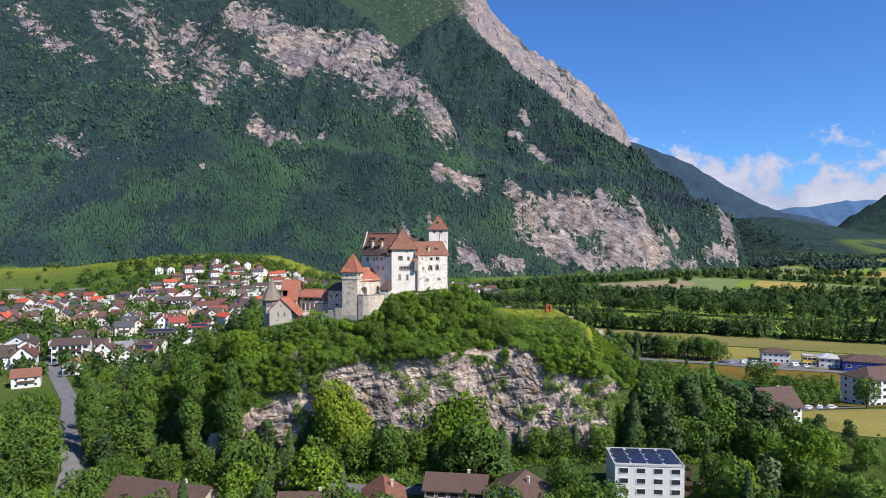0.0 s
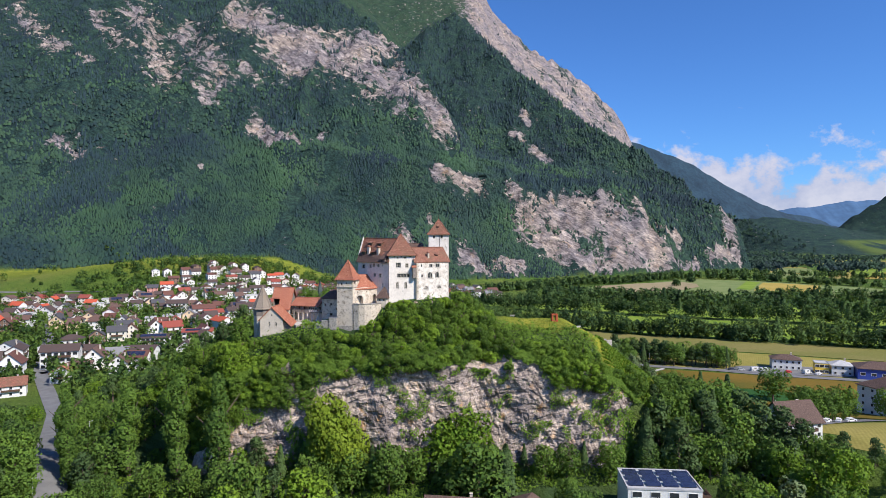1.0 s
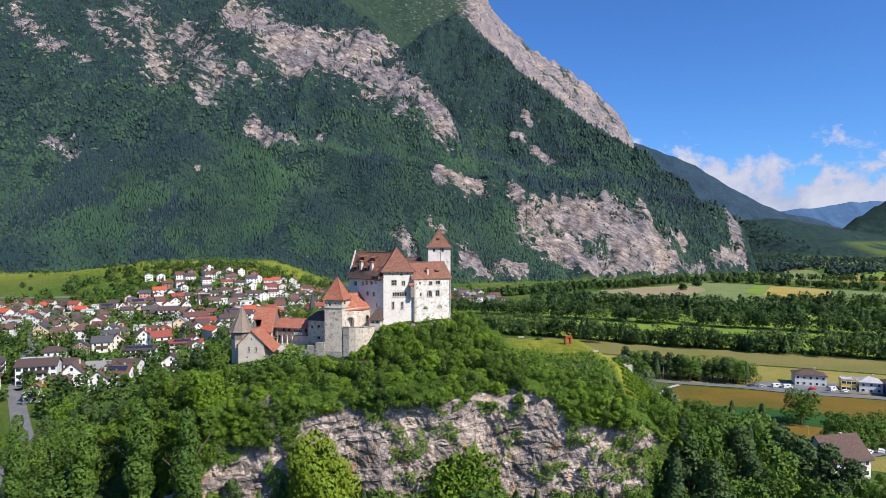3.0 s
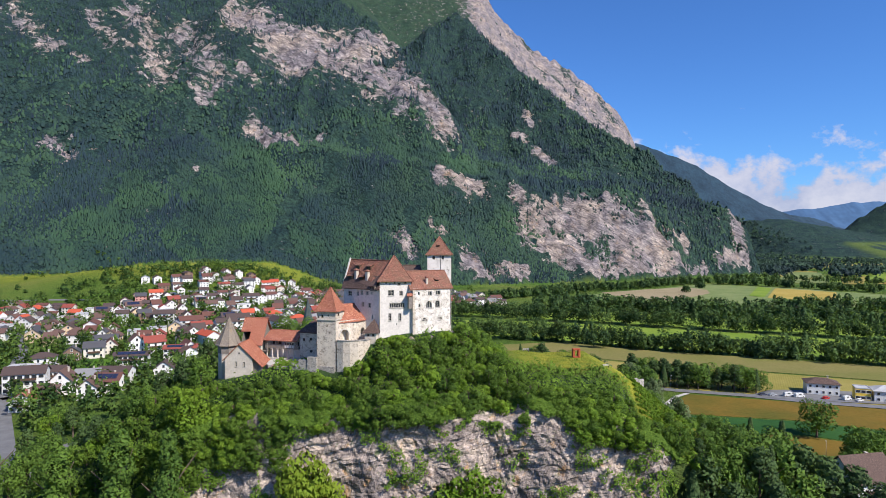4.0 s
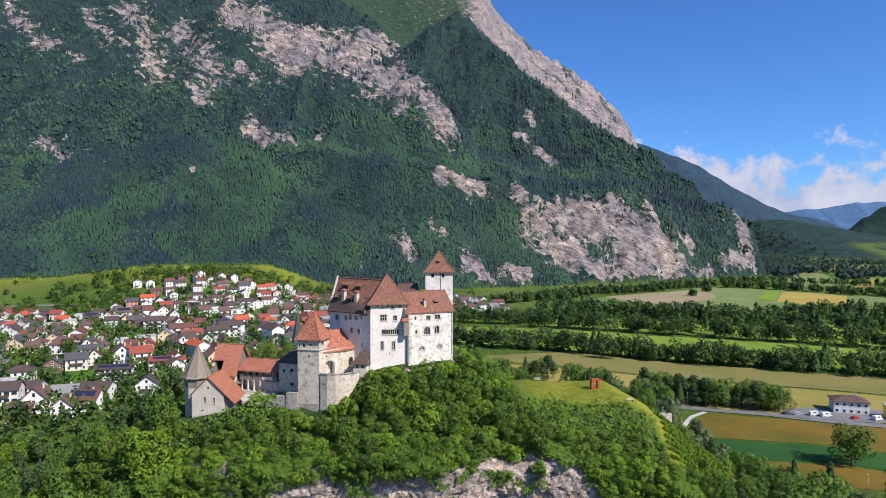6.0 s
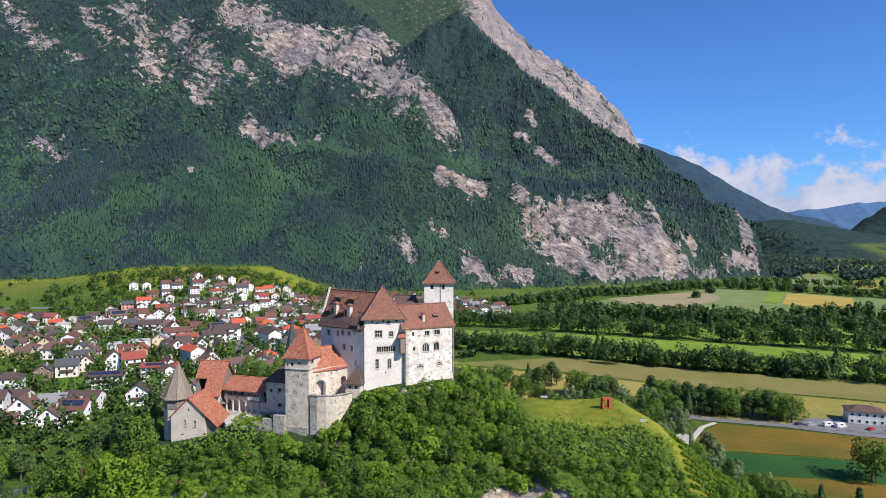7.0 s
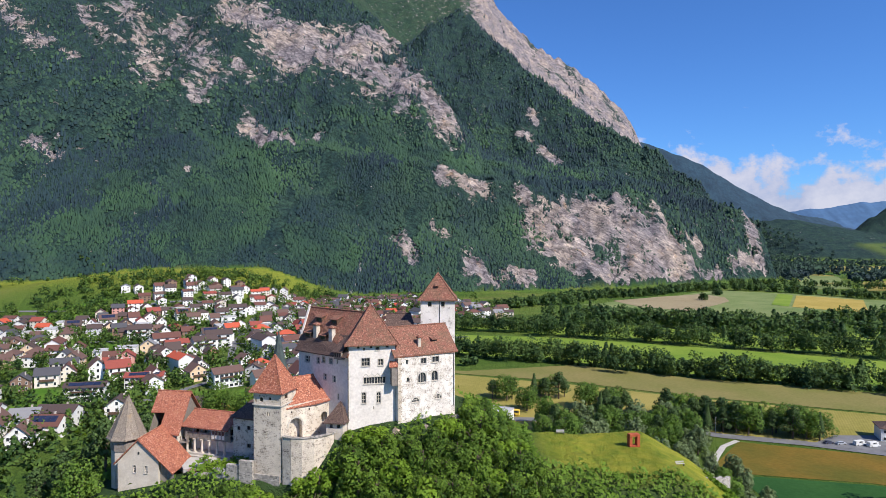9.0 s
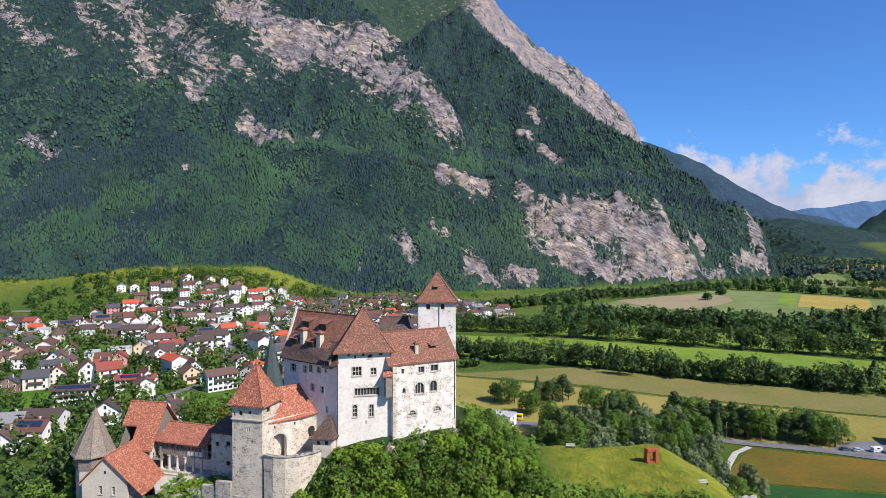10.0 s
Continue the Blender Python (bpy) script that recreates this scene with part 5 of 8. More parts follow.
slab(bm, [(-57.0, -12.5, 13.85), (-56.5, -3.4, 13.9), (-61.1, -3.4, 9.4), (-61.6, -12.5, 9.3)], 0.22)
r_ = part("roof", bm, M_TILE_RED, ch, "steep roof of red clay tiles sweeping low over a porch")
bm = bmesh.new()
hips(bm, [(-57.0, -12.5, 13.87), (-56.5, -3.4, 13.92)], 0.15)
part("ridge_cap", bm, M_TILE_RED, r_)
bm = bmesh.new()
for k in range(9):
    block(bm, (-53.0 + 0.28 * k, -11.6, 7.0 - 0.05 * k), (0.25, 0.06, 3.4 - 0.3 * k))
part("porch_boards", bm, M_TIMBER, ch, "upright grey porch boards")
bm = bmesh.new()
slab(bm, [(-53.2, -12.6, 5.2), (-49.0, -13.2, 5.4), (-47.6, -10.5, 5.6), (-52.8, -9.5, 5.4)], 5)
part("terrace_wall", bm, M_DRYWALL, ch, "low curved stone terrace")

# octagonal chapel tower
ct = thing("octagon_tower", (-61.6, -7.4, 2), "octagonal white tower with timber storey and grey shingled spire", "tower")
octo = lambda r, z, c=(-61.6, -7.4): [(c[0] + r * math.cos(math.pi / 4 * (k + 0.5)), c[1] + r * math.sin(math.pi / 4 * (k + 0.5)), z) for k in range(8)]
bm = bmesh.new()
for k in range(8):
    p, q = octo(2.75, 0)[k], octo(2.75, 0)[(k + 1) % 8]
    face(bm, [p, q, (q[0], q[1], 10.8), (p[0], p[1], 10.8)])
part("wall", bm, M_CREAM, ct)
for k in range(8):
    p, q = Vector(octo(2.85, 10.7)[k]), Vector(octo(2.85, 10.7)[(k + 1) % 8])
    d = (q - p).normalized()
    for j in range(6):
        bm = bmesh.new()
        block(bm, p.lerp(q, (j + 0.5) / 6) + Vector((0, 0, 0.9)), ((q - p).length / 6 - 0.03, 0.08, 1.85), math.atan2(d.y, d.x))
        part("board", bm, M_TIMBER, ct)
bm = bmesh.new()
for k in range(8):
    p = Vector(octo(2.7, 12.9)[k])
    block(bm, p, (0.2, 0.2, 1.3))
part("posts", bm, M_DARK_WOOD, ct)
bm = bmesh.new()
tent(bm, octo(3.55, 13.0), (-61.4, -7.0, 20.7), 0.4)
r_ = part("spire", bm, M_SHINGLE, ct, "pointed octagonal spire of silver-grey shingles")
bm = bmesh.new()
for p in octo(3.5, 13.05):
    hips(bm, [p, (-61.4, -7.0, 20.7)], 0.07)
part("hip_cap", bm, M_SHINGLE, r_)

# garden walls, court
gw = thing("garden_wall", (-40, -12, 8), "stepped low stone garden wall running down from the gate tower", "wall")
for a, b, z, dz in (((-35.0, -14.4), (-37.6, -13.9), 10.6, 5), ((-37.6, -13.7), (-40.2, -13.0), 9.6, 5), ((-40.2, -12.8), (-43.0, -12.4), 8.6, 4), ((-43.0, -12.3), (-46.6, -12.6), 7.7, 4)):
    bm = bmesh.new()
    d = Vector((b[0] - a[0], b[1] - a[1], 0))
    block(bm, ((a[0] + b[0]) / 2, (a[1] + b[1]) / 2, z - dz / 2), (d.length, 0.7, dz), math.atan2(d.y, d.x))
    part("wall_step", bm, M_DRYWALL, gw)
court = bmesh.new()
slab(court, [(-53.0, -4.5, 7.95), (-49.4, -10.5, 7.6), (-44.5, -10.2, 7.8), (-42.0, -6.4, 7.95)], 2.5)
cy_ = thing("courtyard", (-47, -7, 7), "pale gravel castle courtyard", "courtyard", kind="structure")
part("paving", court, M_PATH, cy_)

# ---- fields, roads and paths on the valley floor ----
M_HAY = field_material("mown_hay", (0.24, 0.215, 0.055), (0.31, 0.26, 0.08), 0.25, (0, 0, 0.45))
M_STUBBLE = field_material("cut_meadow", (0.165, 0.165, 0.05), (0.215, 0.185, 0.07))
M_BRIGHT = field_material("bright_meadow", (0.14, 0.225, 0.03), (0.205, 0.28, 0.044))
M_DRY = field_material("dry_meadow", (0.10, 0.095, 0.018), (0.185, 0.115, 0.022))
M_CROP = field_material("green_crop", (0.022, 0.075, 0.02), (0.035, 0.10, 0.025), 0.6)
M_WHEAT = field_material("ripe_grain", (0.341, 0.260, 0.062), (0.409, 0.310, 0.087), 0.4)
M_TAN = field_material("bare_field", (0.279, 0.223, 0.136), (0.322, 0.267, 0.167), 0.4)
M_PALE = field_material("pale_crop", (0.143, 0.198, 0.068), (0.205, 0.242, 0.099), 0.4)
M_LAWN = field_material("lawn", (0.062, 0.149, 0.015), (0.105, 0.192, 0.025))


def drape(name, pts, material, label, lift, kind="structure", fine=14.0):
    """A patch of ground laid over the land, following its height."""
    pts = [Vector((*p, 0)) for p in pts]
    bm = bmesh.new()
    bm.faces.new([bm.verts.new(p) for p in pts])
    bmesh.ops.triangulate(bm, faces=bm.faces)
    for _ in range(7):
        long = [e for e in bm.edges if e.calc_length() > fine]
        if not long:
            break
        bmesh.ops.subdivide_edges(bm, edges=long, cuts=1)
        bmesh.ops.triangulate(bm, faces=bm.faces)
    co = np.array([v.co[:] for v in bm.verts])
    z = land(co[:, 0], co[:, 1]) + lift
    for v, h in zip(bm.verts, z):
        v.co.z = h
    me = bpy.data.meshes.new(name)
    bm.to_mesh(me)
    bm.free()
    me.materials.append(material)
    return tagged(new(name, me), label, name.split("_")[-1], kind=kind)


def ribbon(line, w):
    line = [Vector(p) for p in line]
    left, right = [], []
    for k, p in enumerate(line):
        d = (line[min(k + 1, len(line) - 1)] - line[max(k - 1, 0)]).normalized()
        n = Vector((-d.y, d.x)) * w / 2
        left.append(p + n)
        right.append(p - n)
    return left + right[::-1]


drape("hay_field", [(-60, 330), (11, 303), (86, 274), (143, 244), (229, 210), (420, 120), (390, 80), (186, 153), (135, 172), (108, 200), (40, 180), (-60, 230)], M_HAY, "pale mown hay meadow with swathes", 0.12)
drape("cut_field", [(-60, 345), (12, 316), (96, 338), (163, 296), (261, 256), (440, 175), (425, 122), (231, 213), (144, 248), (79, 285), (11, 307), (-60, 334)], M_STUBBLE, "brownish cut meadow strip", 0.24)
drape("meadow_field", [(-80, 420), (12, 385), (90, 352), (164, 312), (263, 270), (520, 150), (620, 220), (339, 352), (268, 392), (208, 420), (155, 444), (94, 470), (-80, 500)], M_BRIGHT, "bright green meadow strip between tree rows", 0.12)
drape("meadow_field", [(-60, 540), (94, 492), (208, 442), (339, 376), (640, 240), (760, 330), (473, 500), (380, 500), (290, 500), (200, 545), (109, 545), (-40, 600)], M_BRIGHT, "green meadow between tree rows", 0.12)
drape("dry_field", [(136, 163), (186, 146), (380, 76), (340, 30), (165, 114), (117, 124), (112, 133)], M_DRY, "dry orange-brown unmown meadow", 0.12)
drape("crop_field", [(116, 122), (165, 112), (336, 26), (310, 0), (160, 90), (116, 96)], M_CROP, "dark green crop strip", 0.12)
drape("dry_field", [(116, 94), (160, 88), (308, -4), (280, -30), (170, 55), (120, 74)], M_DRY, "dry meadow strip", 0.12)
drape("pale_field", [(191, 758), (336, 862), (492, 1010), (588, 945), (650, 836), (700, 760), (560, 620), (438, 608), (320, 650), (216, 702)], M_PALE, "pale green farmland", 0.2, fine=25)
drape("bare_field", [(249, 807), (342, 879), (429, 924), (440, 860), (423, 808), (313, 675), (264, 736)], M_TAN, "tan bare field", 0.5, fine=25)
drape("grain_field", [(578, 906), (635, 826), (536, 666), (471, 725)], M_WHEAT, "yellow ripe grain field", 0.5, fine=25)
drape("meadow_field", [(461, 760), (568, 945), (576, 912), (468, 728)], M_BRIGHT, "bright green strip", 0.5, fine=25)
drape("pale_field", [(710, 1166), (940, 1520), (990, 1474), (760, 1075)], M_HAY, "pale yellow field", 0.5, fine=40)
drape("pale_field", [(785, 1080), (1020, 1474), (1250, 1600), (1120, 1330), (860, 1040)], M_BRIGHT, "green field", 0.5, fine=40)
drape("grain_field", [(830, 1010), (1000, 1230), (1130, 1240), (900, 980)], M_WHEAT, "yellow field", 0.5, fine=40)
FAR_FIELDS = [[(642, 1036), (915, 1464), (966, 1417), (755, 1037)], [(890, 1218), (987, 1272), (796, 1000), (757, 999)]]
for pts, mt in zip(FAR_FIELDS, (M_PALE, M_HAY)):
    drape("pale_field", pts, mt, "pale farmland among far woods", 0.7, fine=60)
drape("hay_field", [(1050, 1700), (1180, 1950), (1700, 2000), (1500, 1650)], M_HAY, "distant mown field", 0.8, fine=80)
drape("dry_lawn", [(124, -8), (140, 14), (168, 24), (205, 22), (230, -10), (180, -40), (136, -30)], M_HAY, "dry mown lawn on the slope", 0.15)
drape("yard_apron", [(136, 16), (150, 32), (176, 40), (180, 32), (158, 24), (142, 12)], M_ASPHALT, "asphalt car park", 0.35)
# village lawns
for pts in ([(-235, 190), (-200, 205), (-215, 262), (-262, 262)], [(-160, 215), (-120, 222), (-125, 262), (-168, 256)], [(-430, 520), (-380, 540), (-400, 600), (-470, 590)], [(-330, 380), (-270, 400), (-290, 430), (-345, 420)], [(-95, 330), (-50, 340), (-60, 380), (-105, 372)]):
    drape("grass_lawn", pts, M_LAWN, "bright green village lawn", 0.15)
# roads
ROADS = [([(-420, 420), (-330, 300), (-240, 150), (-178, 66), (-156, 28), (-136, -6), (-114, -38), (-104, -60), (-112, -90), (-150, -150)], 7.5),
         ([(-132, -8), (-104, -24), (-62, -34), (-34, -42), (-12, -46), (30, -38), (60, -36), (88, -38), (100, -26), (111, -17), (128, -2)], 6.5),
         ([(88, -36), (92, -60), (100, -100), (110, -160)], 6.5),
         ([(20, 200), (60, 196), (101, 188), (133, 171), (165, 161), (196, 146), (280, 118), (420, 60)], 7.0),
         ([(-168, 60), (-120, 130), (-90, 200), (-110, 300), (-190, 420), (-215, 560), (-200, 700), (-168, 860), (-150, 960)], 6.5),
         ([(-420, 420), (-300, 440), (-190, 430), (-80, 420), (20, 470)], 6.0),
         ([(-560, 560), (-420, 560), (-300, 600), (-210, 590)], 6.0),
         ([(-240, 150), (-205, 200), (-175, 235), (-150, 300), (-190, 420)], 6.0)]
for line, w in ROADS:
    drape("asphalt_road", ribbon(line, w), M_ASPHALT, "grey asphalt road", 0.3, fine=10)
drape("gravel_path", ribbon([(136, 164), (126, 156), (116, 141), (108, 126), (100, 110)], 2.6), M_PATH, "pale gravel path", 0.35, fine=8)
drape("yard_apron", [(166, 158), (200, 148), (252, 136), (262, 160), (215, 172), (186, 172)], M_ASPHALT, "asphalt yard by the workshops", 0.4)

# ---- trees ----
rng = np.random.default_rng(7)


def leaves(points, outward, size, r):
    """Small leaf blades at points, facing roughly outward: vertices and quads."""
    n = len(points)
    d = outward + r.normal(0, 0.75, (n, 3))
    d /= np.linalg.norm(d, axis=1, keepdims=True) + 1e-9
    a = np.cross(d, r.normal(0, 1, (n, 3)))
    a /= np.linalg.norm(a, axis=1, keepdims=True) + 1e-9
    b = np.cross(d, a)
    s = size * r.uniform(0.6, 1.35, (n, 1))
    v = np.stack([points - a * s * 0.62, points + a * s * 0.5 - b * s * 0.42 + d * s * 0.1, points + a * s * 0.4 + b * s * 0.5], 1)
    return v.reshape(-1, 3), np.arange(3 * n).reshape(-1, 3)


def crown_points(kind, height, radius, n, r):
    """Places and directions of leaf clumps for one crown with its foot at 0."""
    if kind == "conifer":
        t = r.uniform(0, 1, n) ** 0.7
        tier = np.floor(t * 9) / 9
        reach = radius * (1 - 0.93 * t) * (0.72 + 0.28 * (1 - (t - tier) * 9))
        reach = reach * np.sqrt(r.uniform(0.35, 1, n))
        g = r.uniform(0, 2 * np.pi, n)
        low = 0.1
        z = height * (low + (1 - low) * t) - 0.12 * reach
        p = np.stack([reach * np.cos(g), reach * np.sin(g), z], 1)
        d = np.stack([np.cos(g), np.sin(g), 0.7 + 0 * g], 1)
        return p, d
    lobes = {"poplar": 9, "bush": 7, "pine": 15}.get(kind, 13)
    cs, rs = [], []
    for k in range(lobes):
        t = (k + 0.5) / lobes
        if kind == "poplar":
            cs.append((r.normal(0, 0.22 * radius), r.normal(0, 0.22 * radius), height * (0.12 + 0.83 * t)))
            rs.append(radius * (0.95 - 0.75 * abs(t - 0.35)) * r.uniform(0.8, 1.1))
        elif kind == "pine":
            g = k * 2.4 + r.uniform(-0.6, 0.6)
            z = 0.34 + 0.6 * t ** 0.9
            spread = radius * 0.72 * (1.1 - 0.95 * t) * r.uniform(0.35, 1.2)
            cs.append((spread * np.cos(g), spread * np.sin(g), height * z))
            rs.append(radius * r.uniform(0.34, 0.56) * (1.1 - 0.35 * t))
        else:
            g = k * 2.4 + r.uniform(-0.4, 0.4)
            z = (0.30 if kind != "bush" else 0.22) + (0.58 if kind != "bush" else 0.5) * t
            spread = radius * 0.62 * np.sqrt(max(0.05, 1 - ((z - 0.5) / 0.52) ** 2)) * r.uniform(0.6, 1.15)
            cs.append((spread * np.cos(g), spread * np.sin(g), height * z))
            rs.append(radius * r.uniform(0.36, 0.58) * (1.15 - 0.4 * t))
    cs, rs = np.array(cs), np.array(rs)
    k = r.choice(lobes, n, p=rs ** 2 / (rs ** 2).sum())
    d = r.normal(0, 1, (n, 3))
    d[:, 2] = d[:, 2] * 0.9 + 0.15
    d /= np.linalg.norm(d, axis=1, keepdims=True)
    p = cs[k] + d * rs[k][:, None] * r.uniform(0.78, 1.06, (n, 1)) * np.array([1, 1, {"poplar": 1.5, "pine": 0.6}.get(kind, 0.95)])
    return p, d


def outward(me, d):
    """Stores for each leaf the way its clump faces."""
    a = me.attributes.new("outward", "FLOAT_VECTOR", "POINT")
    a.data.foreach_set("vector", np.repeat(np.asarray(d, np.float32), 3, axis=0).ravel())


def crown_mesh(name, kind, height, radius, n, size, material, seed):
    r = np.random.default_rng(seed)
    p, d = crown_points(kind, height, radius, n, r)
    v, f = leaves(p, d, size, r)
    me = bpy.data.meshes.new(name)
    bulk(me, v, f)
    outward(me, d + np.array([0, 0, 0.25]))
    me.materials.append(material)
    return me


def trunk_mesh(height, radius, seed, limbs=5):
    r = random.Random(seed)
    bm = bmesh.new()
    m = Matrix.Translation((0, 0, height * 0.34 - 0.4))
    bmesh.ops.create_cone(bm, cap_ends=True, segments=6, radius1=radius, radius2=radius * 0.45, depth=height * 0.68 + 0.8, matrix=m)
    for k in range(limbs):
        g, z = k * 2.4 + r.random(), height * r.uniform(0.28, 0.6)
        q = Vector((math.cos(g), math.sin(g), 1.1)).normalized() * height * r.uniform(0.2, 0.32)
        m = Matrix.Translation(Vector((0, 0, z)) + q / 2) @ q.to_track_quat("Z", "Y").to_matrix().to_4x4()
        bmesh.ops.create_cone(bm, cap_ends=True, segments=4, radius1=radius * 0.42, radius2=radius * 0.12, depth=q.length, matrix=m)
    me = bpy.data.meshes.new("trunk")
    bm.to_mesh(me)
    bm.free()
    me.materials.append(M_BARK)
    return me


KINDS = {
    # name: kind, height, radius, leaves, leaf size, material, label
    "broadleaf_tree": ("round", 12, 4.6, 1900, 0.54, M_LEAF_DEEP, "broad deciduous tree with a dense green crown", 4),
    "fresh_tree": ("round", 11, 4.2, 2000, 0.5, M_LEAF_FRESH, "light yellow-green deciduous tree", 2),
    "lime_tree": ("round", 12, 5.2, 5600, 0.46, M_LEAF_LIME, "bright yellow-green lime tree before the cliff", 1),
    "court_tree": ("round", 12, 4.6, 6000, 0.30, M_LEAF_DEEP, "dense green tree beside the castle court", 1),
    "slope_tree": ("bush", 7, 3.3, 1500, 0.40, M_LEAF, "small dense deciduous tree on the steep slope", 4),
    "fresh_shrub": ("bush", 5.5, 2.8, 1300, 0.44, M_LEAF_FRESH, "light green shrub on the slope", 2),
    "poplar_tree": ("poplar", 24, 2.4, 4200, 0.44, M_LEAF_DEEP, "tall narrow poplar with upright branches", 2),
    "spruce_tree": ("conifer", 15, 3.4, 1700, 0.62, M_NEEDLE, "dark green pointed spruce tree", 2),
    "pine_tree": ("pine", 14, 4.0, 1900, 0.5, M_NEEDLE, "dark pine with an open crown", 2),
    "willow_tree": ("round", 11, 3.6, 1100, 0.62, M_SILVER, "silvery green rounded willow tree", 2),
}
MOLD = {}
for nm, (kind, h, r_, n, size, m, label, count) in KINDS.items():
    MOLD[nm] = [(crown_mesh("crown", kind, h, r_, n, size, m, 100 + 10 * k + len(nm)), trunk_mesh(h, 0.22 + 0.012 * h, k, 2 if kind in ("conifer", "poplar") else 5)) for k in range(count)]
HEIGHT = {nm: v[1] for nm, v in KINDS.items()}


def plant(nm, x, y, z, h, turn, wide=1.0):
    """One tree, h metres tall, rooted at (x, y, z)."""
    crown, trunk = MOLD[nm][int(abs(x * 7 + y * 3)) % len(MOLD[nm])]
    ob = thing(nm, (x, y, z), KINDS[nm][6], "tree", "trees on and round the castle hill")
    s = h / HEIGHT[nm]
    ob.scale, ob.rotation_euler = (s * wide, s * wide, s), (0, 0, turn)
    for name, me in (("trunk", trunk), ("crown", crown)):
        c = new(name, me)
        c.parent = ob
    return ob


def scatter(count, box, gap, keep, r, tries=40):
    """Places at least gap apart in a box where keep(x, y) holds."""
    got, grid = [], {}
    for _ in range(count * tries):
        if len(got) >= count:
            break
        x, y = r.uniform(box[0], box[1]), r.uniform(box[2], box[3])
        if not keep(x, y):
            continue
        i, j = int(x // gap), int(y // gap)
        if any((x - a) ** 2 + (y - b) ** 2 < gap * gap for di in (-1, 0, 1) for dj in (-1, 0, 1) for a, b in grid.get((i + di, j + dj), ())):
            continue
        grid.setdefault((i, j), []).append((x, y))
        got.append((x, y))
    return got


def stand(x, y):
    return float(surface_at(np.array([x]), np.array([y]))[0])


CAP = [(-130, -18), (-100, -6), (-84, 1), (-70, 4.5), (-52, 5.0), (-46, 7.5), (-36, 8.2), (-30, 6.5), (-26, 9.0), (-22, 11.8), (-19, 15.6), (-14, 17.6), (-9.5, 16.6), (-7, 15.4), (-4, 17.0), (1, 18.3), (4, 20.3), (8, 19.0), (12, 15.5), (17, 10.0), (24, 5.2), (45, 4.2), (52, -1.0), (64, -10), (80, -13), (110, -20), (130, -26)]
CASTLE_BOXES = [(-66, -47, -14, 10), (-54, -31, -7, 4), (-36.5, -27.5, -17.5, -7), (-31, -19, -17, 0), (-32, 4, -12.5, 13)]


def clear_of_castle(x, y, pad=0.0):
    if any(x0 - pad < x < x1 + pad and y0 - pad < y < y1 + pad for x0, x1, y0, y1 in CASTLE_BOXES):
        front = ramp(x, (-66, -14), (-53, -14), (-47, -14), (-36, -14), (-29, -18), (-20, -14.5), (-18, -12), (-9, -11), (2, -5), (5, -2))
        return y < front - 0.6 - pad * 0.3
    return True


ROAD_PTS = np.array([(x0 + (x1 - x0) * t, y0 + (y1 - y0) * t, w) for line, w in ROADS for (x0, y0), (x1, y1) in zip(line, line[1:]) for t in np.linspace(0, 1, 12)])


def off_road(x, y, pad=2.5):
    if -175 < x < -70 and -60 < y < 62:          # the open verge on the viewer's side of the left road
        for bx, by in ((-172, 58), (-164, 45), (-157, 30), (-150, 18), (-143, 6), (-136, -6), (-128, -18), (-100, -24), (-84, -29)):
            ux, uy = -bx, -230 - by
            k = math.hypot(ux, uy)
            t = min(max(((x - bx) * ux + (y - by) * uy) / k, 0), 55)
            if math.hypot(x - bx - t * ux / k, y - by - t * uy / k) < 5.0:
                return False
    return bool((np.hypot(ROAD_PTS[:, 0] - x, ROAD_PTS[:, 1] - y) > ROAD_PTS[:, 2] / 2 + pad).all())


BUILT = [(-95, -58, -72, -44), (-46, -26, -74, -56), (-25, -8, -72, -50), (-8, 32, -72, -40), (42, 78, -100, -34), (104, 128, -26, 4), (180, 232, 44, 84)]


def off_house(x, y, pad=1.5):
    return not any(x0 - pad < x < x1 + pad and y0 - pad < y < y1 + pad for x0, x1, y0, y1 in BUILT)


pr = random.Random(11)
# steep slope over the cliff
for x, y in scatter(262, (-98, 74, -24.5, 4), 2.6, lambda x, y: clear_of_castle(x, y) and (y < ramp(x, (-100, 0), (-66, -8), (-45, -12.5), (-20, -13), (0, -4), (8, 4), (17, 2), (24, -11), (48, -11), (50, -13), (51.5, -21), (70, -21), (74, -15))), pr):
    z = stand(x, y)
    h = min(pr.uniform(3.8, 8.2), ramp(x, *CAP) - z)
    if h < 1.5:
        continue
    plant("fresh_shrub" if pr.random() < 0.18 else "slope_tree", x, y, z - 0.4, h, pr.uniform(0, 6.28), 1.0 if h > 4 else 1.35)
# trees rooted in the overgrown parts of the cliff
for x, y, z in CLIFF_SPOTS:
    if z < -30:
        continue
    h = pr.uniform(3.2, 6.0)
    plant("fresh_shrub" if pr.random() < 0.2 else "slope_tree", x, y + 1.2, z - 1.6, min(h, ramp(x, *CAP) - z + 1.6), pr.uniform(0, 6.28), 1.15)
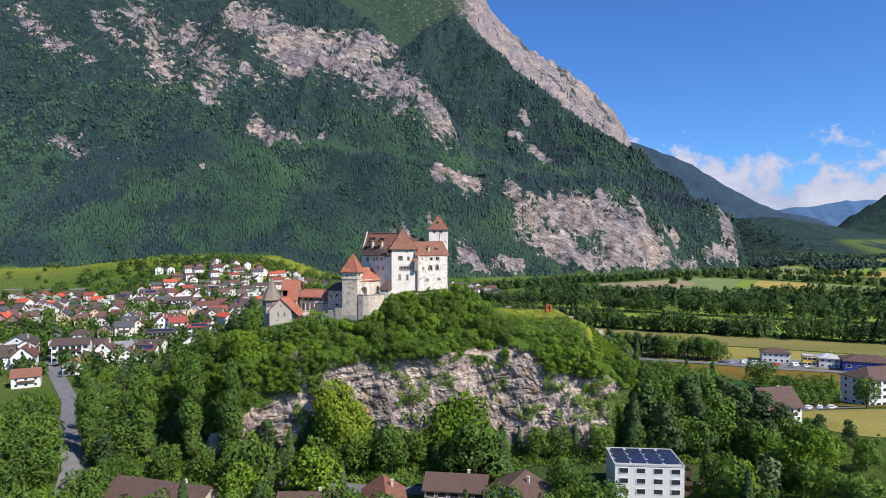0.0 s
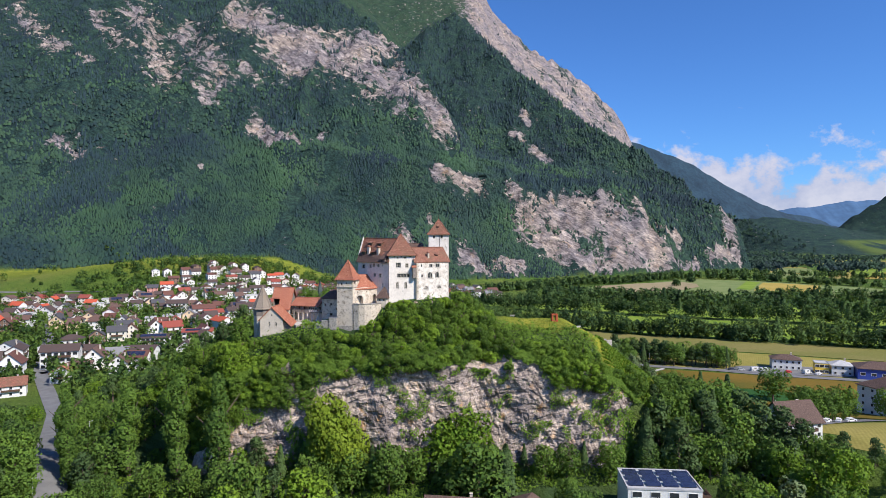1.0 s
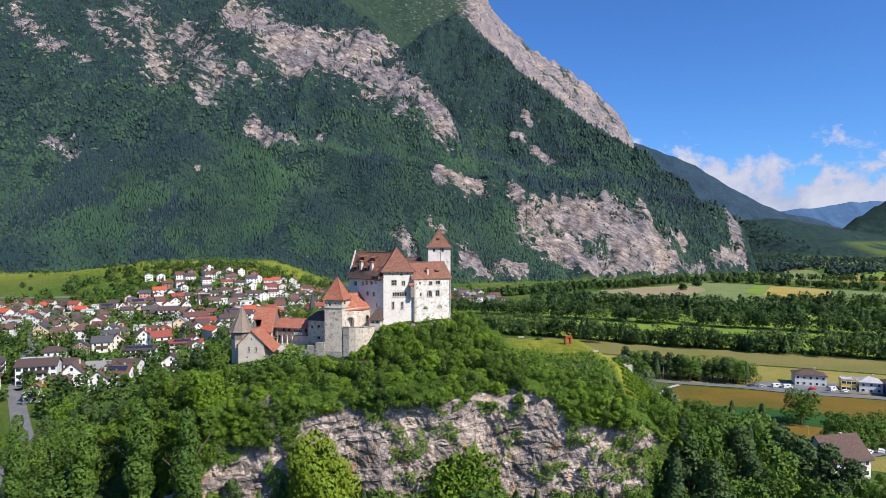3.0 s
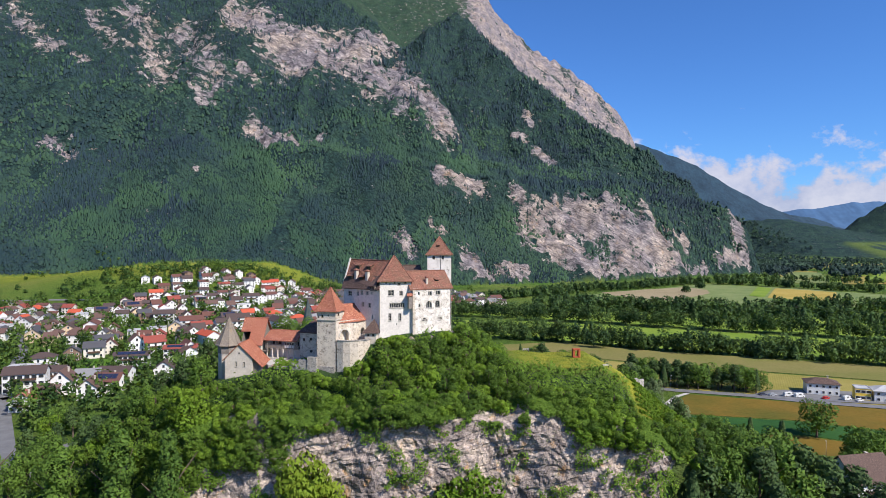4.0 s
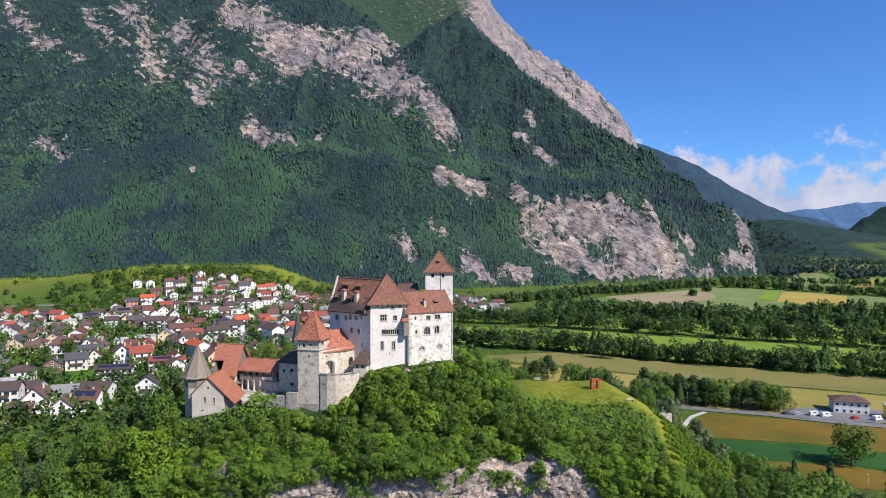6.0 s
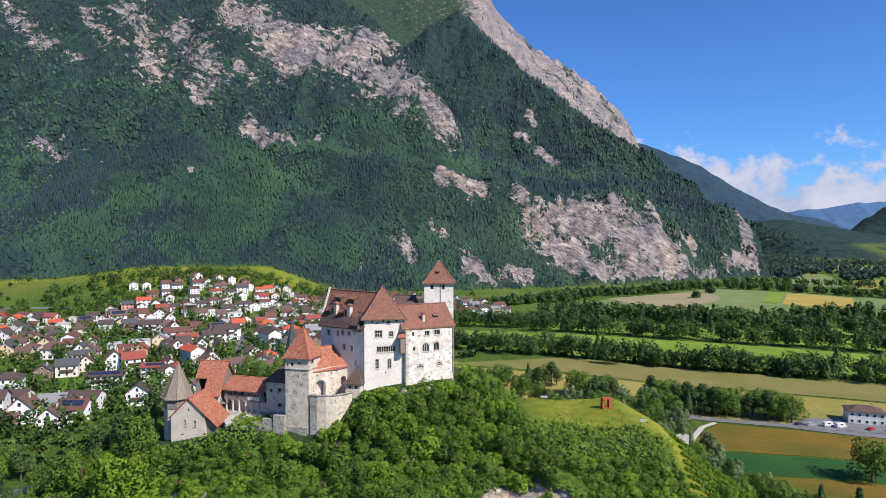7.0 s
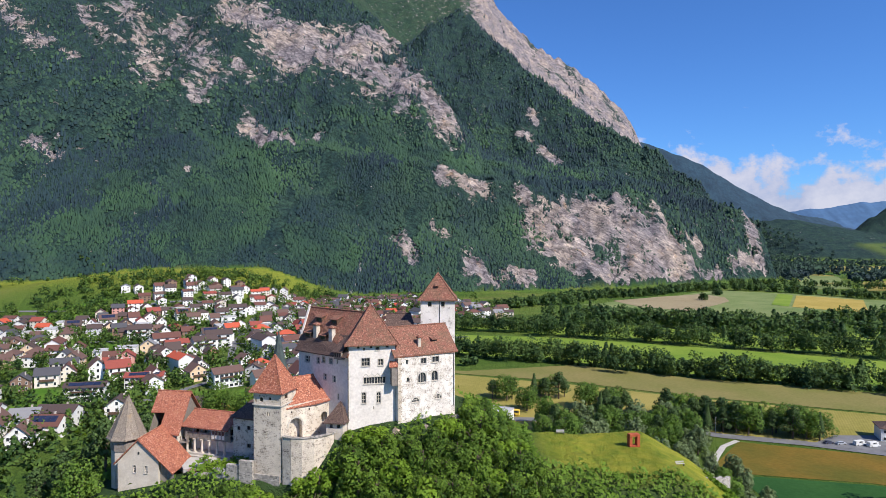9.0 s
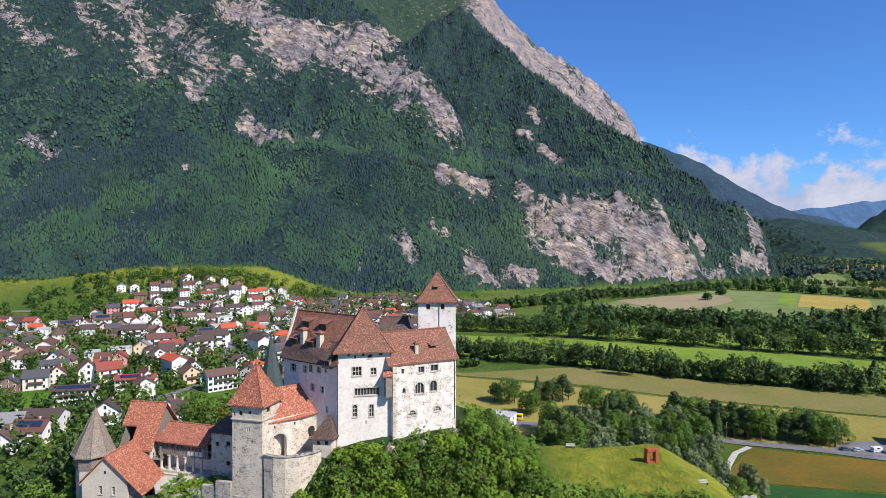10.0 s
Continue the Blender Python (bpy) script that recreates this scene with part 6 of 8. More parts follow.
# trees that hang over the cliff's broken rim and clothe its ends
RIM = [(-80, -32), (-66, -24), (-62, -15.5), (-42, -15.5), (-40, -7.5), (-31, -6.4), (-22, -5), (-12, -3.8), (-3, -3.4), (1, -1), (13, -1), (24, 2.4), (28, 1), (32, -7), (46, -10.5), (57, -9), (61, -14), (66, -24)]
for k, x in enumerate(np.arange(-78, 50, 2.3)):
    z, j = float(ramp(x, *RIM)) + 0.4, int((x + 86) / 152 * (ncol - 1))
    while z < lipz[j] + 0.5:
        i = int(np.clip((z - footz[j]) / (lipz[j] - footz[j]), 0, 1) * (nrow - 1))
        if pr.random() < 0.88 and abs(x + 49 + 0.25 * z) > 1.2:
            plant("fresh_shrub" if pr.random() < 0.2 else "slope_tree", float(x) + pr.uniform(-0.8, 0.8), float(cy[i, j]) - 0.2, z - 1.0, min(pr.uniform(3.4, 5.0), ramp(x, *CAP) - z + 1.0), pr.uniform(0, 6.28), 1.2)
        z += 2.5
# behind the castle and on the hill's left end
for x, y in scatter(46, (-120, 14, -6, 60), 6.0, lambda x, y: clear_of_castle(x, y, 2.5) and (x < -66 or y > 12), pr):
    z = stand(x, y)
    h = pr.uniform(8, 12)
    if x > -40 and z + h > 15:
        h = 15 - z
    if h > 3:
        plant(pr.choice(["broadleaf_tree", "broadleaf_tree", "pine_tree"]) if x < -66 else "broadleaf_tree", x, y, z - 0.5, h, pr.uniform(0, 6.28))
for x, y, top, nm in ((-49.5, 11.5, 19.6, "court_tree"), (-42.0, 11.0, 19.0, "court_tree"), (-37.0, 9.0, 18.5, "court_tree"), (-71.0, 2.0, 14.0, "pine_tree"), (-76, -4, 9.0, "pine_tree")):
    z = stand(x, y)
    plant(nm, x, y, z - 0.4, top - z, 1.0)


def sight_limit(x, y):
    """Trees before the bare cliff stay low enough to leave it open."""
    if -46 < x < 60 and y > -60:
        return -27.0 + ramp(y, (-60, 9), (-26, 0)) + ramp(x, (-46, 6), (-36, 0), (20, 0), (44, 1), (60, 8))
    return 99


# wood at the foot of the cliff and towards the viewer
for x, y in scatter(190, (-138, 104, -100, -27), 6.0, lambda x, y: off_road(x, y) and off_house(x, y), pr):
    z = stand(x, y)
    h = min(pr.uniform(10, 16), sight_limit(x, y) - z)
    if h < 4:
        continue
    u = pr.random()
    nm = "spruce_tree" if u < 0.14 else "pine_tree" if u < 0.2 else "fresh_tree" if u < 0.3 else "broadleaf_tree"
    plant(nm, x, y, z - 0.3, h, pr.uniform(0, 6.28))
# left wood along the road, right wood below the meadow
for x, y in scatter(80, (-175, -66, -26, 95), 7.6, lambda x, y: off_road(x, y, 3) and (x < -80 or y > 25 or y < -14), pr):
    z = stand(x, y)
    u = pr.random()
    plant("pine_tree" if u < 0.2 else "fresh_tree" if u < 0.3 else "broadleaf_tree", x, y, z - 0.3, pr.uniform(9, 14.5), pr.uniform(0, 6.28))
for x, y in scatter(60, (58, 128, -40, 62), 6.8, lambda x, y: off_road(x, y, 3) and off_house(x, y) and not (x > 96 and y > 8) and not (x < 78 and -12 < y < 26) and (y < 40 or x > 84), pr):
    z = stand(x, y)
    u = pr.random()
    h = min(pr.uniform(9, 14), ramp(x, (58, -5), (75, -12), (100, -18), (128, -22)) - z + 2)
    if h > 3:
        plant("pine_tree" if u < 0.25 else "broadleaf_tree", x, y, z - 0.3, h, pr.uniform(0, 6.28))
# dense wood round the brown-roofed house
for x, y in scatter(36, (62, 101, -34, 2), 5.4, lambda x, y: off_road(x, y, 2.5) and off_house(x, y, 0.5), pr):
    z = stand(x, y)
    plant(pr.choice(["pine_tree", "broadleaf_tree", "spruce_tree", "broadleaf_tree"]), x, y, z - 0.3, min(pr.uniform(14, 23), -10 - z), pr.uniform(0, 6.28))
for x, y, h in ((142, 27, 13), (147, 29, 15), (153, 31, 14), (160, 36, 13), (167, 40, 15), (185, 40, 14), (126, 10, 11)):
    plant("broadleaf_tree", x, y, stand(x, y) - 0.3, h, x)
# poplars and marked single trees
for x, y, top, nm, wide in ((-67, -34, -2, "poplar_tree", 1.0), (-80, -32, 0.5, "poplar_tree", 1.0), (-96, -30, -5, "poplar_tree", 1.1), (-112, -34, -8, "poplar_tree", 1.0), (-121, -20, -8, "poplar_tree", 1.1),
                            (-34, -30, -9.8, "lime_tree", 0.72), (-30.5, -31, -15.5, "lime_tree", 0.8), (4, -29, -15.0, "fresh_tree", 0.9), (8, -29, -13.5, "fresh_tree", 0.9), (0, -31, -17.5, "fresh_tree", 1.0),
                            (-16, -38, -22, "broadleaf_tree", 0.9), (10, -42, -20.5, "broadleaf_tree", 1.2), (18, -40, -22.5, "spruce_tree", 1.2), (-36, -56, -23, "fresh_tree", 1.1), (-55, -52, -22, "broadleaf_tree", 1.0),
                            (100, -30, -23, "broadleaf_tree", 1.1), (104, -33, -22, "pine_tree", 1.0), (113, -37, -29, "broadleaf_tree", 1.1), (121, -32, -29, "broadleaf_tree", 1.1), (150, 40, -24, "broadleaf_tree", 1.2), (140, 18, -26, "broadleaf_tree", 1.0), (118, -42, -24, "fresh_tree", 1.3), (128, -36, -26, "broadleaf_tree", 1.2), (135, -38, -27, "broadleaf_tree", 1.2), (141, -30, -28, "broadleaf_tree", 1.1), (126, -50, -27, "broadleaf_tree", 1.2), (137, -50, -28, "broadleaf_tree", 1.2), (108, -52, -19, "fresh_tree", 0.9), (122, -52, -22, "broadleaf_tree", 1.0), (91, -56, -25, "willow_tree", 0.9), (108, -21, -16, "pine_tree", 1.1), (112.5, -25, -19, "pine_tree", 1.2), (127, -15, -27, "broadleaf_tree", 1.0), (101, -20, -14, "pine_tree", 1.0), (97, -16, -12, "pine_tree", 1.0), (176, 50, -27, "spruce_tree", 1.0), (163, 88, -27, "broadleaf_tree", 1.2)):
    z = stand(x, y)
    plant(nm, x, y, z - 0.3, top - z, 0.7, wide)
# the clump beyond the meadow
for k, (x, y) in enumerate([(27, 240), (35, 236), (52, 244), (58, 240), (66, 240), (77, 218), (87, 212), (97, 209), (116, 202), (125, 196), (128, 179), (135, 177), (141, 176), (146, 174), (152, 175), (157, 173), (164, 168), (170, 167), (175, 165), (120, 186), (131, 188), (44, 214), (82, 205), (92, 220)]):
    plant(("pine_tree", "broadleaf_tree", "spruce_tree", "pine_tree")[k % 4], x, y, stand(x, y) - 0.2, 12 + (k * 37 % 50) / 10, k, 1.15)
    plant(("broadleaf_tree", "pine_tree", "broadleaf_tree")[k % 3], x + 2 + (k * 13 % 30) / 10, y + 5 - (k * 7 % 9) * 0.3, stand(x, y) - 0.2, 10 + (k * 29 % 50) / 10, k, 1.15)
    if 8 < k < 20:
        plant(("pine_tree", "broadleaf_tree")[k % 2], x - 3, y + 9, stand(x, y) - 0.2, 11 + (k * 29 % 50) / 10, k, 1.2)
for x, y in scatter(120, (20, 112, 34, 176), 5.6, lambda x, y: off_road(x, y, 2) and x > 16 + 0.1 * y and y > 50 - 0.25 * x and not (y > 120 and x < 45), pr):
    z = stand(x, y)
    plant(pr.choice(["willow_tree", "willow_tree", "willow_tree", "broadleaf_tree"]), x, y, z - 0.3, min(pr.uniform(9, 14.5), -6 - z), pr.uniform(0, 6.28))


for x, y in scatter(44, (42, 114, 148, 193), 4.8, lambda x, y: off_road(x, y, 1.2) and x > 42 + 0.1 * (y - 148), pr):
    plant(pr.choice(["broadleaf_tree", "willow_tree", "broadleaf_tree", "pine_tree"]), x, y, stand(x, y) - 0.3, pr.uniform(12, 17), pr.uniform(0, 6.28))


# low growth that covers the hill between the trees
sr = np.random.default_rng(17)
gx_, gy_ = sr.uniform(-128, 92, 150000), sr.uniform(-60, 40, 150000)
gz_ = np.maximum(hill(gx_, gy_), land(gx_, gy_))
grass_ = ((gx_ > 18) & (gx_ < 66) & (gy_ > -9)) | ((gx_ > 51) & (gx_ < 78) & (gy_ > -21) & (gy_ < 24))
built_ = np.zeros(len(gx_), bool)
for x0, x1, y0, y1 in CASTLE_BOXES + BUILT:
    built_ |= (gx_ > x0) & (gx_ < x1) & (gy_ > y0) & (gy_ < y1)
front_ = ramp(gx_, (-66, -14.5), (-47, -14.5), (-36, -15), (-29, -18.3), (-20, -14.0), (-18, -11.7), (-9, -10.2), (2, -4.4), (5, -1.5))
ok_ = ~grass_ & (~built_ | ((gy_ < front_) & (gy_ > -25))) & ((gy_ < 14) | (gx_ < -60)) & (gz_ > land(gx_, gy_) - 0.5)
near_road = np.zeros(len(gx_), bool)
for rx, ry, rw in ROAD_PTS:
    near_road |= np.hypot(gx_ - rx, gy_ - ry) < rw / 2 + 1
ok_ &= ~near_road
gx_, gy_, gz_ = gx_[ok_], gy_[ok_], gz_[ok_]
lump = 1.4 * (1 + vnoise(gx_ / 2.3, gy_ / 2.3, 61)) * sr.uniform(0.2, 1, len(gx_))
v_, f_ = leaves(np.stack([gx_, gy_, gz_ + lump], 1), np.tile((0.1, -0.5, 0.9), (len(gx_), 1)), 0.62, sr)
v2, f2 = leaves(LEDGE, np.tile((0.1, -0.8, 0.5), (len(LEDGE), 1)), 0.5, sr)
v_, f_ = np.concatenate([v_, v2]), np.concatenate([f_, f2 + len(v_)])
me_ = bpy.data.meshes.new("hill_shrubs")
bulk(me_, v_, f_)
bend = np.stack([vnoise(gx_ / 2.3 + 40, gy_ / 2.3, 62), -0.7 + vnoise(gx_ / 2.3, gy_ / 2.3 + 40, 65), 0.9 + 0 * gx_], 1)
outward(me_, np.concatenate([bend, np.tile((0.1, -0.8, 0.5), (len(LEDGE), 1))]))
me_.materials.append(M_LEAF)
tagged(new("hill_shrubs", me_), "dense low shrubs covering the castle hill", "shrubs", kind="stuff")


# ---- woods too many to count: one mesh each ----
def wood_mesh(name, xs, ys, zs, hs, rs, material, conifer, label, seed):
    """Simple pointed and rounded crowns, thousands in one mesh."""
    r = np.random.default_rng(seed)
    n = len(xs)
    k = 3
    g = np.arange(k) * 2 * np.pi / k
    rings = []
    prof = [(0.12, 0.9), (0.62, 0.8)]
    cone = [(0.05, 1.0), (0.5, 0.58)]
    base = np.stack([xs, ys, zs], -1)
    for (h0, r0), (h1, r1) in zip(prof, cone):
        hh = np.where(conifer, h1, h0)[:, None] * hs[:, None] * r.uniform(0.85, 1.15, (n, k))
        rr = np.where(conifer, r1, r0)[:, None] * rs[:, None] * r.uniform(0.62, 1.3, (n, k))
        ang = g[None] + r.uniform(0, 1, (n, 1)) + r.uniform(-0.3, 0.3, (n, k))
        rings.append(np.stack([xs[:, None] + rr * np.cos(ang), ys[:, None] + rr * np.sin(ang), zs[:, None] + hh], -1))
    top = base + np.stack([r.normal(0, 0.15, n) * rs, r.normal(0, 0.15, n) * rs, hs], -1)
    v = np.concatenate([*rings, top[:, None]], 1)
    per = 2 * k + 1
    f = []
    for j in range(k):
        i = (j + 1) % k
        for a in (0,):
            f += [(a * k + j, a * k + i, (a + 1) * k + i), (a * k + j, (a + 1) * k + i, (a + 1) * k + j)]
        f.append((k + j, k + i, 2 * k))
    f = np.array(f)
    faces = (f[None] + (np.arange(n) * per)[:, None, None]).reshape(-1, 3)
    me = bpy.data.meshes.new(name)
    bulk(me, v.reshape(-1, 3), faces)
    me.materials.append(material)
    return tagged(new(name, me), label, "woods", kind="stuff")


def mountain_wood(count, a0, a1, d0, d1, size, seed, power=1.0):
    r = np.random.default_rng(seed)
    a = np.radians(r.uniform(a0, a1, count))
    d = d0 + (d1 - d0) * r.uniform(0, 1, count) ** power
    x, y = d * np.sin(a), -200 + d * np.cos(a)
    z = land(x, y)
    fl = meadow_rise(x, y)
    b = bare(x, y) + 0.75 * fbm(x / 40, y / 40, 4, 77) - 0.75 * np.maximum(0, fbm(x / 24, y / 24, 3, 78)) * (x > 0) * (y < 1450) - 0.5 * (r.uniform(0, 1, count) < 0.16)
    glade = fbm(x / 60, y / 60, 4, 91)
    ok = (z > fl + 3) & (b < 0.34) & (glade > -0.45)
    x, y, z = x[ok], y[ok], z[ok]
    n = len(x)
    s = size * r.uniform(0.65, 1.35, n) * (0.8 + 0.3 * fbm(x / 50, y / 50, 2, 92))
    con = fbm(x / 120, y / 120, 3, 93) + 0.25 * r.normal(0, 1, n) > 0.16
    con |= (z > 420) & (r.uniform(0, 1, n) < 0.7)
    return x, y, z - 1.0, s * np.where(con, 1.5, 1.05), s * np.where(con, 0.36, 0.56), con


# stands of young, lighter broadleaf wood: from (x, y) to (x, y), and half their width
LIGHT_WOODS = np.array([(-430, 960, -380, 1090, 95), (-640, 900, -590, 980, 85), (-265, 1355, 21, 1236, 48), (-300, 960, -180, 960, 45), (-500, 1200, -420, 1180, 40)], float)


def lightness(x, y):
    out = np.zeros(np.shape(x))
    for x0, y0, x1, y1, r in LIGHT_WOODS:
        dx, dy = x1 - x0, y1 - y0
        t = np.clip(((x - x0) * dx + (y - y0) * dy) / (dx * dx + dy * dy), 0, 1)
        out = np.maximum(out, 1.3 - np.hypot(x - x0 - t * dx, y - y0 - t * dy) / r)
    return out + 0.8 * fbm(x / 70, y / 70, 4, 97)


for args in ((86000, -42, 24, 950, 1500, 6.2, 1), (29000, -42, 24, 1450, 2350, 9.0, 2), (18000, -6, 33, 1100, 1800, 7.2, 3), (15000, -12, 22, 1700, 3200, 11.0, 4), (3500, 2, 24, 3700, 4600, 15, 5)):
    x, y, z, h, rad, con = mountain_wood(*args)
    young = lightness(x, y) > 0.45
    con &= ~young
    for pick, mt, label in ((con, M_HAZED_SPRUCE, "dark spruce forest on the steep mountain slopes"), (~con & ~young, M_HAZED_WOOD, "dense deciduous mountain forest on the steep slopes"), (young, M_YOUNGWOOD, "lighter green young wood on the mountain slope")):
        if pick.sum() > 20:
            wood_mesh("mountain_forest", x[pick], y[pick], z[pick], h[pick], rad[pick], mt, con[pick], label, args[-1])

# ---- houses ----
def mesh_of(name, build, material):
    bm = bmesh.new()
    build(bm)
    bmesh.ops.recalc_face_normals(bm, faces=bm.faces)
    me = bpy.data.meshes.new(name)
    bm.to_mesh(me)
    bm.free()
    me.materials.append(material)
    return me


def child(name, me, parent, label=""):
    ob = new(name, me)
    ob.parent = parent
    return tagged(ob, label)


def hang(me, name, parent, x, y, z, turn=0.0):
    ob = new(name, me)
    ob.parent = parent
    ob.matrix_basis = pose(x, y, z, 0, 0, math.degrees(turn))
    return ob


def box_mesh(name, sx, sy, sz, material):
    return mesh_of(name, lambda bm: block(bm, (0, 0, 0), (sx, sy, sz)), material)


M_WHITEFRAME = plain("white_frame", (0.62, 0.62, 0.6), (0.75, 0.75, 0.73), 2.0, 0.6, 0.005, 9)


def window_mesh(w, h):
    """A small window: dark glass, white frame with a middle bar, and a sill."""
    def b(bm):
        def rect(k, y):
            return [bm.verts.new((sx * (w / 2 + k), y, sz * (h / 2 + k))) for sx, sz in ((-1, -1), (1, -1), (1, 1), (-1, 1))]
        back, rim, lip, deep = rect(0.12, 0.02), rect(0.12, -0.09), rect(-0.02, -0.09), rect(-0.02, -0.03)
        for p, q in ((back, rim), (rim, lip), (lip, deep)):
            for k in range(4):
                bm.faces.new((p[k], p[(k + 1) % 4], q[(k + 1) % 4], q[k]))
        bm.faces.new(deep).material_index = 1
    me = mesh_of("window", b, M_WHITEFRAME)
    me.materials.append(M_GLASS)
    return me


WIN, WIN_WIDE = window_mesh(1.2, 1.3), window_mesh(2.4, 1.4)


def glaze(parent, x, y, z, turn, wide=False):
    hang(WIN_WIDE if wide else WIN, "window", parent, x, y, z, turn)


def house(name, w, d, h, rise, label, category="house", storeys=2, walls=None, roofs=None, gable_front=False, balcony=True, flat=False, hip=False, solar=False, group="village houses", win_n=3, side=True):
    """A house with its ground floor at 0, its eaves at h and its ridge rise above: walls, roof, windows, chimney, balcony."""
    walls, roofs = walls or M_WALLS, roofs or M_ROOFS
    ob = tagged(new(name), label, category, group)

    def wall(bm):
        c = [(-w / 2, -d / 2), (w / 2, -d / 2), (w / 2, d / 2), (-w / 2, d / 2)]
        for k in range(4):
            a, b = c[k], c[(k + 1) % 4]
            face(bm, [(*a, -3), (*b, -3), (*b, h), (*a, h)])
        if not flat and not hip:
            if gable_front:
                for y in (-d / 2, d / 2):
                    face(bm, [(-w / 2, y, h), (w / 2, y, h), (0, y, h + rise)])
            else:
                for x in (-w / 2, w / 2):
                    face(bm, [(x, -d / 2, h), (x, d / 2, h), (x, 0, h + rise)])
        if flat:
            face(bm, [(*p, h) for p in c])

    child("wall", mesh_of("wall", wall, walls), ob)

    def roof(bm):
        o = 0.7
        k = o * rise / ((w if gable_front else d) / 2)
        if flat:
            for x, y, sx, sy in ((0, -d / 2, w + 0.3, 0.3), (0, d / 2, w + 0.3, 0.3), (-w / 2, 0, 0.3, d), (w / 2, 0, 0.3, d)):
                block(bm, (x, y, h + 0.15), (sx, sy, 0.5))
            block(bm, (0, 0, h + 0.04), (w - 0.4, d - 0.4, 0.1))
        elif hip:
            e = [(-w / 2 - o, -d / 2 - o, h), (w / 2 + o, -d / 2 - o, h), (w / 2 + o, d / 2 + o, h), (-w / 2 - o, d / 2 + o, h)]
            m = max(0.3, w / 2 - d / 2)
            a, b = (-m, 0, h + rise), (m, 0, h + rise)
            slab(bm, [e[0], e[1], b, a], 0.25)
            slab(bm, [e[1], e[2], b], 0.25)
            slab(bm, [e[2], e[3], a, b], 0.25)
            slab(bm, [e[3], e[0], a], 0.25)
        elif gable_front:
            for s in (-1, 1):
                slab(bm, [(s * (w / 2 + o), -d / 2 - o, h - k + 0.25), (s * (w / 2 + o), d / 2 + o, h - k + 0.25), (0, d / 2 + o, h + rise + 0.25), (0, -d / 2 - o, h + rise + 0.25)], 0.25)
        else:
            for s in (-1, 1):
                slab(bm, [(-w / 2 - o, s * (d / 2 + o), h - k + 0.25), (w / 2 + o, s * (d / 2 + o), h - k + 0.25), (w / 2 + o, 0, h + rise + 0.25), (-w / 2 - o, 0, h + rise + 0.25)], 0.25)

    rf = child("roof", mesh_of("roof", roof, M_FLATROOF if flat else roofs), ob)
    per = h / storeys
    for s in range(storeys):
        for k in range(win_n):
            glaze(ob, -w / 2 + w * (k + 0.5) / win_n, -d / 2 - 0.02, per * (s + 0.52), 0, flat or w > 16)
        if side:
            glaze(ob, w / 2 + 0.02, 0, per * (s + 0.52), math.pi / 2)
    if gable_front:
        glaze(ob, 0, -d / 2 - 0.02, h + rise * 0.35, 0)
    if not flat and side:
        def stack(bm):
            block(bm, (0, 0, 0.6), (0.7, 0.7, 1.8))
            block(bm, (0, 0, 1.55), (0.9, 0.9, 0.12))
        c = child("chimney", mesh_of("chimney", stack, M_CREAM), ob)
        c.location = (w * 0.2, d * 0.08, h + rise * 0.75)
    if balcony:
        def bal(bm):
            block(bm, (0, 0, 0), (w * 0.6, 1.3, 0.18))
            block(bm, (0, -0.62, 0.5), (w * 0.6, 0.07, 0.9))
            for s in (-1, 1):
                block(bm, (s * w * 0.3, 0, 0.5), (0.07, 1.3, 0.9))
        b = child("balcony", mesh_of("balcony", bal, M_DARK_WOOD if not flat else M_WHITEFRAME), ob)
        b.location = (0, -d / 2 - 0.65, per * (storeys - 1) + 0.05)
    if solar:
        def panel(pts):
            child("solar_panel", mesh_of("solar_panel", lambda bm: slab(bm, pts, 0.06), M_SOLAR), rf, "dark blue solar panel")

        if flat:
            for j in range(3):
                for i in range(4):
                    x, y = -w * 0.36 + w * 0.24 * i, -d * 0.28 + d * 0.28 * j
                    panel([(x - w * 0.1, y - d * 0.1, h + 0.35), (x + w * 0.1, y - d * 0.1, h + 0.35), (x + w * 0.1, y + d * 0.1, h + 0.75), (x - w * 0.1, y + d * 0.1, h + 0.75)])
        else:
            t0, t1 = 0.25, 0.8
            for i in range(4):
                x0, x1 = -w * 0.4 + w * 0.2 * i + 0.05, -w * 0.4 + w * 0.2 * (i + 1) - 0.05
                panel([(x0, -d / 2 * (1 - t0), h + rise * t0 + 0.42), (x1, -d / 2 * (1 - t0), h + rise * t0 + 0.42), (x1, -d / 2 * (1 - t1), h + rise * t1 + 0.42), (x0, -d / 2 * (1 - t1), h + rise * t1 + 0.42)])
    return ob


vr = random.Random(3)
PLANS = [
    house("village_house", 11, 9, 5.6, 3.2, "rendered two-storey village house with a tiled gable roof", gable_front=True),
    house("village_house", 12, 9.5, 5.8, 2.6, "village house with long tiled eaves and a balcony"),
    house("village_house", 9.5, 10.5, 5.4, 3.6, "tall-gabled village house with rendered walls", gable_front=True, balcony=False),
    house("village_house", 14, 10, 5.8, 2.4, "broad village house with a hipped roof", hip=True, balcony=False, win_n=4),
    house("modern_house", 15, 10, 6.2, 0, "white modern house with a flat roof", flat=True, walls=M_WHITEFRAME),
    house("apartment_house", 20, 11, 8.6, 2.6, "three-storey white apartment house with balconies", storeys=3, win_n=6, walls=M_WHITEFRAME),
    house("village_house", 13, 9, 5.6, 3.0, "village house with solar panels on its roof", solar=True),
]
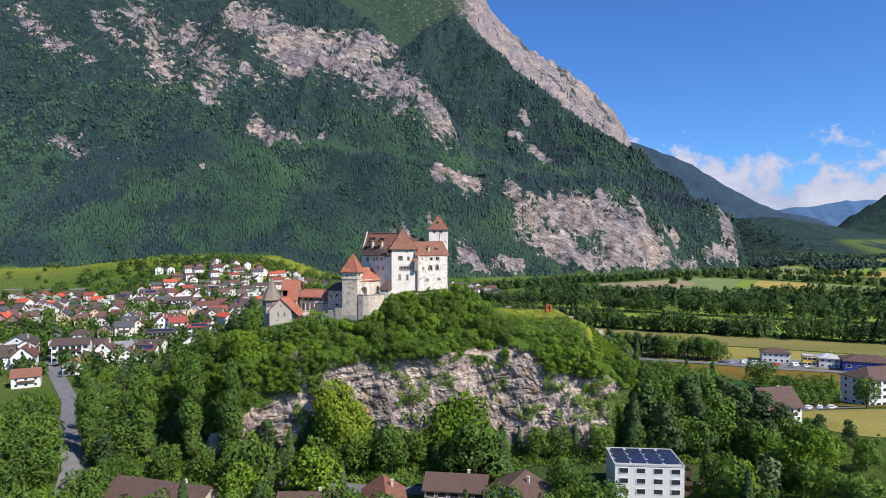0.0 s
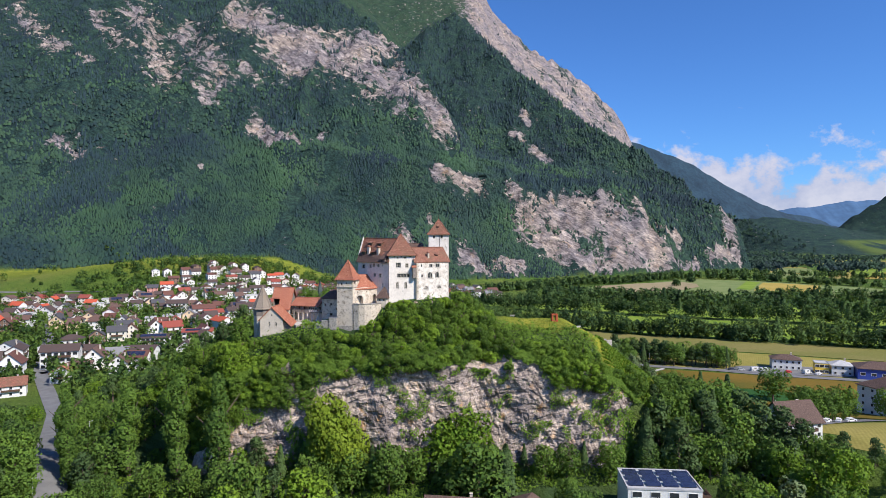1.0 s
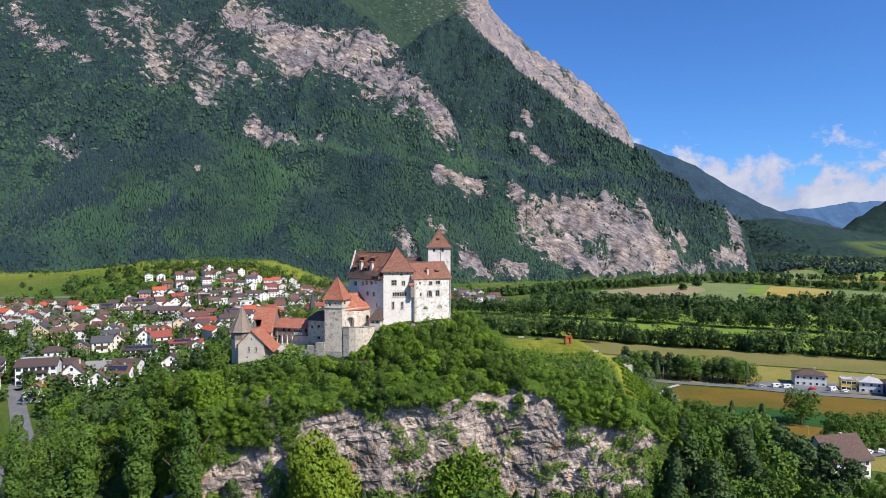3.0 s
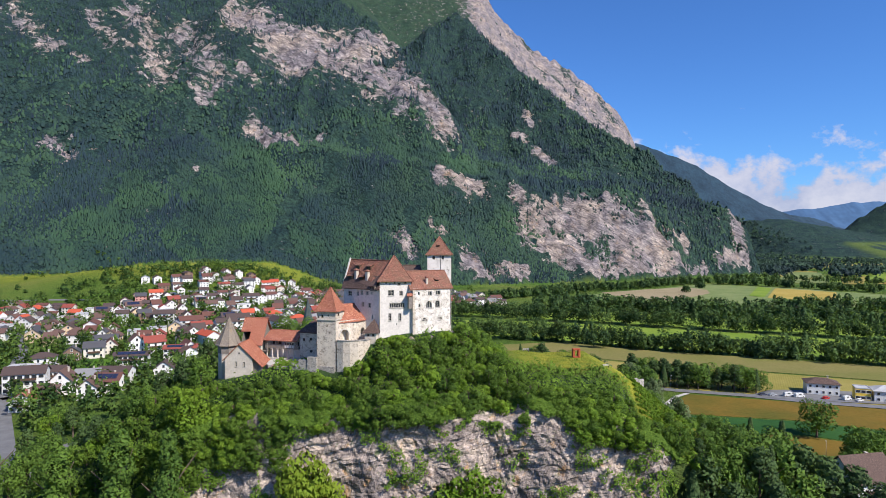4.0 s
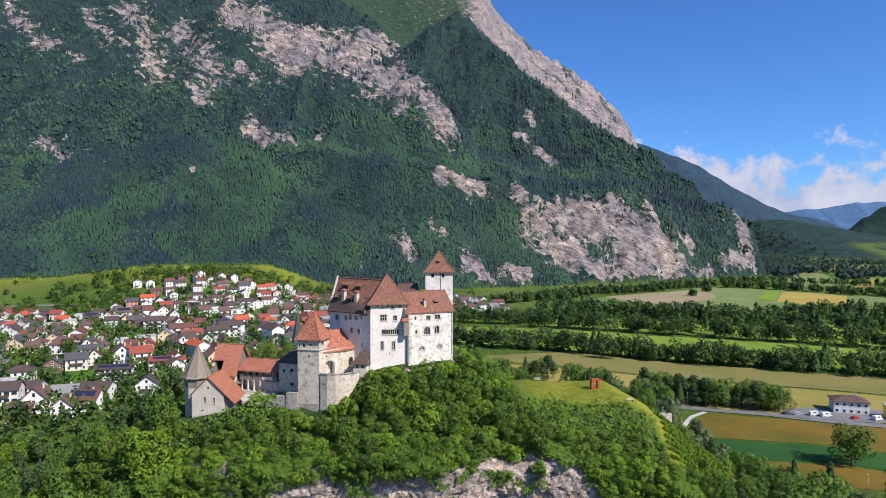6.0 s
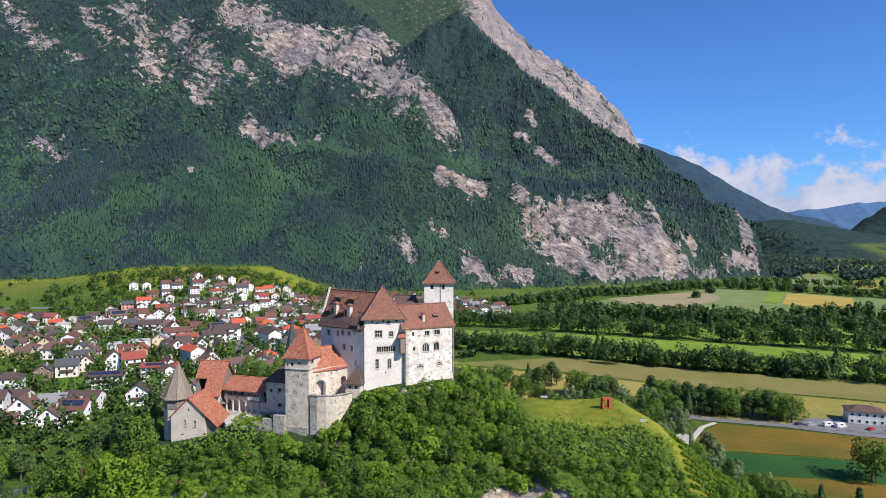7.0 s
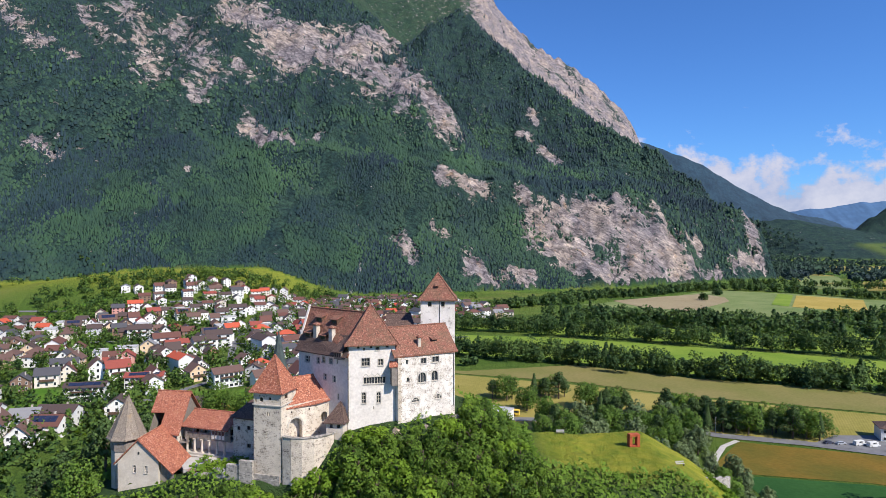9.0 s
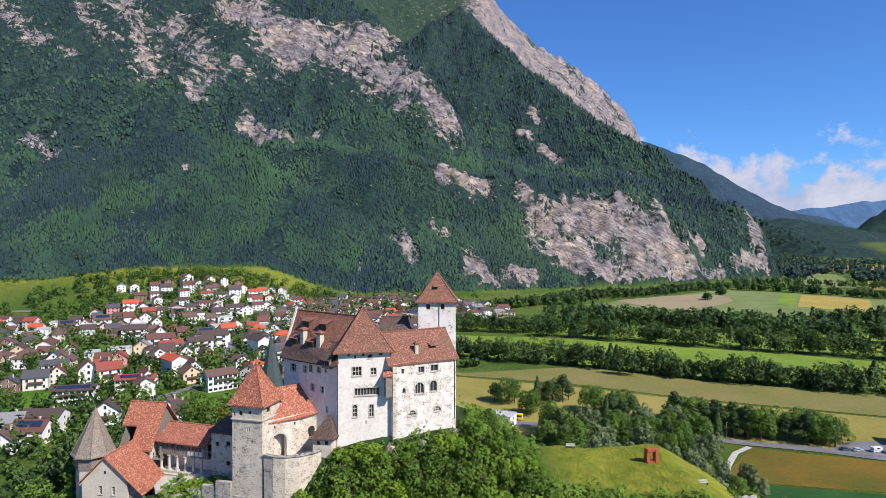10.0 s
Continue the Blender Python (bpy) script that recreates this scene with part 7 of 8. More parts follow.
FAR_PLANS = [
    house("village_house", 11, 9, 5.6, 3.2, "rendered two-storey village house with a tiled gable roof", gable_front=True, balcony=False, win_n=2, side=False),
    house("village_house", 12, 9.5, 5.8, 2.6, "village house with long tiled eaves and a balcony", win_n=2, side=False),
    house("village_house", 9.5, 10.5, 5.4, 3.6, "tall-gabled village house with rendered walls", gable_front=True, balcony=False, win_n=2, side=False),
    house("village_house", 14, 10, 5.8, 2.4, "broad village house with a hipped roof", hip=True, balcony=False, win_n=2, side=False),
    house("modern_house", 15, 10, 6.2, 0, "white modern house with a flat roof", flat=True, walls=M_WHITEFRAME, win_n=2, side=False),
    house("apartment_house", 20, 11, 8.6, 2.6, "three-storey white apartment house with balconies", storeys=3, win_n=3, walls=M_WHITEFRAME, side=False),
    house("village_house", 13, 9, 5.6, 3.0, "village house with solar panels on its roof", solar=True, balcony=False, win_n=2, side=False),
]
PLAN_W = [5, 5, 4, 3, 2, 2, 1]


def village_keep(x, y):
    if not off_road(x, y, 5):
        return False
    ymax = ramp(x, (-760, 470), (-500, 500), (-450, 590), (-380, 635), (-250, 690), (-150, 800), (-60, 840), (70, 690))
    ymin = ramp(x, (-760, 190), (-270, 112), (-185, 118), (-160, 200), (-110, 190), (-60, 290), (0, 520), (70, 600))
    if not ymin < y < ymax:
        return False
    if x > -20 and y < 600:
        return False
    if y < 330 and vnoise(x / 42, y / 42, 19) < -0.05:
        return False
    lawns = ((-262, -200, 188, 264), (-170, -118, 212, 264), (-470, -378, 515, 605), (-345, -268, 378, 432), (-106, -48, 328, 382))
    return not any(a - 4 < x < b + 4 and c - 4 < y < d + 4 for a, b, c, d in lawns)


def far_houses(spots_, r):
    """The houses furthest off, too small to pick apart: walls with gables, roofs with eaves, windows."""
    sets = ([], []), ([], []), ([], [])

    def add(k, pts, faces, m):
        v, f = sets[k]
        o = len(v)
        v.extend(m @ Vector(p) for p in pts)
        f.extend(tuple(o + i for i in q) for q in faces)

    for x, y in spots_:
        w, d, h, rise, over = r.uniform(10, 15), r.uniform(9, 11), r.choice((6.0, 6.6, 7.0, 8.8)), r.uniform(2.2, 3.6), 0.7
        street = 0.35 + 0.5 * float(vnoise(x / 160, y / 160, 12))
        m = pose(x, y, float(land(x, y)) - 0.1, 0, 0, math.degrees(street + r.choice((0, 0, math.pi / 2, -math.pi / 2, -0.2))))
        c = [(-w / 2, -d / 2), (w / 2, -d / 2), (w / 2, d / 2), (-w / 2, d / 2)]
        add(0, [(*p, -3) for p in c] + [(*p, h) for p in c] + [(w / 2, 0, h + rise), (-w / 2, 0, h + rise)],
            [(0, 1, 5, 4), (1, 2, 6, 8, 5), (2, 3, 7, 6), (3, 0, 4, 9, 7)], m)
        k = over * rise / (d / 2)
        ends = [[(e * (w / 2 + over), -d / 2 - over, h - k + 0.3), (e * (w / 2 + over), 0, h + rise + 0.3), (e * (w / 2 + over), d / 2 + over, h - k + 0.3)] for e in (-1, 1)]
        pts = ends[0] + ends[1] + [(p[0], p[1], p[2] - 0.28) for p in ends[0] + ends[1]]
        add(1, pts, [(0, 3, 4, 1), (1, 4, 5, 2), (6, 7, 10, 9), (7, 8, 11, 10), (0, 6, 9, 3), (2, 5, 11, 8), (0, 1, 7, 6), (1, 2, 8, 7), (3, 9, 10, 4), (4, 10, 11, 5)], m)
        for s in range(2 if h < 7 else 3):
            z = 1.0 + 2.75 * s
            for u in (-0.34, 0.0, 0.34):
                for side in (-1, 1):
                    add(2, [(u * w + e, side * (d / 2 + 0.03), z + q) for e, q in ((-0.7, 0), (0.7, 0), (0.7, 1.4), (-0.7, 1.4))], [(0, 1, 2, 3)], m)
            for u in (-0.25, 0.25):
                for side in (-1, 1):
                    add(2, [(side * (w / 2 + 0.03), u * d + e, z + q) for e, q in ((-0.6, 0), (0.6, 0), (0.6, 1.4), (-0.6, 1.4))], [(0, 1, 2, 3)], m)
    root = tagged(new("distant_houses"), "many small white and brown-roofed houses in the far village", "houses", kind="stuff")
    for (v, f), nm, mt in zip(sets, ("wall", "roof", "window"), (M_FARWALLS, M_FARROOFS, M_GLASS)):
        me = bpy.data.meshes.new(nm)
        me.from_pydata([tuple(p) for p in v], [], f)
        me.materials.append(mt)
        tagged(child(nm, me, root), kind="stuff")


spots = scatter(560, (-640, 72, 105, 870), 13.2, village_keep, vr, 120)
spots.sort(key=lambda p: math.hypot(p[0], p[1] + 115))
first = set()
for x, y in spots[:335]:
    k = vr.choices(range(7), PLAN_W)[0]
    street = 0.35 + 0.5 * float(vnoise(x / 160, y / 160, 12))
    m = Matrix.LocRotScale((x, y, float(land(x, y)) - 0.1), Euler((0, 0, street + vr.choice((0, 0, math.pi / 2, -0.2)))), Vector((1, 1, 1.12)) * vr.uniform(0.92, 1.15))
    plan = (PLANS if y < 330 else FAR_PLANS)[k]
    if plan.name in first:
        copy_thing(plan, m)
    else:
        plan.matrix_basis = m
        first.add(plan.name)
far_houses(spots[335:], vr)


def place(ob, x, y, turn=0.0, z=None):
    ob.matrix_basis = pose(x, y, float(land(x, y)) if z is None else z, 0, 0, turn)
    return ob


M_BLUE = plain("blue_cladding", (0.03, 0.06, 0.30), (0.05, 0.09, 0.38), 0.5, 0.5, 0.005, 4)
M_YELLOW = plain("yellow_render", (0.75, 0.50, 0.05), (0.82, 0.58, 0.09), 0.5, 0.7, 0.01, 4)
M_CARS = chooser("car_paint", [(0, (0.75, 0.75, 0.76)), (0.4, (0.5, 0.03, 0.03)), (0.55, (0.05, 0.06, 0.1)), (0.75, (0.4, 0.42, 0.45))], 0.35, 1.0, 0.0)
W = M_WHITEFRAME
BROWNROOF = M_TILE_BROWN
# white blocks at the near edge of the village
place(house("apartment_block", 22, 11, 8.6, 2.0, "white four-storey apartment block with solar roof", "apartment block", 3, W, None, solar=True, win_n=7, group="apartment blocks"), -212, 236, 14)
place(house("apartment_block", 22, 11, 9.0, 2.0, "white apartment block with dark solar roof", "apartment block", 3, W, None, solar=True, win_n=7, group="apartment blocks"), -190, 262, 14)
place(house("modern_house", 17, 12, 6.5, 0, "white cubic modern house with flat roof", "house", 2, W, flat=True), -206, 176, 12)
place(house("modern_house", 24, 12, 7.0, 0, "long white flat-roofed building with balcony bands", "house", 2, W, flat=True, win_n=6), -262, 206, 10)
place(house("village_house", 16, 13, 9, 4.5, "big white house with steep dark gable roof", "house", 3, W, None, gable_front=True, balcony=False), -284, 188, 8)
place(house("modern_house", 17, 11, 6.0, 0, "white villa with a flat roof", "house", 2, W, flat=True, win_n=4), -150, 285, 6)
place(house("village_house", 11, 11, 8, 3, "grey modern gabled house", "house", 3, M_FLATROOF, BROWNROOF, gable_front=True, balcony=False), -130, 292, 5)
place(house("village_house", 13, 10, 6, 3.4, "white house with a dark red tiled roof", "house", 2, W, M_TILE_OLD), -222, 100, 30)
place(house("village_house", 11, 9, 6, 3.4, "white house with an orange-red tiled roof", "house", 2, W, M_TILE_RED, gable_front=True), -214, 130, 20)
# church below the castle with its copper spire
church = place(house("parish_church", 12, 26, 9, 6, "white parish church with brown tiled nave roof", "church", 1, W, BROWNROOF, gable_front=True, balcony=False), -84, 132, 10)


st = tagged(new("church_tower"), "white church tower with a tall green copper spire", "tower")
child("wall", mesh_of("wall", lambda bm: block(bm, (0, 0, 14), (9, 9, 36)), W), st)


def spire(bm):
    ring = [(6.2 * math.cos(math.pi / 4 * (k + 0.5)), 6.2 * math.sin(math.pi / 4 * (k + 0.5)), 31.5) for k in range(8)]
    tent(bm, ring, (0, 0, 58), 1.2)


sp = child("spire", mesh_of("spire", spire, M_COPPER), st, "slender octagonal green copper spire")
dm = child("spire_dormer", mesh_of("spire_dormer", lambda bm: block(bm, (0, -4.2, 36.0), (1.5, 2.4, 2.6)), W), sp, "small white dormer in the spire")
place(st, -68, 124, 10)

# workshops to the right
place(house("workshop", 16, 11, 6.5, 2.4, "two-storey workshop with dark hipped roof", "workshop", 2, W, BROWNROOF, hip=True, balcony=False, win_n=5, group="workshops"), 212, 166, -20)
place(house("workshop", 11, 11, 6.0, 2.4, "white workshop with grey hipped roof", "workshop", 2, W, M_FLATROOF, hip=True, balcony=False, win_n=3, group="workshops"), 236, 150, -22)
place(house("workshop", 7, 8, 6.5, 0, "yellow rendered workshop annex", "workshop", 2, M_YELLOW, flat=True, balcony=False, group="workshops"), 226, 153, -22)
place(house("workshop", 26, 16, 6.5, 3.2, "blue clad hall with dark hipped roof", "workshop", 1, M_BLUE, BROWNROOF, hip=True, balcony=False, win_n=5, group="workshops"), 252, 138, -24)
white_house = place(house("white_house", 34, 15, 13, 4.5, "large white four-storey house with dark hipped roof", "house", 4, W, BROWNROOF, hip=True, balcony=False, win_n=9), 210, 66, 16)
for k in range(4):
    for u in (-4.5, 0.0, 4.5):
        glaze(white_house, -17.02, u, 13 / 4 * (k + 0.52), -math.pi / 2)
place(house("brown_roofed_house", 14, 12, 9.0, 5.6, "white half-timbered house with a big brown roof", "house", 3, W, BROWNROOF, balcony=True, win_n=5), 120.5, -4, 12, -34.2)
place(house("bus_depot", 13, 10, 6, 0, "small white flat-roofed depot building", "house", 2, W, flat=True, balcony=False), 27, 196, -25)

# houses at the foot of the hill, seen from above
place(house("front_house", 30, 15, 4.2, 3.6, "long house with a brown tiled roof and pink gable", "house", 2, M_CREAM, BROWNROOF, win_n=6, group="houses at the foot of the hill"), -78, -57, -16)
place(house("front_house", 15, 11, 5.0, 3.0, "low house with a brown tiled roof", "house", 2, M_CREAM, BROWNROOF, group="houses at the foot of the hill"), -36, -65, 0)
place(house("front_house", 11, 12, 5.5, 3.6, "house with a red-brown tiled roof", "house", 2, W, M_TILE_OLD, gable_front=True, balcony=False, group="houses at the foot of the hill"), -16, -62, 8)
place(house("front_house", 17, 12, 5.4, 2.6, "timber guesthouse with dark tiled roof", "house", 2, M_TIMBER, BROWNROOF, win_n=5, group="houses at the foot of the hill"), 4, -52, -8)
place(house("front_house", 15, 13, 4.6, 3.2, "white house with a brown tiled gable roof", "house", 2, W, BROWNROOF, gable_front=True, balcony=False, group="houses at the foot of the hill"), 21, -55, -28)
place(house("front_house", 13, 10, 4.0, 2.6, "low house with a brown tiled roof", "house", 1, W, BROWNROOF, group="houses at the foot of the hill"), 33, -70, -10)
ap = house("apartment_block", 19, 14, 11.6, 0, "white four-storey apartment block with solar panels on a flat roof", "apartment block", 4, W, flat=True, balcony=False, solar=True, win_n=4, group="apartment blocks")
place(ap, 58.5, -50, -5, -40.6)
for s in range(4):
    b = child("balcony", mesh_of("balcony", lambda bm: (block(bm, (0, 0, 0), (3.0, 5, 0.2)), block(bm, (1.45, 0, 0.55), (0.1, 5, 1.0)), block(bm, (0, -2.45, 0.55), (3.0, 0.1, 1.0))), M_DARK_WOOD), ap, "brown balcony")
    b.location = (10.6, -3.5, 0.4 + 2.9 * s)


# ---- rows of trees on the valley floor and between the houses ----
def leafy(name, spots_, n, size, material, label, seed, kind="round"):
    r = np.random.default_rng(seed)
    vs, fs, ds, o = [], [], [], 0
    for x, y, z, h, rad in spots_:
        p, d = crown_points(kind if r.random() > 0.15 else "conifer", h, rad, n, r)
        v, f = leaves(p + np.array([x, y, z]), d, size, r)
        vs.append(v)
        ds.append(d)
        fs.append(f + o)
        o += len(v)
    me = bpy.data.meshes.new(name)
    bulk(me, np.concatenate(vs), np.concatenate(fs))
    outward(me, np.concatenate(ds) + np.array([0, 0, 0.25]))
    me.materials.append(material)
    return tagged(new(name, me), label, "trees", kind="stuff")


def row(line, gap, width, h0, h1, r, skip=0.1):
    out = []
    for (x0, y0), (x1, y1) in zip(line, line[1:]):
        n = int(math.hypot(x1 - x0, y1 - y0) / gap)
        for k in range(n):
            if r.random() < skip:
                continue
            t = (k + r.random()) / n
            x, y = x0 + (x1 - x0) * t + r.gauss(0, width), y0 + (y1 - y0) * t + r.gauss(0, width)
            h = r.uniform(h0, h1)
            out.append((x, y, float(land(x, y)) - 0.5, h, h * r.uniform(0.3, 0.42)))
    return out


tr = random.Random(21)
near_rows = row([(-40, 392), (12, 374), (90, 344), (164, 303), (210, 280), (263, 263), (480, 165)], 2.3, 5.0, 12, 21, tr, 0.05) + row([(-40, 392), (90, 344), (164, 303), (263, 263), (480, 165)], 5, 2.0, 3, 5, tr)
near_rows += row([(-30, 530), (51, 508), (89, 500), (94, 484), (155, 458), (208, 434), (268, 405), (339, 368), (600, 240)], 2.6, 6.0, 13, 23, tr, 0.05)
leafy("valley_tree_row", near_rows, 250, 1.4, M_VALLEYLEAF, "dense row of broad trees across the valley meadows", 31)
far_rows = row([(109, 560), (210, 561), (296, 502), (390, 442), (700, 290)], 2.8, 8, 14, 22, tr, 0.05) + row([(130, 622), (249, 565), (299, 540), (380, 528), (473, 560), (640, 470), (900, 330)], 3.0, 9, 14, 22, tr, 0.05)
far_rows += row([(60, 700), (160, 770), (250, 866), (330, 910), (420, 985), (500, 1020), (575, 1000), (668, 850), (760, 740), (1000, 560)], 3.2, 10, 10, 17, tr, 0.05)
far_rows += row([(500, 1050), (640, 1120), (760, 1060), (900, 960), (1200, 760)], 6, 16, 12, 18, tr, 0.05) + row([(120, 760), (230, 880), (300, 930)], 4, 14, 9, 14, tr)
far_rows += [(392, 826, -44, 12, 6), (447, 905, -44, 12, 6), (394, 828, -44, 11, 6), (449, 903, -44, 11, 6), (390, 825, -44, 10, 6), (445, 906, -44, 10, 6), (14, 335, -44, 7, 3), (20, 340, -44, 6, 3)]
leafy("valley_tree_row", far_rows, 120, 2.5, M_VALLEYLEAF, "rows of trees between far valley fields", 32)
distant = []
for line, wd in (([(780, 1250), (1000, 1650), (1250, 1600)], 40), ([(1000, 1750), (1300, 2050), (1900, 2050), (2600, 1900)], 60), ([(1200, 2300), (1600, 2900), (2200, 3000), (3000, 2700)], 120), ([(820, 1350), (900, 1600), (1100, 2100), (1300, 2700), (1700, 3300)], 70), ([(850, 1180), (1100, 1420), (1500, 1500), (2000, 1400)], 30)):
    distant += row(line, 7, wd, 14, 22, tr, 0.0)
    distant += row(line, 7, wd, 14, 22, tr, 0.0)
def in_field(x, y):
    for pts in FAR_FIELDS:
        hit = False
        for (x0, y0), (x1, y1) in zip(pts, pts[1:] + pts[:1]):
            if (y0 > y) != (y1 > y) and x < x0 + (x1 - x0) * (y - y0) / (y1 - y0):
                hit = not hit
        if hit:
            return True
    return False


distant = [q for q in distant if not in_field(q[0], q[1] + 18) and not (q[0] > 1720 and q[1] > 2550)]
# far woods take the mountain wood's haze-blue greens
leafy("far_wood", distant, 26, 5.5, M_HAZED_WOOD, "far riverside woods on the valley floor", 33)
# forest edge at the foot of the slopes, trees between the houses
edge_trees = []
for _ in range(4200):
    x = tr.uniform(-640, 60)
    y = tr.uniform(175, 870)
    if not off_road(x, y, 1.5) or any((x - a) ** 2 + (y - b) ** 2 < 40 for a, b in spots):
        continue
    if y > ramp(x, (-760, 470), (-500, 540), (-450, 665), (-380, 710), (-250, 810), (-60, 850), (70, 700)) and tr.random() > 0.03:
        continue
    if y < ramp(x, (-160, 100), (-60, 290), (0, 520), (70, 620)):
        continue
    if any(a < x < b and c < y < d for a, b, c, d in ((-262, -200, 188, 264), (-170, -118, 212, 264))):
        continue
    h = tr.uniform(3.5, 9) if tr.random() < 0.4 else tr.uniform(8, 15)
    edge_trees.append((x, y, float(land(x, y)) - 0.4, h, h * tr.uniform(0.36, 0.5)))
for _ in range(230):
    x, y = tr.uniform(-260, -50), tr.uniform(90, 230)
    if off_road(x, y, 2) and x < -60 - 0.0 * y:
        h = tr.uniform(7, 14)
        edge_trees.append((x, y, float(land(x, y)) - 0.4, h, h * 0.42))
leafy("village_trees", edge_trees, 80, 1.7, M_GARDENLEAF, "garden trees and bushes between the houses", 34)


# ---- small things ----
gate = thing("steel_sculpture", (40.0, 5.5, stand(40.0, 5.5) - 0.1), "rust-red steel frame sculpture standing on the meadow", "sculpture")
bm = bmesh.new()
gz0 = gate.location.z
for dx in (-0.82, 0.82):
    block(bm, (40.0 + dx, 5.5, gz0 + 1.35), (0.62, 1.1, 2.7), 0.2)
block(bm, (40.0, 5.5, gz0 + 2.5), (2.2, 1.1, 0.5), 0.2)
block(bm, (40.0, 5.5, gz0 + 0.2), (2.2, 1.1, 0.35), 0.2)
bmesh.ops.bevel(bm, geom=bm.edges, offset=0.03, segments=1)
part("frame", bm, M_RUST, gate)


def bench(x, y, turn):
    z = stand(x, y)
    ob = thing("bench", (x, y, z), "pale wooden bench on the meadow", "bench", "meadow benches")
    for k in range(3):
        bm = bmesh.new()
        block(bm, (x - math.sin(turn) * 0.16 * (k - 1), y + math.cos(turn) * 0.16 * (k - 1), z + 0.45), (1.8, 0.13, 0.05), turn)
        part("slat", bm, M_PATH, ob)
    for k in range(2):
        bm = bmesh.new()
        block(bm, (x - math.sin(turn) * 0.3, y + math.cos(turn) * 0.3, z + 0.65 + 0.17 * k), (1.8, 0.05, 0.13), turn)
        part("back_slat", bm, M_PATH, ob)
    for s in (-0.75, 0.75):
        bm = bmesh.new()
        block(bm, (x + s * math.cos(turn), y + s * math.sin(turn), z + 0.2), (0.08, 0.45, 0.5), turn)
        part("leg", bm, M_IRON, ob)


bench(47.3, -1.5, 0.2)
bench(25.5, 11.5, 0.0)
# stone wall and vineyard terraces on the shoulder's right end
tw_ = thing("terrace_wall", (56, 2, 0), "rough grey dry-stone terrace wall", "wall")
for k in range(5):
    a = Vector((50.5 + 2.3 * k, -0.8 + 1.7 * k, 0))
    z = 2.3 - 0.6 * k
    bm = bmesh.new()
    block(bm, (a.x, a.y, z - 1.6), (2.95, 0.7, 3.2), 0.64)
    part("wall_length", bm, M_DRYWALL, tw_)
vine = []
for j in range(13):
    for k in range(28):
        x, y = 52.0 + 0.25 * j + 0.65 * k, -20.5 + 2.1 * j
        if x < 74:
            vine.append((x, y, stand(x, y) - 0.2, 1.4, 0.55))
leafy("vineyard", vine, 50, 0.4, M_LEAF_FRESH, "rows of green vines on terraces", 35, "bush")
# garden in the castle court
fl = random.Random(8)
flowers = []
for _ in range(26):
    x, y = fl.uniform(-46, -36.5), fl.uniform(-11.6, -8.0)
    flowers.append((x, y, max(stand(x, y), 7.4) - 0.1, fl.uniform(0.8, 1.7), fl.uniform(0.6, 1.1)))
leafy("garden_shrubs", flowers, 120, 0.3, M_LEAF_FRESH, "rounded garden shrubs in the castle court", 36, "bush")
M_ROSE = foliage("rose_petals", (0.45, 0.04, 0.05), (0.7, 0.45, 0.42), 0.5, 0.0, False, 0.8)
leafy("rose_bed", [(fl.uniform(-48.5, -45), fl.uniform(-12.0, -10.6), 7.3, 0.8, 0.5) for _ in range(12)], 40, 0.14, M_ROSE, "red and pink rose bed", 37, "bush")


# ---- vehicles and lamps ----
def car(x, y, turn, z=None, van=False):
    z = float(land(x, y)) + 0.35 if z is None else z
    ob = thing("car", (x, y, z), "parked delivery van" + " with white body" if van else "parked car with dark windows", "car", "parked cars")
    ob.rotation_euler = (0, 0, turn)
    l, w, h = (5.6, 2.0, 2.3) if van else (4.3, 1.8, 1.45)

    def body(bm):
        block(bm, (0, 0, 0.55), (l, w, 0.62))
        block(bm, (-0.2 if not van else -0.4, 0, h * 0.72), (l * (0.55 if not van else 0.8), w * 0.9, h * 0.5))
        bmesh.ops.bevel(bm, geom=bm.edges, offset=0.12, segments=2)

    child("body", mesh_of("body", body, M_CARS if not van else M_WHITEFRAME), ob)
    child("windows", mesh_of("windows", lambda bm: block(bm, (-0.2, 0, h * 0.74), (l * (0.5 if not van else 0.3), w * 0.93, h * 0.25)), M_GLASS), ob)
    for sx in (-0.32, 0.32):
        for sy in (-0.5, 0.5):
            m = Matrix.Translation((sx * l, sy * w * 0.92, 0.32)) @ Matrix.Rotation(math.pi / 2, 4, "X")
            child("wheel", mesh_of("wheel", lambda bm: bmesh.ops.create_cone(bm, cap_ends=True, segments=12, radius1=0.32, radius2=0.32, depth=0.22, matrix=m), M_IRON), ob)


for x, y, t, v in ((176, 160, 0.2, False), (181, 159, 0.1, False), (189, 158, 0.2, True), (194, 156, 0.2, True), (206, 152, 0.4, False), (216, 150, 0.4, True), (221, 147, 0.4, False), (150, 24, 0.6, False), (156, 26, 0.9, False), (162, 28, 0.2, False),
                   (90, -44, 1.4, False), (-4, -42, 0.2, False), (-222, 176, 0.5, False), (-226, 181, 0.5, False), (-214, 170, 0.6, False), (-208, 164, 0.4, True)):
    car(x, y, t, None, v)


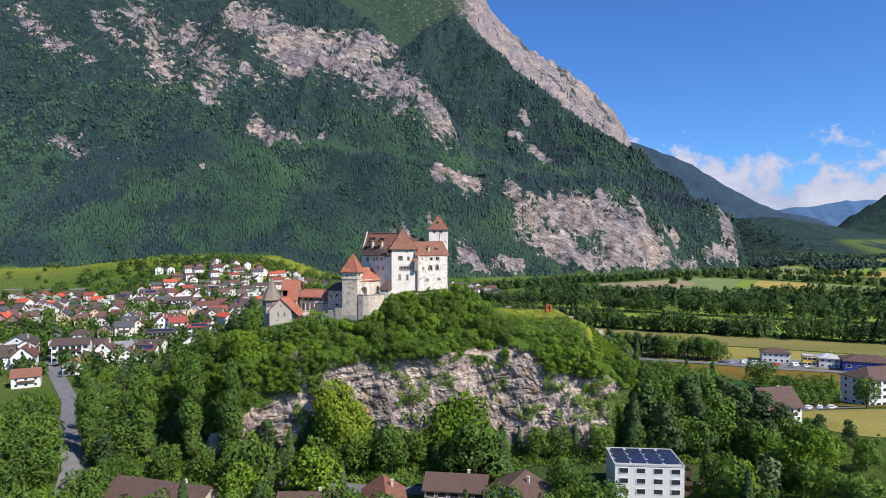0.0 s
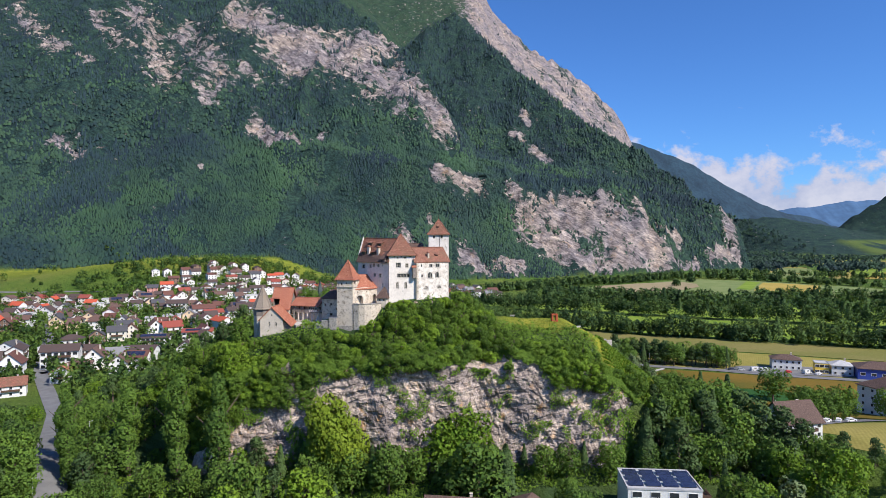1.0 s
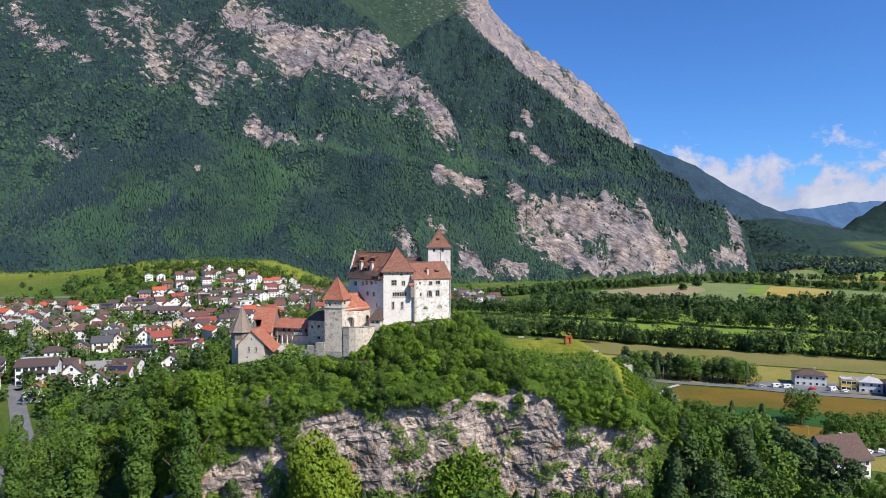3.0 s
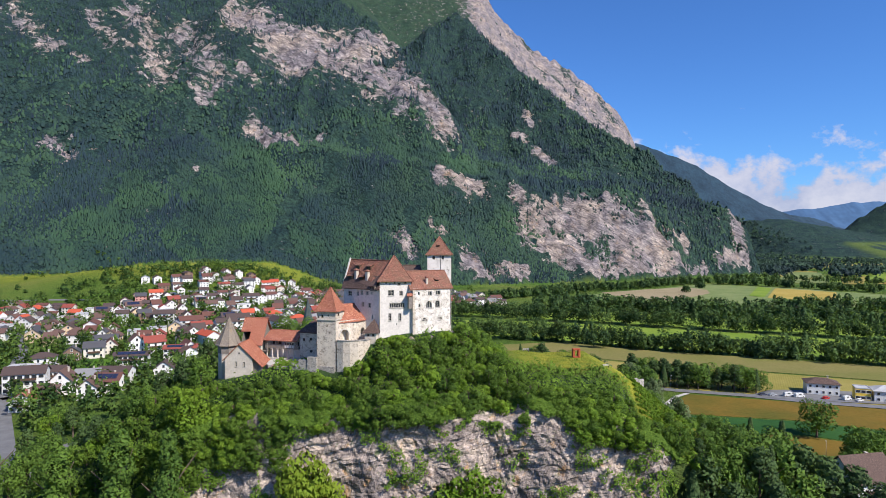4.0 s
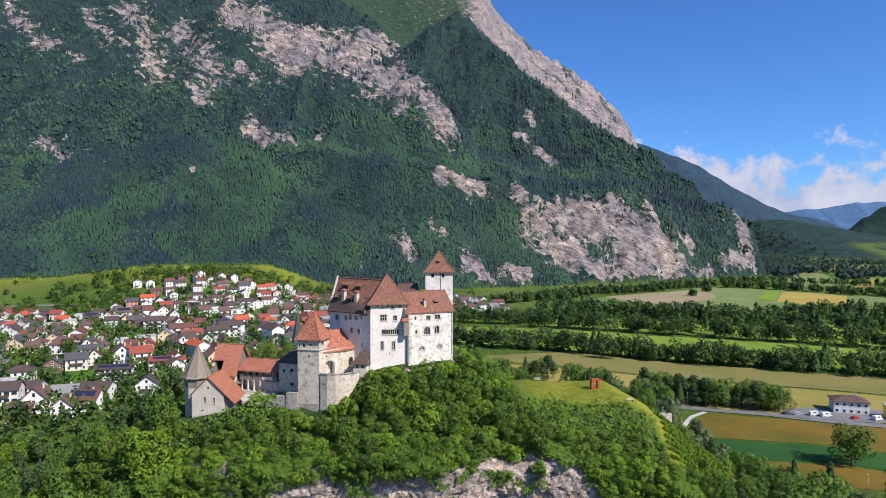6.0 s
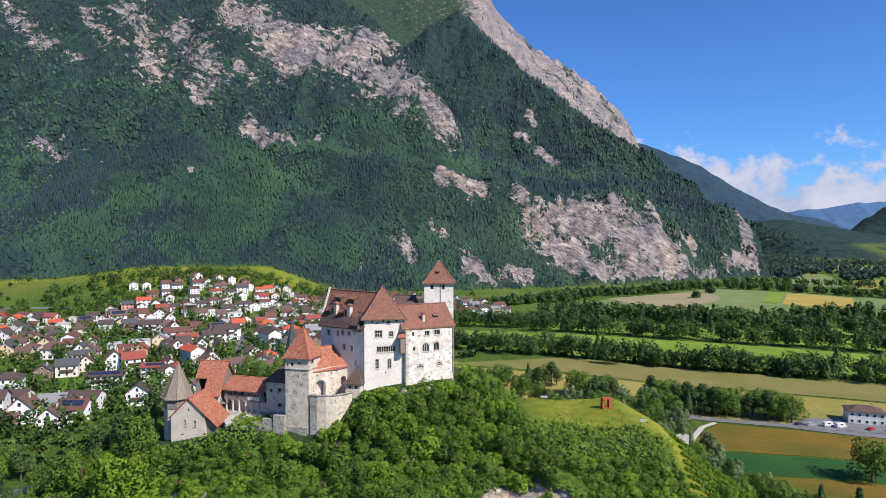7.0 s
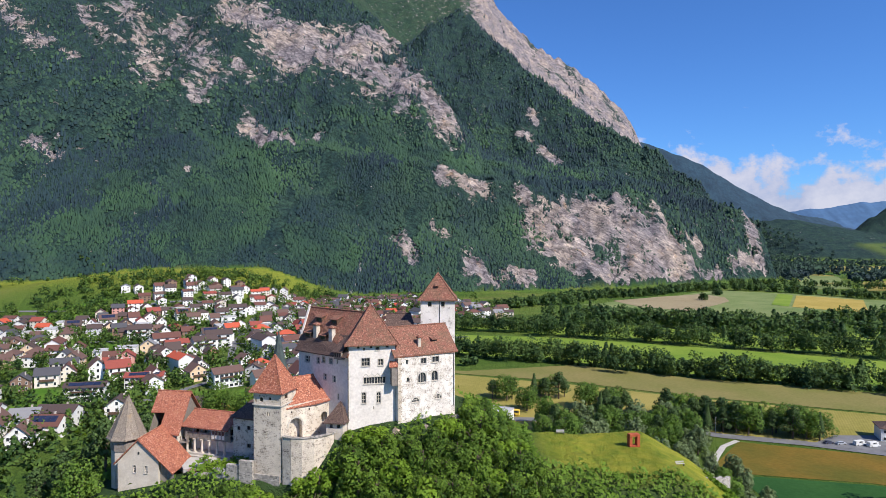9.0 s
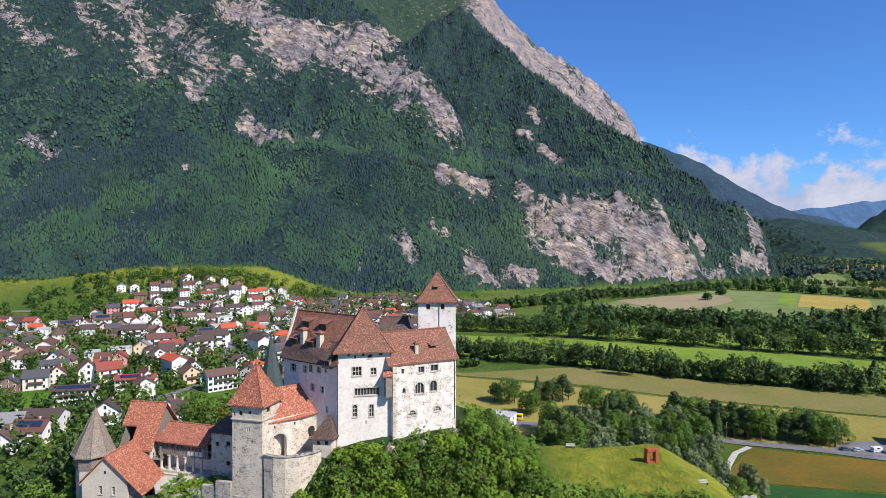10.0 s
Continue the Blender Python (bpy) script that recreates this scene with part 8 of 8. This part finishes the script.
bus = thing("bus", (33, 206, float(land(33, 206)) + 0.3), "bright yellow bus parked beside the depot", "bus")
bus.rotation_euler = (0, 0, -0.25)
child("body", mesh_of("body", lambda bm: bmesh.ops.bevel(bm, geom=(block(bm, (0, 0, 1.75), (12, 2.5, 2.7)), bm.edges[:])[1], offset=0.15, segments=2), M_YELLOW), bus)
child("windows", mesh_of("windows", lambda bm: block(bm, (0, 0, 2.2), (11.4, 2.54, 0.95)), M_GLASS), bus, "dark window band")
for sx in (-3.8, 3.4):
    for sy in (-1.12, 1.12):
        child("wheel", mesh_of("wheel", lambda bm: bmesh.ops.create_cone(bm, cap_ends=True, segments=14, radius1=0.5, radius2=0.5, depth=0.3, matrix=Matrix.Translation((sx, sy, 0.5)) @ Matrix.Rotation(math.pi / 2, 4, "X")), M_IRON), bus)


def street_lamp(x, y, turn):
    z = float(land(x, y))
    ob = thing("street_lamp", (x, y, z), "slim grey street lamp on a mast", "lamp", "street lamps")
    bm = bmesh.new()
    pole(bm, (x, y, z), (x, y, z + 7.5), 0.08)
    part("mast", bm, M_FLATROOF, ob)
    bm = bmesh.new()
    block(bm, (x + 0.5 * math.cos(turn), y + 0.5 * math.sin(turn), z + 7.5), (1.3, 0.28, 0.12), turn)
    part("head", bm, M_FLATROOF, ob)


for x, y, t in ((-133, 14, 0.5), (-112, -50, 0.3), (-97, -62, 0.2), (-58, -40, 1.0), (106, -15, 2.5), (131, 176, 1.0), (-120, -70, 0.4), (145, 52, 1.2)):
    street_lamp(x, y, t)


# bare rock showing at the foot of the castle walls
def outcrop(x, y, z, r, seed):
    ob = thing("rock_outcrop", (x, y, z), "weathered grey rock outcrop under the castle wall", "rock", "rock outcrops")
    bm = bmesh.new()
    bmesh.ops.create_icosphere(bm, subdivisions=3, radius=1)
    for v in bm.verts:
        p = Vector(v.co)
        k = 1 + 0.35 * noise.fractal(p * 1.3 + Vector((seed, 0, 0)), 1.0, 2.0, 5) + 0.12 * noise.noise(p * 7)
        v.co = Vector((x, y, z)) + Vector((p.x * r[0], p.y * r[1], p.z * r[2])) * k
    part("rock", bm, M_ROCK, ob)


for k, (x, y, z, r) in enumerate(((-9.0, -11.0, 12.8, (1.5, 1.0, 2.6)), (1.6, -4.9, 14.6, (1.8, 1.0, 1.8)), (-4.0, -8.0, 13.6, (1.5, 0.9, 1.7)), (-74.0, -25.5, -33.5, (3.4, 3.0, 4.6)))):
    outcrop(x, y, z, r, k * 3.7)
